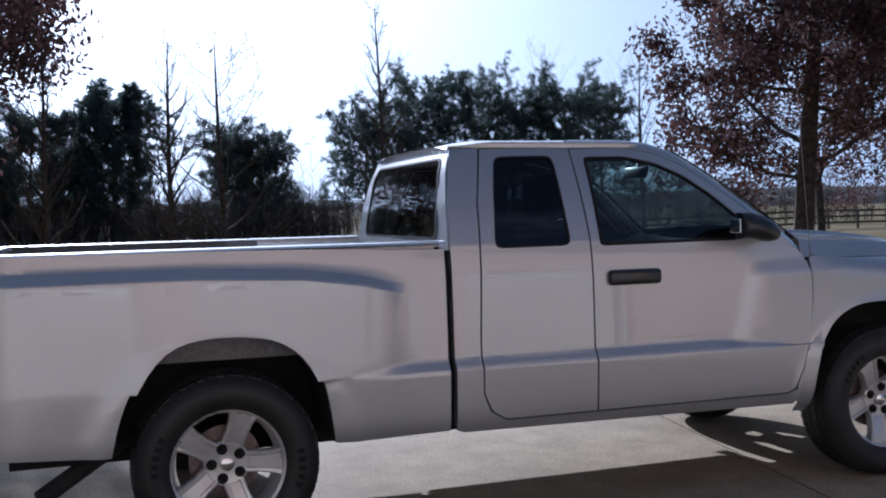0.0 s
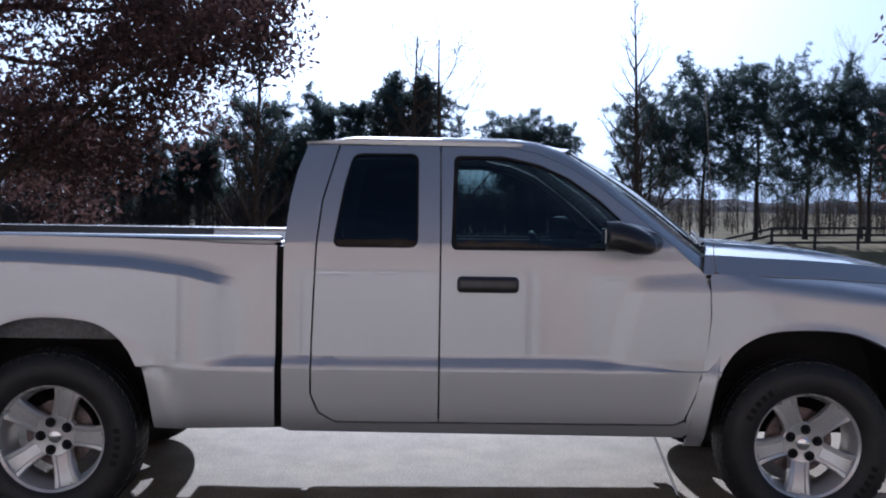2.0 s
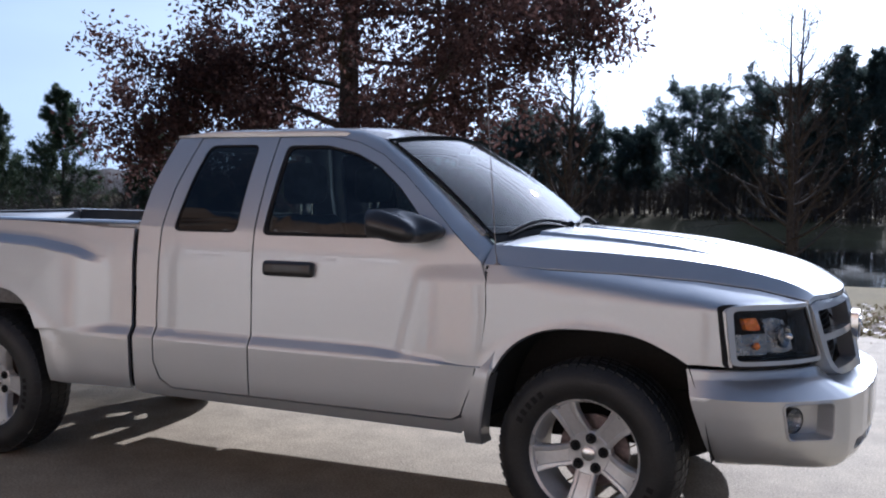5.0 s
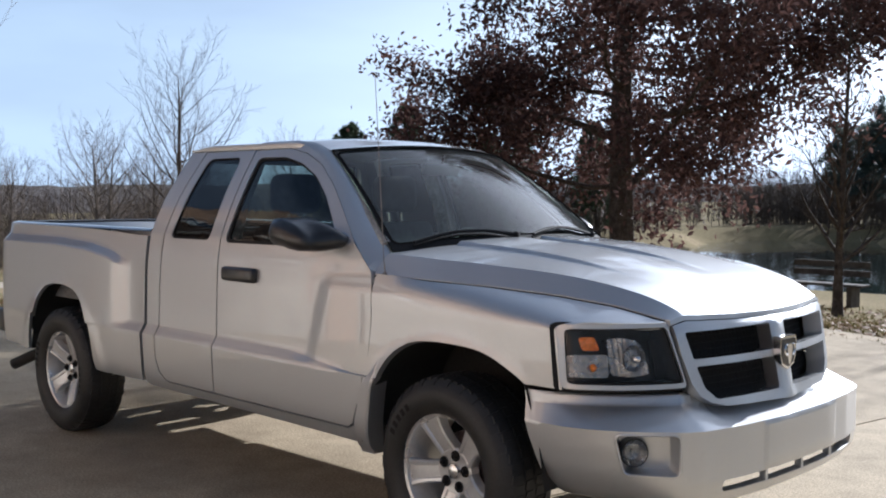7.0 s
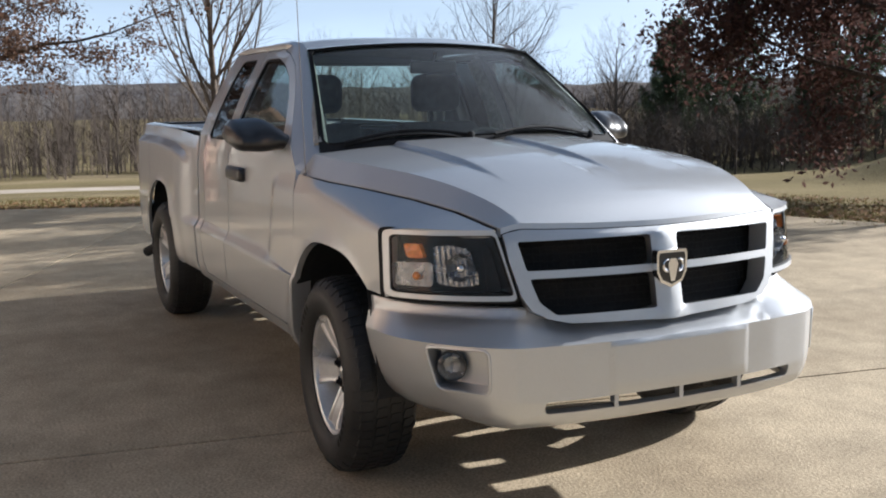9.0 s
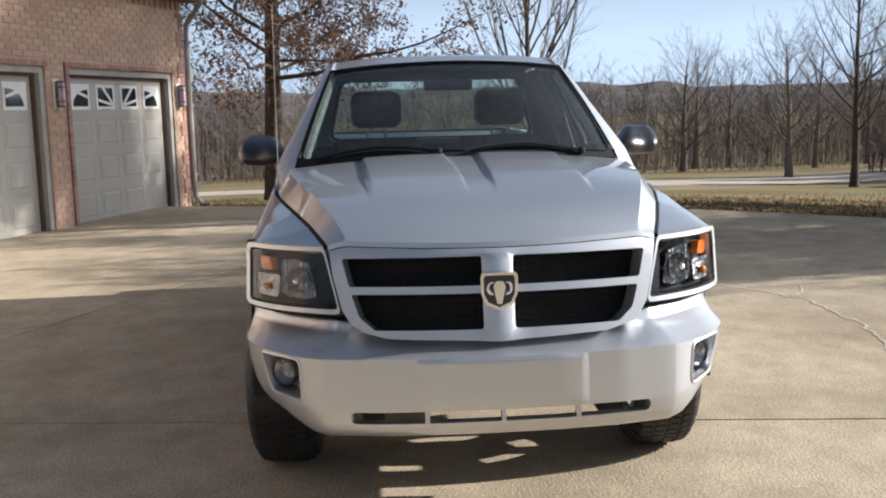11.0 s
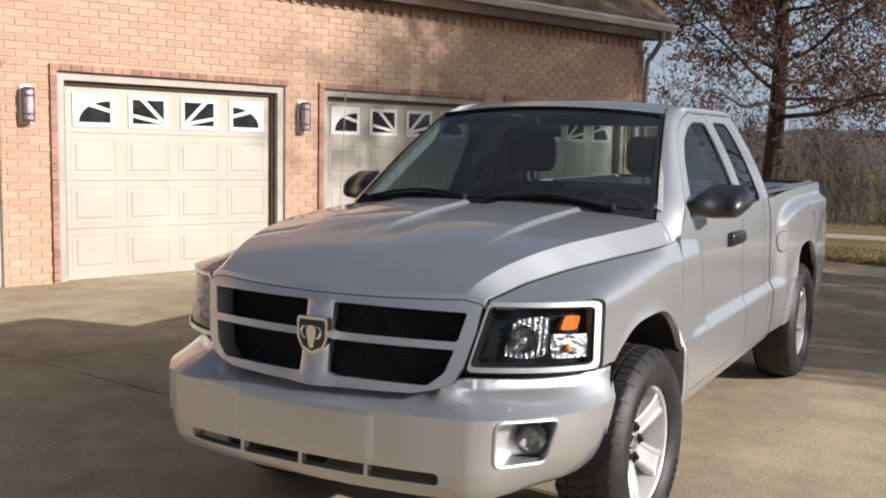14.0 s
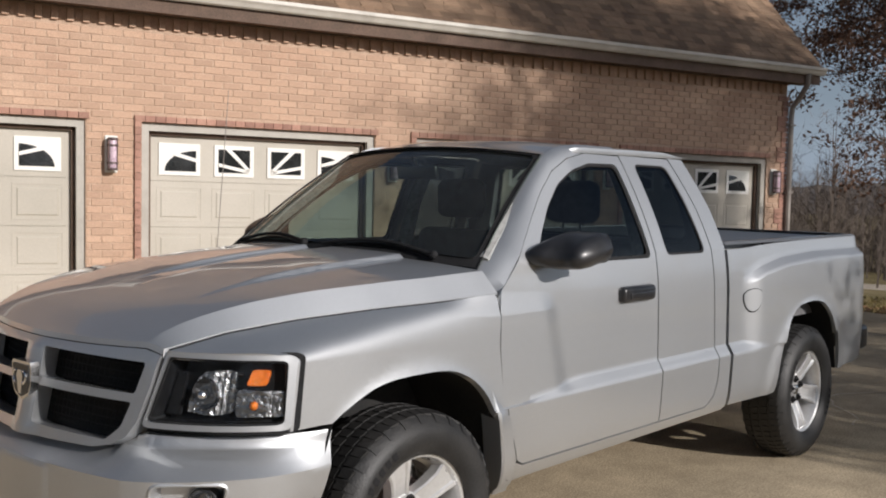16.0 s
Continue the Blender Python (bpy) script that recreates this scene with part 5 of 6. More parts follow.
# cabin
part("dashboard", grid_sheet(spaced(0, 1, 10), spaced(-0.74, 0.74, 16), lambda u, y: (-0.42 - 0.42 * u - 0.03 * (1 - (y / 0.74) ** 2), y, ramp_of([(0, 1.215), (0.55, 1.225), (0.8, 1.19), (0.9, 1.10), (1.0, 0.80)], u) + 0.025 * smoothstep(0.2, 0.1, abs(y - 0.38)) * smoothstep(0.2, 0.6, u))), M_DASH, truck, "dark grey dashboard")
SW = Matrix.Translation((-1.02, 0.38, 1.12)) @ Matrix.Rotation(radians(-28), 4, "Y")
sw = Geo().tube([SW @ Vector((0, 0.185 * math.cos(a), 0.185 * math.sin(a))) for a in spaced(0, 2 * math.pi, 32)], 0.016, 8, False)
sw.rbox(-0.02, 0.03, -0.07, 0.07, -0.06, 0.05, 0.02, 2, SW)
for a in (0.1, math.pi - 0.1, -math.pi / 2):
    sw.tube([SW @ Vector((0.0, 0.05 * math.cos(a), 0.05 * math.sin(a))), SW @ Vector((0, 0.18 * math.cos(a), 0.18 * math.sin(a)))], 0.014, 6)
part("steering_wheel", sw, M_DASH, truck, "dark steering wheel")
for s in (-1, 1):
    m = Matrix.Translation((-1.55, s * 0.36, 0)) @ Matrix.Rotation(radians(-14), 4, "Y")
    seat = part("seat", Geo().rbox(-0.10, 0.50, -0.25 + s * 0.36, 0.25 + s * 0.36, 0.72, 0.88, 0.05, 3, Matrix.Translation((-1.55, 0, 0))), M_SEAT, truck, "dark grey cloth bucket seat")
    part("backrest", Geo().rbox(-0.13, 0.03, -0.255, 0.255, 0.82, 1.34, 0.06, 4, Matrix.Translation((-1.50, s * 0.36, 0.0)) @ Matrix.Translation((0, 0, 0.8)) @ Matrix.Rotation(radians(-13), 4, "Y") @ Matrix.Translation((0, 0, -0.8))), M_SEAT, seat)
    part("headrest", Geo().rbox(-0.07, 0.06, -0.145, 0.145, 1.375, 1.585, 0.055, 4, Matrix.Translation((-1.665, s * 0.36, 0.0))), M_SEAT, seat, "padded grey headrest")
    part("headrest_post", Geo().tube([(-1.665, s * 0.36 - 0.05, 1.28), (-1.665, s * 0.36 - 0.05, 1.42)], 0.007, 6).tube([(-1.665, s * 0.36 + 0.05, 1.28), (-1.665, s * 0.36 + 0.05, 1.42)], 0.007, 6), M_CHROME, seat)
part("rear_bench", Geo().rbox(-2.30, -1.98, -0.70, 0.70, 0.62, 0.86, 0.05, 2).rbox(-2.325, -2.22, -0.72, 0.72, 0.80, 1.265, 0.04, 2), M_SEAT, truck, "grey rear bench")
part("headliner", grid_sheet(spaced(0.02, 0.97, 10), spaced(-0.97, 0.97, 10), lambda u, v: (roof_point(u, v)[0], roof_point(u, v)[1], roof_point(u, v)[2] - 0.03)), M_LINER, truck, "pale grey cloth headliner")
for s in (-1, 1):
    part("pillar_trim", Geo().tube([(-0.52, s * 0.735, 1.25), (-0.80, s * 0.665, 1.455), (-1.06, s * 0.60, 1.645)], [0.035, 0.032, 0.03], 8), M_LINER, truck, "pale grey pillar trim")
    part("centre_pillar_trim", Geo().tube([(-1.66, s * 0.775, 1.2), (-1.66, s * 0.70, 1.45), (-1.66, s * 0.60, 1.66)], 0.04, 8), M_LINER, truck)
    part("door_card", Geo().box(-2.2, -0.55, min(s * 0.79, s * 0.76), max(s * 0.79, s * 0.76), 0.5, 1.235), M_DASH, truck, smooth=False)
rv = Geo().rbox(-0.012, 0.012, -0.125, 0.125, -0.032, 0.032, 0.011, 2, Matrix.Translation((-0.93, 0.0, 1.605)) @ Matrix.Rotation(radians(12), 4, "Y")).tube([(-0.93, 0, 1.62), (-0.90, 0, 1.675)], 0.008, 6)
part("rear_view_mirror", rv, M_BLACK, truck, "black interior mirror")
part("cabin_floor", Geo().box(-2.30, -0.5, -0.78, 0.78, 0.50, 0.56).box(-0.52, -0.46, -0.74, 0.74, 0.5, 1.2), M_DARK, truck, smooth=False)


# ---- garage doors and trim ----
def fan_window(s0, z0, w, h, kind, door):
    """A white window insert; kind 0 to 3 from one jamb to the other makes the sunburst."""
    frame_ = Geo().box(s0, s0 + w, -0.150, -0.136, z0, z0 + h, HM)
    win = part("window", frame_, M_WHITE, door, "white sunburst window insert", smooth=False)
    b = 0.045
    W, H = w - 2 * b, h - 2 * b
    flip = kind in (2, 3)

    def loc(pts):
        q = [((1 - x if flip else x), y) for x, y in pts]
        q = q[::-1] if flip else q
        return [(s0 + b + x * W, z0 + b + y * H) for x, y in q]

    UP = HM @ Matrix(((1, 0, 0, 0), (0, 0, 1, 0), (0, 1, 0, 0), (0, 0, 0, 1)))
    if kind in (0, 3):
        arc = [(0.05, 0.0)] + [(0.05 + 0.95 * (1 - math.cos(t)) , 0.88 * math.sin(t)) for t in spaced(0.12, 1.45, 8)] + [(1.0, 0.88), (1.0, 0.0)]
        part("pane", Geo().prism(loc(arc), -0.136, -0.132, UP), M_PANE_DARK, win, smooth=False)
        bars = [[(0.30, 0.66), (1.0, 0.40), (1.0, 0.55), (0.36, 0.80)]]
    else:
        part("pane", Geo().prism(loc([(0, 0), (1, 0), (1, 1), (0, 1)]), -0.136, -0.132, UP), M_PANE_DARK, win, smooth=False)
        bars = [[(0.0, 0.26), (0.9, 0.0), (1.0, 0.12), (0.0, 0.40)], [(0.22, 1.0), (0.94, 0.05), (1.0, 0.16), (0.40, 1.0)], [(0.86, 0), (1, 0), (1, 0.22), (0.80, 0.1)]]
    for q in bars:
        part("glazing_bar", Geo().prism(loc(q), -0.133, -0.124, UP), M_WHITE, win, smooth=False)


def garage_door(i, s):
    door = tagged(part(f"door_{i}", Geo().box(s + 0.10, s + DOOR_W - 0.10, -0.20, -0.16, -0.15, 2.02, HM), M_DOORPAINT, smooth=False), "cream sectional garage door with sunburst windows", "garage door", kind="structure")
    p0, w = s + 0.135, (DOOR_W - 0.27)
    for r in range(4):
        z0 = 0.01 + 0.497 * r
        sec = part("section", Geo().box(p0 - 0.03, p0 + w + 0.03, -0.165, -0.150, z0 - (0.12 if r == 0 else 0), z0 + 0.489, HM), M_DOORPAINT, door, smooth=False)
        for c in range(4):
            a = p0 + w * c / 4 + 0.07
            cw = w / 4 - 0.14
            if r == 3:
                fan_window(a + 0.01, z0 + 0.062, cw - 0.02, 0.345, c, door)
            else:
                g = Geo()
                g.add([HM @ Vector(q) for q in ((a, -0.1485, z0 + 0.07), (a + cw, -0.1485, z0 + 0.07), (a + cw, -0.1485, z0 + 0.42), (a, -0.1485, z0 + 0.42),
                                               (a + 0.018, -0.158, z0 + 0.088), (a + cw - 0.018, -0.158, z0 + 0.088), (a + cw - 0.018, -0.158, z0 + 0.402), (a + 0.018, -0.158, z0 + 0.402),
                                               (a + 0.045, -0.143, z0 + 0.115), (a + cw - 0.045, -0.143, z0 + 0.115), (a + cw - 0.045, -0.143, z0 + 0.375), (a + 0.045, -0.143, z0 + 0.375))],
                      [(0, 1, 5, 4), (1, 2, 6, 5), (2, 3, 7, 6), (3, 0, 4, 7), (4, 5, 9, 8), (5, 6, 10, 9), (6, 7, 11, 10), (7, 4, 8, 11), (8, 9, 10, 11)])
                # the frame of the raised field stands proud of the section
                g2 = Geo()
                g2.box(a - 0.012, a, -0.150, -0.1465, z0 + 0.058, z0 + 0.432, HM).box(a + cw, a + cw + 0.012, -0.150, -0.1465, z0 + 0.058, z0 + 0.432, HM)
                g2.box(a, a + cw, -0.150, -0.1465, z0 + 0.42, z0 + 0.432, HM).box(a, a + cw, -0.150, -0.1465, z0 + 0.058, z0 + 0.07, HM)
                g.add(g2.v, g2.f)
                part("raised_panel", g, M_DOORPAINT, door, smooth=False)
    # jambs and head
    fr = thing("trim", "taupe painted timber frame round a garage door", "door frame", kind="structure")
    for a, b in ((s + 0.002, s + 0.085), (s + DOOR_W - 0.085, s + DOOR_W - 0.002)):
        part("jamb", Geo().box(a, b, -0.13, -0.03, -0.15, DOOR_H - 0.002, HM), M_FRAME, fr, smooth=False)
    part("head", Geo().box(s + 0.085, s + DOOR_W - 0.085, -0.13, -0.03, DOOR_H - 0.085, DOOR_H - 0.002, HM), M_FRAME, fr, smooth=False)
    # the dark brown carries the shade on the inner jamb
    part("stop", Geo().box(s + 0.085, s + 0.12, -0.22, -0.10, 0.0, 2.045, HM).box(s + DOOR_W - 0.12, s + DOOR_W - 0.085, -0.22, -0.10, 0.0, 2.045, HM).box(s + 0.085, s + DOOR_W - 0.085, -0.22, -0.10, 1.985, 2.045, HM), M_SOFFIT, fr, "door stop in dark brown for the shade inside the opening", smooth=False)
    # brick edging, proud of the wall
    ed = thing("brick_edging", "dark red brick edging round a garage door", "brick edging", kind="structure")
    for k in range(28):
        z = 0.004 + (k - 1) * 0.0788
        part("brick", Geo().box(s - 0.072, s - 0.004, -0.01, 0.028, z, z + 0.0735, HM), M_BRICK_DARK, ed, smooth=False)
    for k in range(26):
        a = s - 0.072 + k * 0.1085
        part("brick", Geo().box(a, a + 0.102, -0.01, 0.028, DOOR_H + 0.004, DOOR_H + 0.066, HM), M_BRICK_DARK, ed, smooth=False)


for i, s in enumerate(DOOR_S):
    garage_door(i + 1, s)


def wall_lamp(s):
    t = thing("wall_lamp", "dark metal wall lamp with a pink frosted glass tube", "wall lamp", "garage wall lamps")
    part("backplate", Geo().rbox(s - 0.065, s + 0.065, 0.0, 0.02, 1.565, 1.95, 0.008, 1, HM), M_WHITE, t, "white backplate")
    U = HM @ Matrix.Translation((s, 0.085, 1.757)) @ Matrix.Rotation(radians(90), 4, "X")
    part("glass_tube", Geo().lathe([(0.001, 0.145), (0.044, 0.145), (0.048, 0.13), (0.048, -0.13), (0.044, -0.145), (0.001, -0.145)], 20, U), M_LAMP_GLASS, t, "pinkish frosted glass tube")
    for z in (-0.155, -0.09, 0.09, 0.155):
        part("band", Geo().lathe([(0.046, -0.012), (0.058, -0.010), (0.058, 0.010), (0.046, 0.012)] if abs(z) < 0.1 else [(0.001, -0.014), (0.056, -0.012), (0.058, 0.0), (0.050, 0.014), (0.001, 0.018)], 20, U @ Matrix.Translation((0, z, 0))), M_LAMP_METAL, t)
    for k in range(4):
        a = math.pi / 4 + k * math.pi / 2
        part("bar", Geo().tube([U @ Vector((0.055 * math.cos(a), y, 0.055 * math.sin(a))) for y in (-0.155, 0.155)], 0.006, 5), M_LAMP_METAL, t)
    part("arm", Geo().box(s - 0.02, s + 0.02, 0.015, 0.05, 1.73, 1.79, HM), M_LAMP_METAL, t, smooth=False)


for s in (-6.75, -3.5, -0.285, 2.965, 6.18, 9.30):
    wall_lamp(s)

# ---- eaves, gutter and roof ----
EAVE, RAKE = 0.28, 9.88
tagged(part("soffit", Geo().box(S_LEFT, RAKE - 0.02, -0.05, EAVE, 3.226, 3.25, HM).box(S_LEFT, RAKE, EAVE, EAVE + 0.02, 3.21, 3.47, HM), M_SOFFIT, smooth=False), "dark brown soffit and fascia board", "soffit", kind="structure")
gut = Geo()
prof = [(EAVE + 0.022, 3.350), (EAVE + 0.06, 3.340), (EAVE + 0.085, 3.355), (EAVE + 0.105, 3.395), (EAVE + 0.125, 3.420), (EAVE + 0.125, 3.457), (EAVE + 0.115, 3.457), (EAVE + 0.115, 3.425), (EAVE + 0.03, 3.385)]
k = len(prof)
gut.add([HM @ Vector((s, o, z)) for s in (S_LEFT, RAKE + 0.03) for o, z in prof], [(i, i + 1, k + i + 1, k + i) for i in range(k - 1)] + [tuple(range(k, 2 * k))])
tagged(part("gutter", gut, M_GUTTER, smooth=False), "pale metal gutter along the eaves", "gutter", kind="structure")
ds = thing("downspout", "dull grey-brown metal downspout on the garage corner", "downspout", kind="structure")
pipe = [(9.590, 0.34, 3.355), (9.590, 0.33, 3.20), (9.585, 0.20, 3.02), (9.580, 0.07, 2.88), (9.580, 0.055, 2.72), (9.580, 0.055, 0.35), (9.580, 0.06, 0.16), (9.600, 0.15, 0.05), (9.630, 0.30, 0.035)]
part("pipe", Geo().tube([HM @ Vector(q) for q in pipe], 0.042, 8), M_SPOUT, ds)
for z in (0.5, 1.6, 2.6):
    part("bracket", Geo().box(9.525, 9.635, 0.0, 0.10, z, z + 0.025, HM), M_SPOUT, ds, smooth=False)
PITCH = 1.02
RIDGE = -4.6


def roof_z(o):
    return 3.447 + PITCH * (EAVE + 0.06 - o)


rf = thing("roof", "brown dimensional shingle roof over the garage", "roof", kind="structure")
o0 = EAVE + 0.07
deck = Geo().add([HM @ Vector((s, o, roof_z(o) + dz)) for s in (S_LEFT, RAKE) for o, dz in ((o0, -0.03), (RIDGE, -0.03), (RIDGE, -0.16), (o0 - 0.1, -0.10))], [(0, 1, 5, 4), (2, 3, 7, 6), (3, 0, 4, 7), (4, 5, 6, 7), (0, 3, 2, 1), (1, 2, 6, 5)])
part("deck", deck, M_SOFFIT, rf, "dark timber deck and rake board", smooth=False)
back_ = Geo().add([HM @ Vector((s, o, z)) for s in (S_LEFT, RAKE) for o, z in ((RIDGE, roof_z(RIDGE)), (-9.7, roof_z(RIDGE) - 5.1 * PITCH))], [(0, 1, 3, 2)])
part("rear_slope", back_, M_SHINGLE, rf, smooth=False)
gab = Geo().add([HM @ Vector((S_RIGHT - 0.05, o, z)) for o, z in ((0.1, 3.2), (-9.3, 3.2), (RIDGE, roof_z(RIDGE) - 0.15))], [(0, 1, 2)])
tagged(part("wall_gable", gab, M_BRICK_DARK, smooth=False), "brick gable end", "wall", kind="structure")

sl = thing("skylight", "pale framed skylight set in the shingle roof", "skylight")
for name, a, b, oa, ob_, mt, up in (("frame", 6.74, 6.82, -1.5, -0.60, M_GUTTER, 0.07), ("frame", 7.38, 7.46, -1.5, -0.60, M_GUTTER, 0.07), ("frame", 6.74, 7.46, -0.68, -0.60, M_GUTTER, 0.075), ("frame", 6.74, 7.46, -1.5, -1.42, M_GUTTER, 0.075), ("pane", 6.80, 7.40, -1.45, -0.65, M_PANE_DARK, 0.045)):
    g = Geo().add([HM @ Vector((s, o, roof_z(o) + dz)) for s in (a, b) for o in (oa, ob_) for dz in (-0.02, up)], [(0, 1, 3, 2), (4, 6, 7, 5), (0, 4, 5, 1), (2, 3, 7, 6), (1, 5, 7, 3), (0, 2, 6, 4)])
    part(name, g, mt, sl, smooth=False)


# ---- trees ----
class Tree:
    """Grows limbs as tapered tubes and notes where leaves sit."""

    def __init__(self, seed, **k):
        self.r = random.Random(seed)
        self.g, self.limbs, self.tips = Geo(), Geo(), []
        self.k = dict(levels=3, kids=(9, 6, 5), angle=(60, 45, 40), ratio=(0.55, 0.5, 0.5), start=(0.2, 0.15, 0.2), up=(0.15, 0.1, 0.05), wobble=0.12, sides=(9, 6, 4, 3), steps=(12, 7, 5, 4), taper=0.25, thin=0.5, shape=None)
        self.k.update(k)

    def limb(self, p, d, length, rad, level):
        k, r = self.k, self.r
        n = k["steps"][level]
        pts, rads, dirs = [p], [rad], [d]
        for i in range(n):
            w = k["wobble"] * (0.16 if level == 0 else 1)
            d = (d + Vector((r.gauss(0, w), r.gauss(0, w), r.gauss(0, w) + (k["up"][level - 1] if level else 0) * 0.5))).normalized()
            p = p + d * (length / n)
            pts.append(p)
            rads.append(rad * (1 - (1 - k["taper"]) * (i + 1) / n) if level < k["levels"] else rad * (1 - 0.85 * (i + 1) / n))
            dirs.append(d)
        (self.limbs if level else self.g).tube(pts, rads, k["sides"][level], caps=False)
        if level >= k["levels"]:
            self.tips += [(q, dd) for q, dd in zip(pts[1:], dirs[1:])]
            return
        kids = k["kids"][level]
        for j in range(kids):
            f = k["start"][level] + (1 - k["start"][level]) * (j + r.random() * 0.8) / kids
            i = min(n - 1, int(f * n))
            q = pts[i].lerp(pts[i + 1], f * n - i)
            side_ = dirs[i].orthogonal().normalized()
            side_.rotate(Matrix.Rotation(r.uniform(0, 2 * math.pi) if level else (j * 2.4 + r.uniform(-0.5, 0.5)), 3, dirs[i]))
            an = radians(k["angle"][level] * r.uniform(0.75, 1.25))
            dd = dirs[i] * math.cos(an) + side_ * math.sin(an)
            ln = length * k["ratio"][level] * r.uniform(0.7, 1.2) * ((k["shape"](f) if k["shape"] else 1 - 0.55 * f) if level == 0 else 1 - 0.4 * f)
            self.limb(q, dd.normalized(), ln, max(0.005, rads[i] * k["thin"] * r.uniform(0.7, 1.1)), level + 1)

    def leaves(self, per, size, spread, keep=None):
        g, r = Geo(), self.r
        for q, d in self.tips:
            if keep and not keep(q):
                continue
            for _ in range(per if isinstance(per, int) else (1 if r.random() < per else 0)):
                c = q + Vector((r.gauss(0, spread), r.gauss(0, spread), r.gauss(0, spread * 0.8)))
                a = Vector((r.gauss(0, 1), r.gauss(0, 1), r.gauss(0, 1))).normalized()
                b = a.orthogonal().normalized()
                b.rotate(Matrix.Rotation(r.uniform(0, 6.28), 3, a))
                e = a.cross(b)
                s = size * r.uniform(0.6, 1.25)
                g.add([c - a * s, c - b * s * 0.45 + e * s * 0.12, c + a * s, c + b * s * 0.45 + e * s * 0.12], [(0, 1, 2), (0, 2, 3)])
        return g

    def needles(self, per, length, width):
        """Tufts of needles at the twig ends."""
        g, r = Geo(), self.r
        for q, d in self.tips:
            for _ in range(per):
                a = Vector((r.gauss(0, 1), r.gauss(0, 1), r.gauss(0.25, 1))).normalized()
                b = a.orthogonal().normalized()
                b.rotate(Matrix.Rotation(r.uniform(0, 6.28), 3, a))
                s = length * r.uniform(0.6, 1.2)
                c = q + a * r.uniform(0, 0.12)
                g.add([c - b * width, c + b * width, c + a * s], [(0, 1, 2)])
        return g


def at_ground(x, y, sink=0.12):
    return Vector((x, y, height(x, y) - sink))


def trunk_flare(g, p, r):
    g.lathe([(r * 1.55, 0.0), (r * 1.25, 0.12), (r * 1.08, 0.35), (r * 1.0, 0.7)], 14, Matrix.Translation(p) @ Matrix.Rotation(radians(90), 4, "X"))


def tree(name, label, x, y, top, rad, seed, bark, leaf=None, group="", **k):
    """A tree with its foot on the ground and its top at that height."""
    p = at_ground(x, y)
    t = Tree(seed, **k)
    t.limb(p, Vector((0, 0, 1)), top - p.z, rad, 0)
    trunk_flare(t.g, p, rad)
    ob = thing(name, label, "tree", group)
    part("trunk", t.g, bark, ob)
    part("bare_crown", t.limbs, bark, ob)
    if leaf:
        material, how, args = leaf
        part("crown", t.leaves(*args) if how == "leaves" else t.needles(*args), material, ob, smooth=False)
    return ob, t


# the two big oaks that keep their red-brown leaves
rk = random.Random(5)


def thinned_for_shadow(q):
    """Thins the old oak to fit the view, its unseen top to shape shadows."""
    if q.x > -4.3:
        return False
    if q.z < 6.4:
        inner = math.hypot(q.x + 9.4, q.y - 13.95) < 2.6
        return rk.random() < (0.36 if inner and q.z > 3.9 else 0.93)
    return rk.random() < (0.7 if q.x < -9.0 else 0.15 if q.x < -8.0 else 0.02)


OAKW = dict(levels=3, kids=(36, 11, 8), angle=(78, 50, 45), ratio=(0.46, 0.45, 0.42), start=(0.13, 0.18, 0.2), up=(0.10, 0.05, 0.0), wobble=0.13, taper=0.12, thin=0.36, steps=(16, 8, 5, 3), shape=lambda f: (0.85 + 0.5 * f) if f < 0.3 else 1.0 - 1.2 * (f - 0.3))
tree("oak_tree", "large oak holding dense dry red-brown leaves beside the drive", -9.6, 13.95, 12.4, 0.29, 11, M_BARK, (M_OAK, "leaves", (20, 0.077, 0.30, thinned_for_shadow)), "oaks in brown leaf", **{**OAKW, "kids": (32, 11, 8), "ratio": (0.40, 0.45, 0.42), "start": (0.15, 0.18, 0.2), "shape": lambda f: (1.22 - 0.5 * f) if f < 0.3 else 1.0 - 0.5 * (f - 0.3)})
tree("oak_tree", "tall oak with red-brown leaves beyond the drive", 10.96, 14.0, 12.5, 0.25, 23, M_BARK, (M_OAK, "leaves", (12, 0.078, 0.22)), "oaks in brown leaf", **{**OAKW, "kids": (30, 9, 7), "ratio": (0.33, 0.45, 0.42), "start": (0.16, 0.18, 0.2)})
tree("oak_tree", "slender oak with thin brown leaves further down the lawn", 20.4, 25.0, 9.5, 0.17, 27, M_BARK, (M_OAK, "leaves", (8, 0.07, 0.2)), "oaks in brown leaf", **{**OAKW, "kids": (18, 7, 5), "ratio": (0.36, 0.45, 0.42), "start": (0.25, 0.18, 0.2)})
# pin oak by the garage corner, half bare
tree("pin_oak", "pin oak with thin tan leaves near the garage corner", -19.3, -2.45, 9.5, 0.235, 31, M_BARK, (M_TAN, "leaves", (6, 0.050, 0.10)), "", **{**OAKW, "kids": (54, 12, 8), "ratio": (0.44, 0.40, 0.42), "start": (0.27, 0.15, 0.15), "angle": (74, 46, 45), "wobble": 0.12, "thin": 0.30})
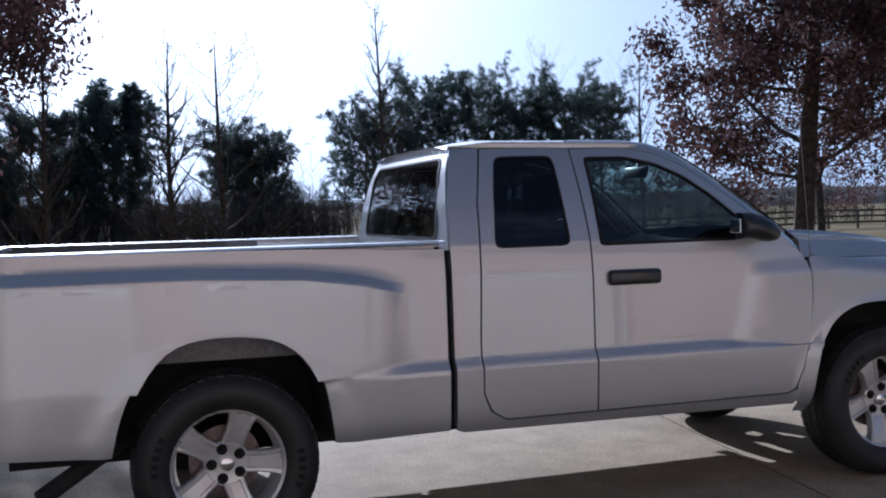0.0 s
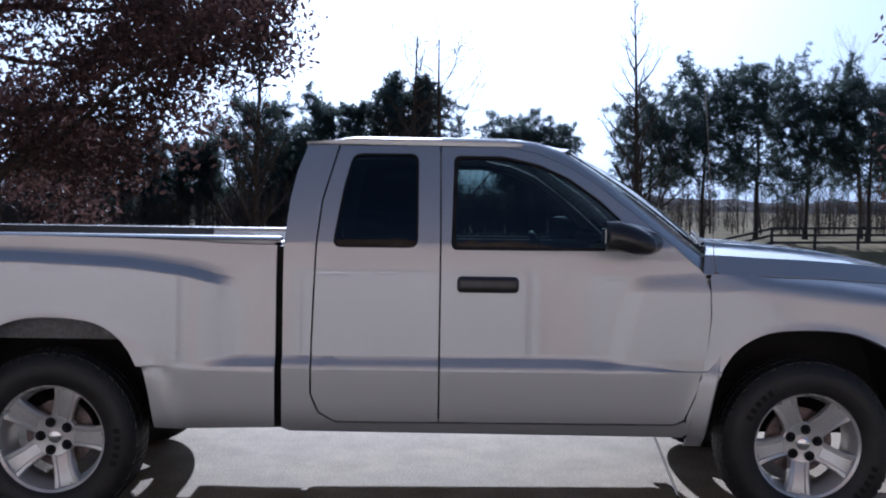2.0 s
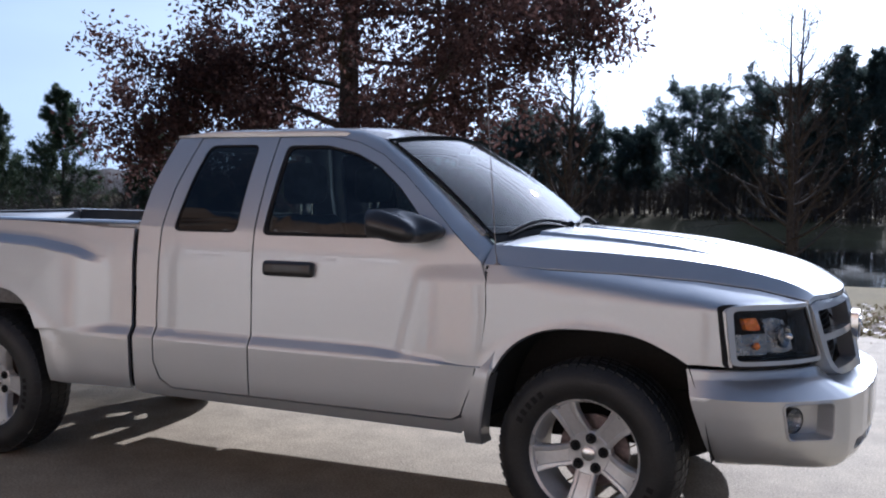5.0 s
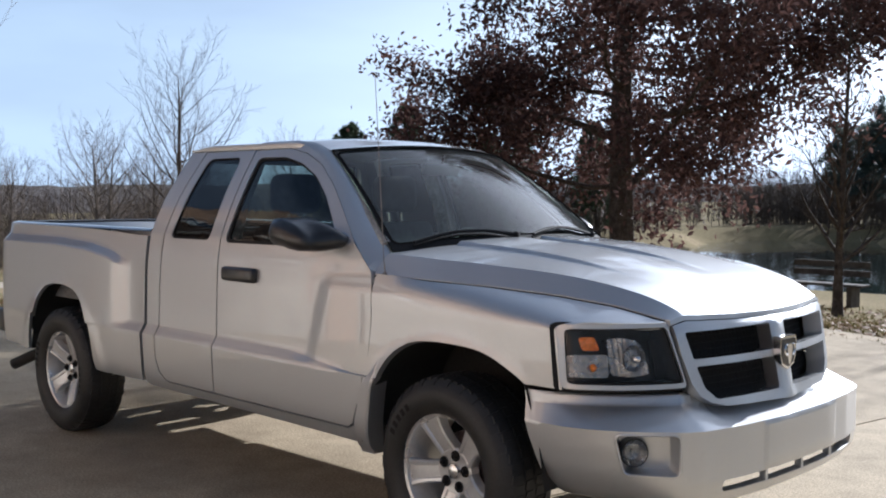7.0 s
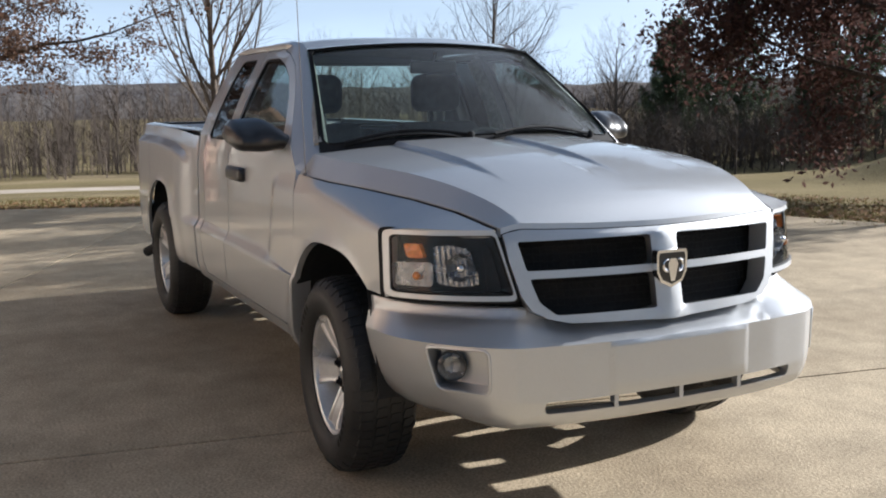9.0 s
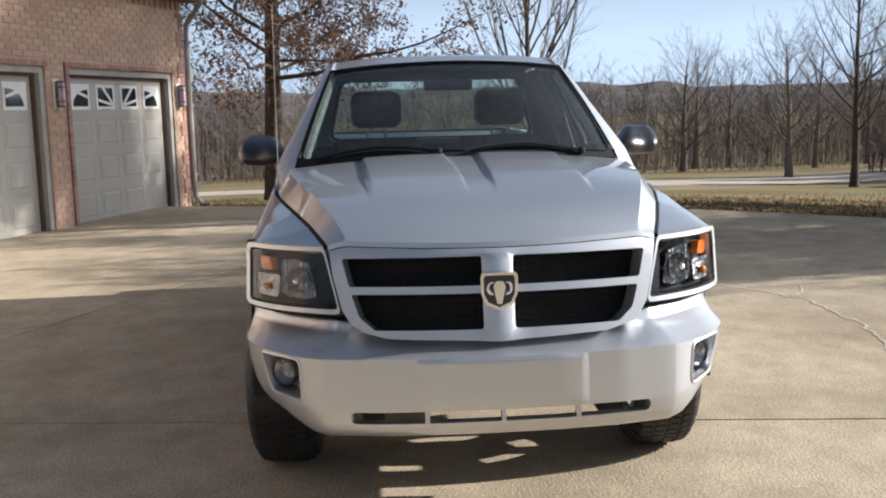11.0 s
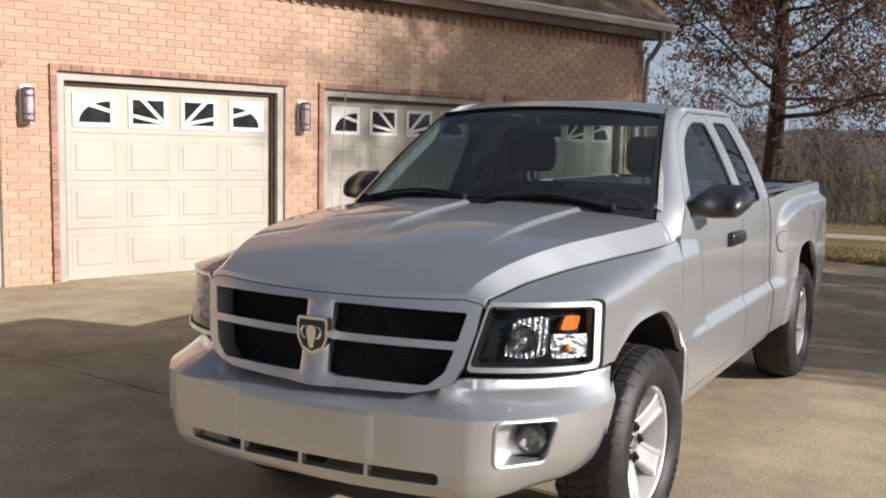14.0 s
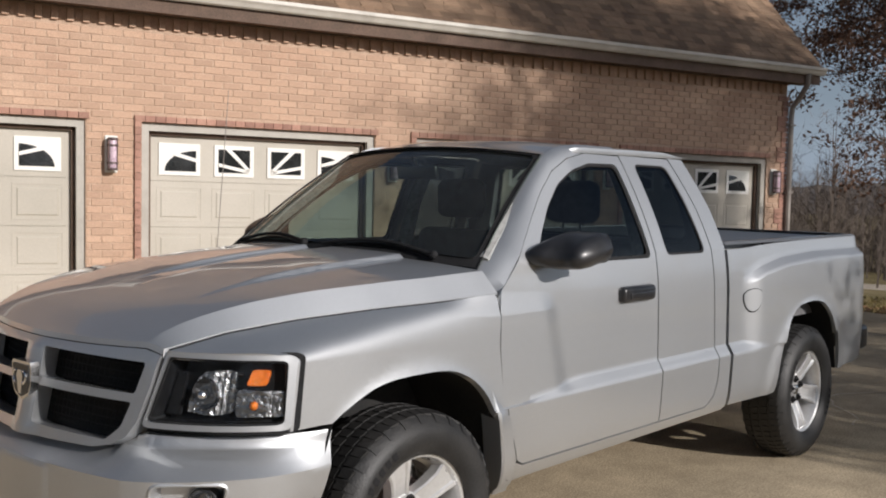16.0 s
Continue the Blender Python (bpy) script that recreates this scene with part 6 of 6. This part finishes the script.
# young maple with steep bare limbs
BARE = dict(levels=3, kids=(22, 8, 6), angle=(38, 34, 36), ratio=(0.52, 0.42, 0.42), start=(0.14, 0.2, 0.2), up=(0.22, 0.16, 0.1), wobble=0.08, taper=0.1, thin=0.42, steps=(14, 8, 5, 4), shape=lambda f: 1.15 - 0.85 * f)
tree("bare_maple", "young bare maple with steep grey limbs on the lawn", -21.0, 3.7, 6.2, 0.115, 41, M_BARK_GREY, None, "bare trees", **{**BARE, "start": (0.16, 0.15, 0.2), "kids": (30, 9, 6), "ratio": (0.66, 0.42, 0.42), "angle": (36, 28, 32), "thin": 0.52})
tree("bare_tree", "bare broad tree standing on the open lawn", -35.0, 18.8, 6.0, 0.17, 43, M_BARK, None, "bare trees", **{**BARE, "angle": (55, 40, 38), "start": (0.25, 0.2, 0.2), "kids": (28, 9, 7), "shape": lambda f: 0.95 if f < 0.5 else 0.95 - 0.8 * (f - 0.5)})
for i, (x, y, top, rad, an) in enumerate(((-46.3, 20.9, 3.8, 0.2, 52), (-62.4, 20.5, 3.6, 0.25, 50), (-70.9, 26.6, 3.0, 0.2, 50), (-48.2, 27.5, 5.0, 0.17, 46), (-59.3, 28.1, 4.2, 0.2, 48), (-67.0, 22.8, 3.6, 0.22, 50), (-62.3, 33.0, 3.8, 0.22, 50), (-48.0, 34.0, 4.0, 0.2, 48))):
    tree("bare_tree", "bare winter tree at the far side of the lawn", x, y, top, rad, 50 + i, M_BARK_GREY, None, "bare trees", **{**BARE, "angle": (an, 40, 38), "kids": (26, 9, 7), "ratio": (0.56, 0.46, 0.42), "start": (0.2, 0.2, 0.2), "sides": (6, 4, 3, 3), "shape": lambda f: 0.95 if f < 0.55 else 0.95 - 0.9 * (f - 0.55)})
# slim bare trees by the pond
SLIM = {**BARE, "kids": (36, 8, 5), "angle": (52, 42, 40), "thin": 0.6, "ratio": (0.28, 0.45, 0.42), "start": (0.18, 0.2, 0.2), "shape": lambda f: 1.2 - 1.0 * f}
tree("bare_tree", "slim bare tree by the pond", -1.8, 23.3, 6.2, 0.12, 71, M_BARK, None, "bare trees", **SLIM)
tree("bare_tree", "slim bare cypress by the pond", 5.45, 28.4, 8.2, 0.13, 72, M_BARK, None, "bare trees", **SLIM)
tree("bare_tree", "low spreading bare tree by the pond", -1.2, 16.9, 5.0, 0.10, 73, M_BARK, None, "bare trees", **{**BARE, "angle": (66, 45, 40), "kids": (26, 8, 6)})
tree("bare_tree", "slim bare tree by the pond", -4.6, 12.9, 4.6, 0.08, 74, M_BARK, None, "bare trees", **{**SLIM, "ratio": (0.3, 0.42, 0.4)})
for i, (x, y, top) in enumerate(((27.5, 62, 12.5), (31, 56, 11.5), (-12, 70, 7))):
    tree("bare_tree", "bare tree behind the pines", x, y, top, 0.18, 80 + i, M_BARK_GREY, None, "bare trees", **{**BARE, "kids": (20, 7, 5), "sides": (6, 4, 3, 3)})
# pines
PINE = dict(levels=2, kids=(40, 10), angle=(72, 52), ratio=(0.38, 0.42), start=(0.30, 0.15), up=(0.10, 0.08), wobble=0.12, taper=0.15, thin=0.34, sides=(7, 4, 3), steps=(14, 6, 3), shape=lambda f: 1.25 - 0.35 * f if f > 0.5 else 1.05)
for i, (x, y, top, rad) in enumerate(((19.5, 58.8, 9.3, 0.16), (16.4, 59.8, 9.1, 0.14), (22.5, 58.5, 8.9, 0.16), (25.8, 57.0, 8.7, 0.16), (13.6, 63.0, 7.8, 0.14), (5.5, 67.3, 6.9, 0.15), (7.2, 66.8, 6.3, 0.15), (-7.4, 60.5, 7.4, 0.17), (-12.2, 60.0, 6.7, 0.17), (30.0, 60.0, 8.7, 0.17), (-15.8, 62.0, 4.6, 0.15), (-4.9, 65.0, 5.4, 0.15), (-19.0, 61.0, 5.2, 0.15), (-22.3, 60.0, 5.8, 0.16), (-25.6, 62.0, 5.4, 0.15), (-10.0, 64.5, 5.0, 0.15))):
    tree("pine_tree", "dark green pine on the far side of the field", x, y, top, rad, 100 + i, M_BARK, (M_PINE, "needles", (24, 0.32, 0.024)), "far pines", **PINE)
tree("round_pine", "broad rounded dark pine beyond the pond", -2.6, 61.5, 8.2, 0.2, 120, M_BARK, (M_PINE, "needles", (30, 0.30, 0.028)), "", **{**PINE, "kids": (64, 11), "ratio": (0.50, 0.36), "start": (0.12, 0.2), "up": (0.3, 0.2), "angle": (66, 50), "shape": lambda f: 1.0 if f < 0.55 else 1.0 - 1.25 * (f - 0.55)})
CEDAR = {**PINE, "kids": (46, 9), "ratio": (0.42, 0.36), "start": (0.06, 0.2), "angle": (64, 45), "up": (0.30, 0.2), "shape": lambda f: 1.1 - 0.95 * f}
for i, (x, y, top) in enumerate(((-39.5, 36.0, 6.0), (-43.5, 35.0, 5.2), (-36.0, 41.0, 5.8), (-32.5, 44.0, 5.2), (-35.0, 37.5, 4.6), (-47.0, 37.5, 4.8))):
    tree("cedar_tree", "dense dark green cedar at the lawn's edge", x, y, top, 0.12, 130 + i, M_BARK, (M_CEDAR, "needles", (26, 0.22, 0.022)), "cedars", **CEDAR)


# ---- woods in the distance ----
def woods(name, label, seed, spots, tall, material, kids=22):
    g, r = Geo(), random.Random(seed)
    for x, y in spots:
        p = Vector((x, y, height(x, y) - 0.2))
        h = tall * r.uniform(0.55, 1.2)
        w = 0.02 + h * 0.006
        top = p + Vector((r.gauss(0, 0.07), r.gauss(0, 0.07), 1)) * h
        g.tube([p, p.lerp(top, 0.5), top], [w, w * 0.6, w * 0.1], 3, caps=False)
        for _ in range(kids):
            f = r.uniform(0.05, 0.97)
            q = p.lerp(top, f)
            a = r.uniform(0, 6.28)
            ln = h * r.uniform(0.16, 0.38) * (1.15 - 0.6 * f)
            e = q + Vector((math.cos(a) * ln, math.sin(a) * ln, ln * r.uniform(0.3, 1.3)))
            sd = Vector((-math.sin(a), math.cos(a), 0.3)) * (0.008 + w * 0.2)
            g.add([q - sd, q + sd, e], [(0, 1, 2)])
            for _k in range(4):
                f2 = r.uniform(0.25, 0.95)
                q2 = q.lerp(e, f2)
                e2 = q2 + Vector((r.gauss(0, 0.6), r.gauss(0, 0.6), r.uniform(0.0, 0.9))) * ln * 0.55
                g.add([q2 - sd * 0.7, q2 + sd * 0.7, e2], [(0, 1, 2)])
    return tagged(part(name, g, material, smooth=False), label, "woods", kind="stuff")


rw = random.Random(9)
west = [(-rw.uniform(72, 125), rw.uniform(-70, 75)) for _ in range(1500)]
west += [(-rw.uniform(38, 72), rw.uniform(-55, -9)) for _ in range(320)]
west += [(-rw.uniform(66, 76), rw.uniform(-60, 70)) for _ in range(500)]
woods("far_woods", "bare grey-brown woods along the foot of the lawn", 3, west, 6.8, M_WOODS)
brush = [(-rw.uniform(58, 80), rw.uniform(-45, 60)) for _ in range(700)] + [(-rw.uniform(34, 60), rw.uniform(28, 62)) for _ in range(300)]
woods("brush", "low bare brush in front of the woods", 5, brush, 2.6, M_WOODS, 14)
north = [(rw.uniform(-60, 70), rw.uniform(66, 110)) for _ in range(1300)]
woods("far_woods", "bare woods and scrub behind the far fence", 6, north, 4.4, M_WOODS, 28)
nb = [(rw.uniform(-34, 12), rw.uniform(59.5, 68)) for _ in range(1300)] + [(rw.uniform(-48, -31), rw.uniform(25, 50)) for _ in range(520)]
woods("brush", "bare brush round the pond", 7, nb, 2.9, M_WOODS_DARKENED, 26)

# unseen woods, added so the truck's front reflects less bright sky
unseen_east = [(rw.uniform(38, 70), rw.uniform(-60, 34)) for _ in range(520)]
woods("far_woods", "unseen bare woods added to darken reflections on the truck's front", 8, unseen_east, 13.0, M_WOODS_DARKENED, 26)

# far wooded ridge
for name, r0, lo, seed in (("hill", 330, 3.0, 1.0), ("hill", 520, 8.0, 5.0)):
    g = grid_sheet(spaced(0, 2 * math.pi, 420), (0, 1, 2, 3), lambda a, j: ((r0 + 30 * j) * math.cos(a), (r0 + 30 * j) * math.sin(a), (-14, lo * 0.45, lo * 0.8, lo)[int(j)] + (0 if j == 0 else 1) * (4.5 * noise.noise((math.cos(a) * 4, math.sin(a) * 4, seed)) + 2.6 * noise.noise((math.cos(a) * 30, math.sin(a) * 30, seed)) + 1.2 * noise.noise((math.cos(a) * 90, math.sin(a) * 90, seed)))))
    tagged(part(name, g, M_HILL), "low wooded ridge on the horizon", "hill", kind="structure")

# ---- fence, houses, bench ----
fence = thing("fence", "dark weathered three-rail field fence beyond the lawn", "fence")
fx = [(x, 50.5 + 0.02 * (x - 24)) for x in np.arange(8, 52, 2.4)]
for x, y in fx:
    z = height(x, y)
    part("post", Geo().box(x - 0.06, x + 0.06, y - 0.06, y + 0.06, z - 0.3, z + 1.25), M_FENCE, fence, smooth=False)
for (ax, ay), (bx, by) in zip(fx, fx[1:]):
    for h in (0.35, 0.75, 1.12):
        za, zb = height(ax, ay) + h, height(bx, by) + h
        part("rail", Geo().add([(ax, ay - 0.08, za), (bx, by - 0.08, zb), (bx, by - 0.08, zb + 0.13), (ax, ay - 0.08, za + 0.13), (ax, ay - 0.05, za), (bx, by - 0.05, zb), (bx, by - 0.05, zb + 0.13), (ax, ay - 0.05, za + 0.13)], [(0, 1, 2, 3), (7, 6, 5, 4), (3, 2, 6, 7), (0, 4, 5, 1), (0, 3, 7, 4), (1, 5, 6, 2)]), M_FENCE, fence, smooth=False)


def house(x, y, w, d, h, wall_mat, turn, label):
    z = height(x, y)
    t = thing("house", label, "house", "far houses")
    m = Matrix.Translation((x, y, z)) @ Matrix.Rotation(radians(turn), 4, "Z")
    part("wall", Geo().box(-w / 2, w / 2, -d / 2, d / 2, -0.5, h, m), wall_mat, t, smooth=False)
    part("roof", Geo().add([m @ Vector(p) for p in ((-w / 2 - 0.3, -d / 2 - 0.3, h), (w / 2 + 0.3, -d / 2 - 0.3, h), (w / 2 + 0.3, d / 2 + 0.3, h), (-w / 2 - 0.3, d / 2 + 0.3, h), (-w / 2 - 0.3, 0, h + d * 0.36), (w / 2 + 0.3, 0, h + d * 0.36))], [(0, 1, 5, 4), (2, 3, 4, 5), (0, 4, 3), (1, 2, 5), (3, 2, 1, 0)]), M_SHINGLE, t, smooth=False)
    for k in (-0.3, 0.0, 0.3):
        part("window", Geo().box(k * w - 0.5, k * w + 0.5, -d / 2 - 0.05, -d / 2 + 0.05, h * 0.35, h * 0.75, m), M_PANE_DARK, t, smooth=False)


house(-7.3, 64.5, 4.0, 3.0, 1.7, M_WHITE, 0, "small pale shed among the far trees")
house(-155, 82, 8, 7, 3.2, M_WHITE, 60, "far white house below the ridge")
house(-150, 92, 8, 7, 3.2, M_BRICK, 60, "far red brick house below the ridge")
b = at_ground(-6.4, 16.4, 0.0)
bench = thing("bench", "weathered dark bench by the pond", "bench")
for k in (-0.55, 0.55):
    part("leg", Geo().box(b.x + k - 0.05, b.x + k + 0.05, b.y - 0.2, b.y + 0.2, b.z - 0.05, b.z + 0.42), M_FENCE, bench, smooth=False)
for k in (-0.16, 0.0, 0.16):
    part("seat_slat", Geo().box(b.x - 0.8, b.x + 0.8, b.y + k - 0.07, b.y + k + 0.07, b.z + 0.42, b.z + 0.46), M_FENCE, bench, smooth=False)
for k in (0.6, 0.78):
    part("back_slat", Geo().box(b.x - 0.8, b.x + 0.8, b.y + 0.2, b.y + 0.24, b.z + k, b.z + k + 0.12), M_FENCE, bench, smooth=False)

# ---- fallen leaves and grass at the lawn's edge ----
g, r = Geo(), random.Random(77)
n = 0
while n < 15000:
    x, y = r.uniform(-22, 9), r.uniform(-5, 16)
    d = out_of_apron(x, y)
    if d < 0.02 or r.random() > math.exp(-d / 4.2) + 0.06:
        continue
    if (Vector((x, y, 0)) - HOUSE_P).dot(HN) < 0.4:
        continue
    n += 1
    s = r.uniform(0.03, 0.075)
    a = r.uniform(0, 6.28)
    c = Vector((x, y, height(x, y) + 0.012 + r.uniform(0, 0.03)))
    u, w = Vector((math.cos(a), math.sin(a), r.uniform(-0.4, 0.4))) * s, Vector((-math.sin(a), math.cos(a), r.uniform(-0.4, 0.4))) * s * 0.5
    g.add([c - u, c + w, c + u, c - w], [(0, 1, 2), (0, 2, 3)])
tagged(part("fallen_leaves", g, M_LITTER, smooth=False), "brown fallen leaves along the edge of the drive", "leaf litter", kind="stuff")
g = Geo()
M_GRASS = leafy("grass_blades", (0.11, 0.105, 0.035), (0.27, 0.21, 0.10), 0.2)
n = 0
while n < 16000:
    x, y = r.uniform(-26, 10), r.uniform(-6, 16)
    d = out_of_apron(x, y)
    if d < 0.05 or r.random() > math.exp(-d / 6):
        continue
    if (Vector((x, y, 0)) - HOUSE_P).dot(HN) < 0.4 and (Vector((x, y, 0)) - HOUSE_P).dot(HU) < 9.6:
        continue
    n += 1
    c = Vector((x, y, height(x, y) - 0.01))
    for _ in range(2):
        a, h = r.uniform(0, 6.28), r.uniform(0.04, 0.10)
        u = Vector((math.cos(a), math.sin(a), 0)) * 0.014
        e = c + Vector((r.gauss(0, 0.03), r.gauss(0, 0.03), h))
        g.add([c - u, c + u, e], [(0, 1, 2)])
tagged(part("grass", g, M_GRASS, smooth=False), "tufts of dry winter grass", "grass", kind="stuff")


# ---- bricks of the garage front ----
BL, BH, GAP = 0.203, 0.066, 0.010


def blocked(a, b, z0, z1):
    """Whether a brick would stand in a door opening or its edging."""
    return any(b > s - 0.074 and a < s + DOOR_W + 0.002 and z0 < DOOR_H + 0.068 for s in DOOR_S)


rb_ = random.Random(21)
near, rest = [], Geo()
shared = {}


def brick_mesh(w):
    key = round(w, 3)
    if key not in shared:
        c = 0.004
        g = Geo()
        g.add([(x, y, z) for y, q in ((-0.012, 0.0), (0.0, c)) for x, z in ((q, q), (key - q, q), (key - q, BH - q), (q, BH - q))], [(0, 1, 5, 4), (1, 2, 6, 5), (2, 3, 7, 6), (3, 0, 4, 7), (4, 5, 6, 7)])
        shared[key] = g
    return shared[key]


made = {}
course = 0
z = 0.006 - 2 * (BH + GAP)
while z + BH < 3.075:
    a = S_LEFT - (BL + GAP) / 2 * (course % 2)
    while a < S_RIGHT - 0.02:
        lo, hi = max(a, S_LEFT), min(a + BL, S_RIGHT)
        for s in DOOR_S:
            if z < DOOR_H + 0.068:
                if lo < s - 0.074 < hi:
                    hi = s - 0.08
                if lo < s + DOOR_W + 0.002 < hi:
                    lo = s + DOOR_W + 0.004
        w = round((hi - lo) / 0.01) * 0.01 - 0.002
        if w > 0.03 and not blocked(lo + 0.001, lo + w - 0.001, z, z + BH):
            proud = rb_.uniform(0.0, 0.004)
            m = HM @ Matrix.Translation((lo, proud, z))
            g = brick_mesh(w)
            if -0.75 < lo < 3.05 and DOOR_H - 0.35 < z < 2.78 and len(near) < 300:
                if w not in made:
                    made[w] = g.mesh("brick", M_BRICK)
                near.append(part("brick", made[w], None, wall, "", m))
            else:
                rest.add([m @ Vector(q) for q in g.v], g.f)
        a += BL + GAP
    z += BH + GAP
    course += 1
tagged(part("brickwork", rest, M_BRICK, wall, "pinkish tan bricks in running bond", smooth=False), kind="stuff")
# dentil course under the soffit
s = S_LEFT + 0.02
even = True
while s < S_RIGHT - 0.06:
    o = 0.030 if even else 0.002
    part("soldier_brick", Geo().box(s, s + 0.066, -0.012, o, 3.078, 3.205, HM), M_BRICK, wall, smooth=False)
    even = not even
    s += 0.0765
# darker quoin bricks on the corner
for k in range(40):
    zz = 0.006 + k * 0.076
    w = 0.20 if (k // 3) % 2 else 0.11
    part("quoin_brick", Geo().box(S_RIGHT - w, S_RIGHT + 0.014, -0.20, 0.014, zz, zz + 0.066, HM), M_BRICK_DARK, wall, smooth=False)

# ---- shingles ----
row, left, kept = 0, Geo(), 0
EXPO = 0.125
sl_ = math.sqrt(1 + PITCH * PITCH)
o = EAVE + 0.075
while o > -2.6:
    s = S_LEFT - rb_.uniform(0, 0.3)
    while s < RAKE + 0.02:
        w = rb_.choice((0.14, 0.18, 0.22, 0.28))
        a, b = max(s, S_LEFT), min(s + w - 0.005, RAKE + 0.025)
        if b - a > 0.03:
            t = rb_.choice((0.006, 0.010, 0.016))
            o1 = o - (EXPO + 0.05) / sl_
            tail_ = EXPO * rb_.choice((1.0, 1.0, 0.86))
            oo = o - (EXPO - tail_) / sl_
            pts = [(a, oo, roof_z(oo)), (b, oo, roof_z(oo)), (b, o1, roof_z(o1) - 0.004), (a, o1, roof_z(o1) - 0.004), (a, oo, roof_z(oo) + t), (b, oo, roof_z(oo) + t), (b, o1, roof_z(o1)), (a, o1, roof_z(o1))]
            pts = [HM @ Vector(q) for q in pts]
            fs = [(4, 5, 6, 7), (0, 1, 5, 4), (1, 2, 6, 5), (3, 0, 4, 7)]
            if 3.0 < a < 9.7 and row < 9 and kept < 290:
                part("shingle", Geo().add(pts, fs), M_SHINGLE, rf, smooth=False)
                kept += 1
            else:
                left.add(pts, fs)
        s += w
    o -= EXPO / sl_
    row += 1
tagged(part("shingles", left, M_SHINGLE, rf, smooth=False), kind="stuff")
top_ = Geo().add([HM @ Vector((s, o_, roof_z(o_) + 0.004)) for s in (S_LEFT, RAKE + 0.02) for o_ in (-2.4, RIDGE)], [(0, 1, 3, 2)])
part("upper_slope", top_, M_SHINGLE, rf, smooth=False)
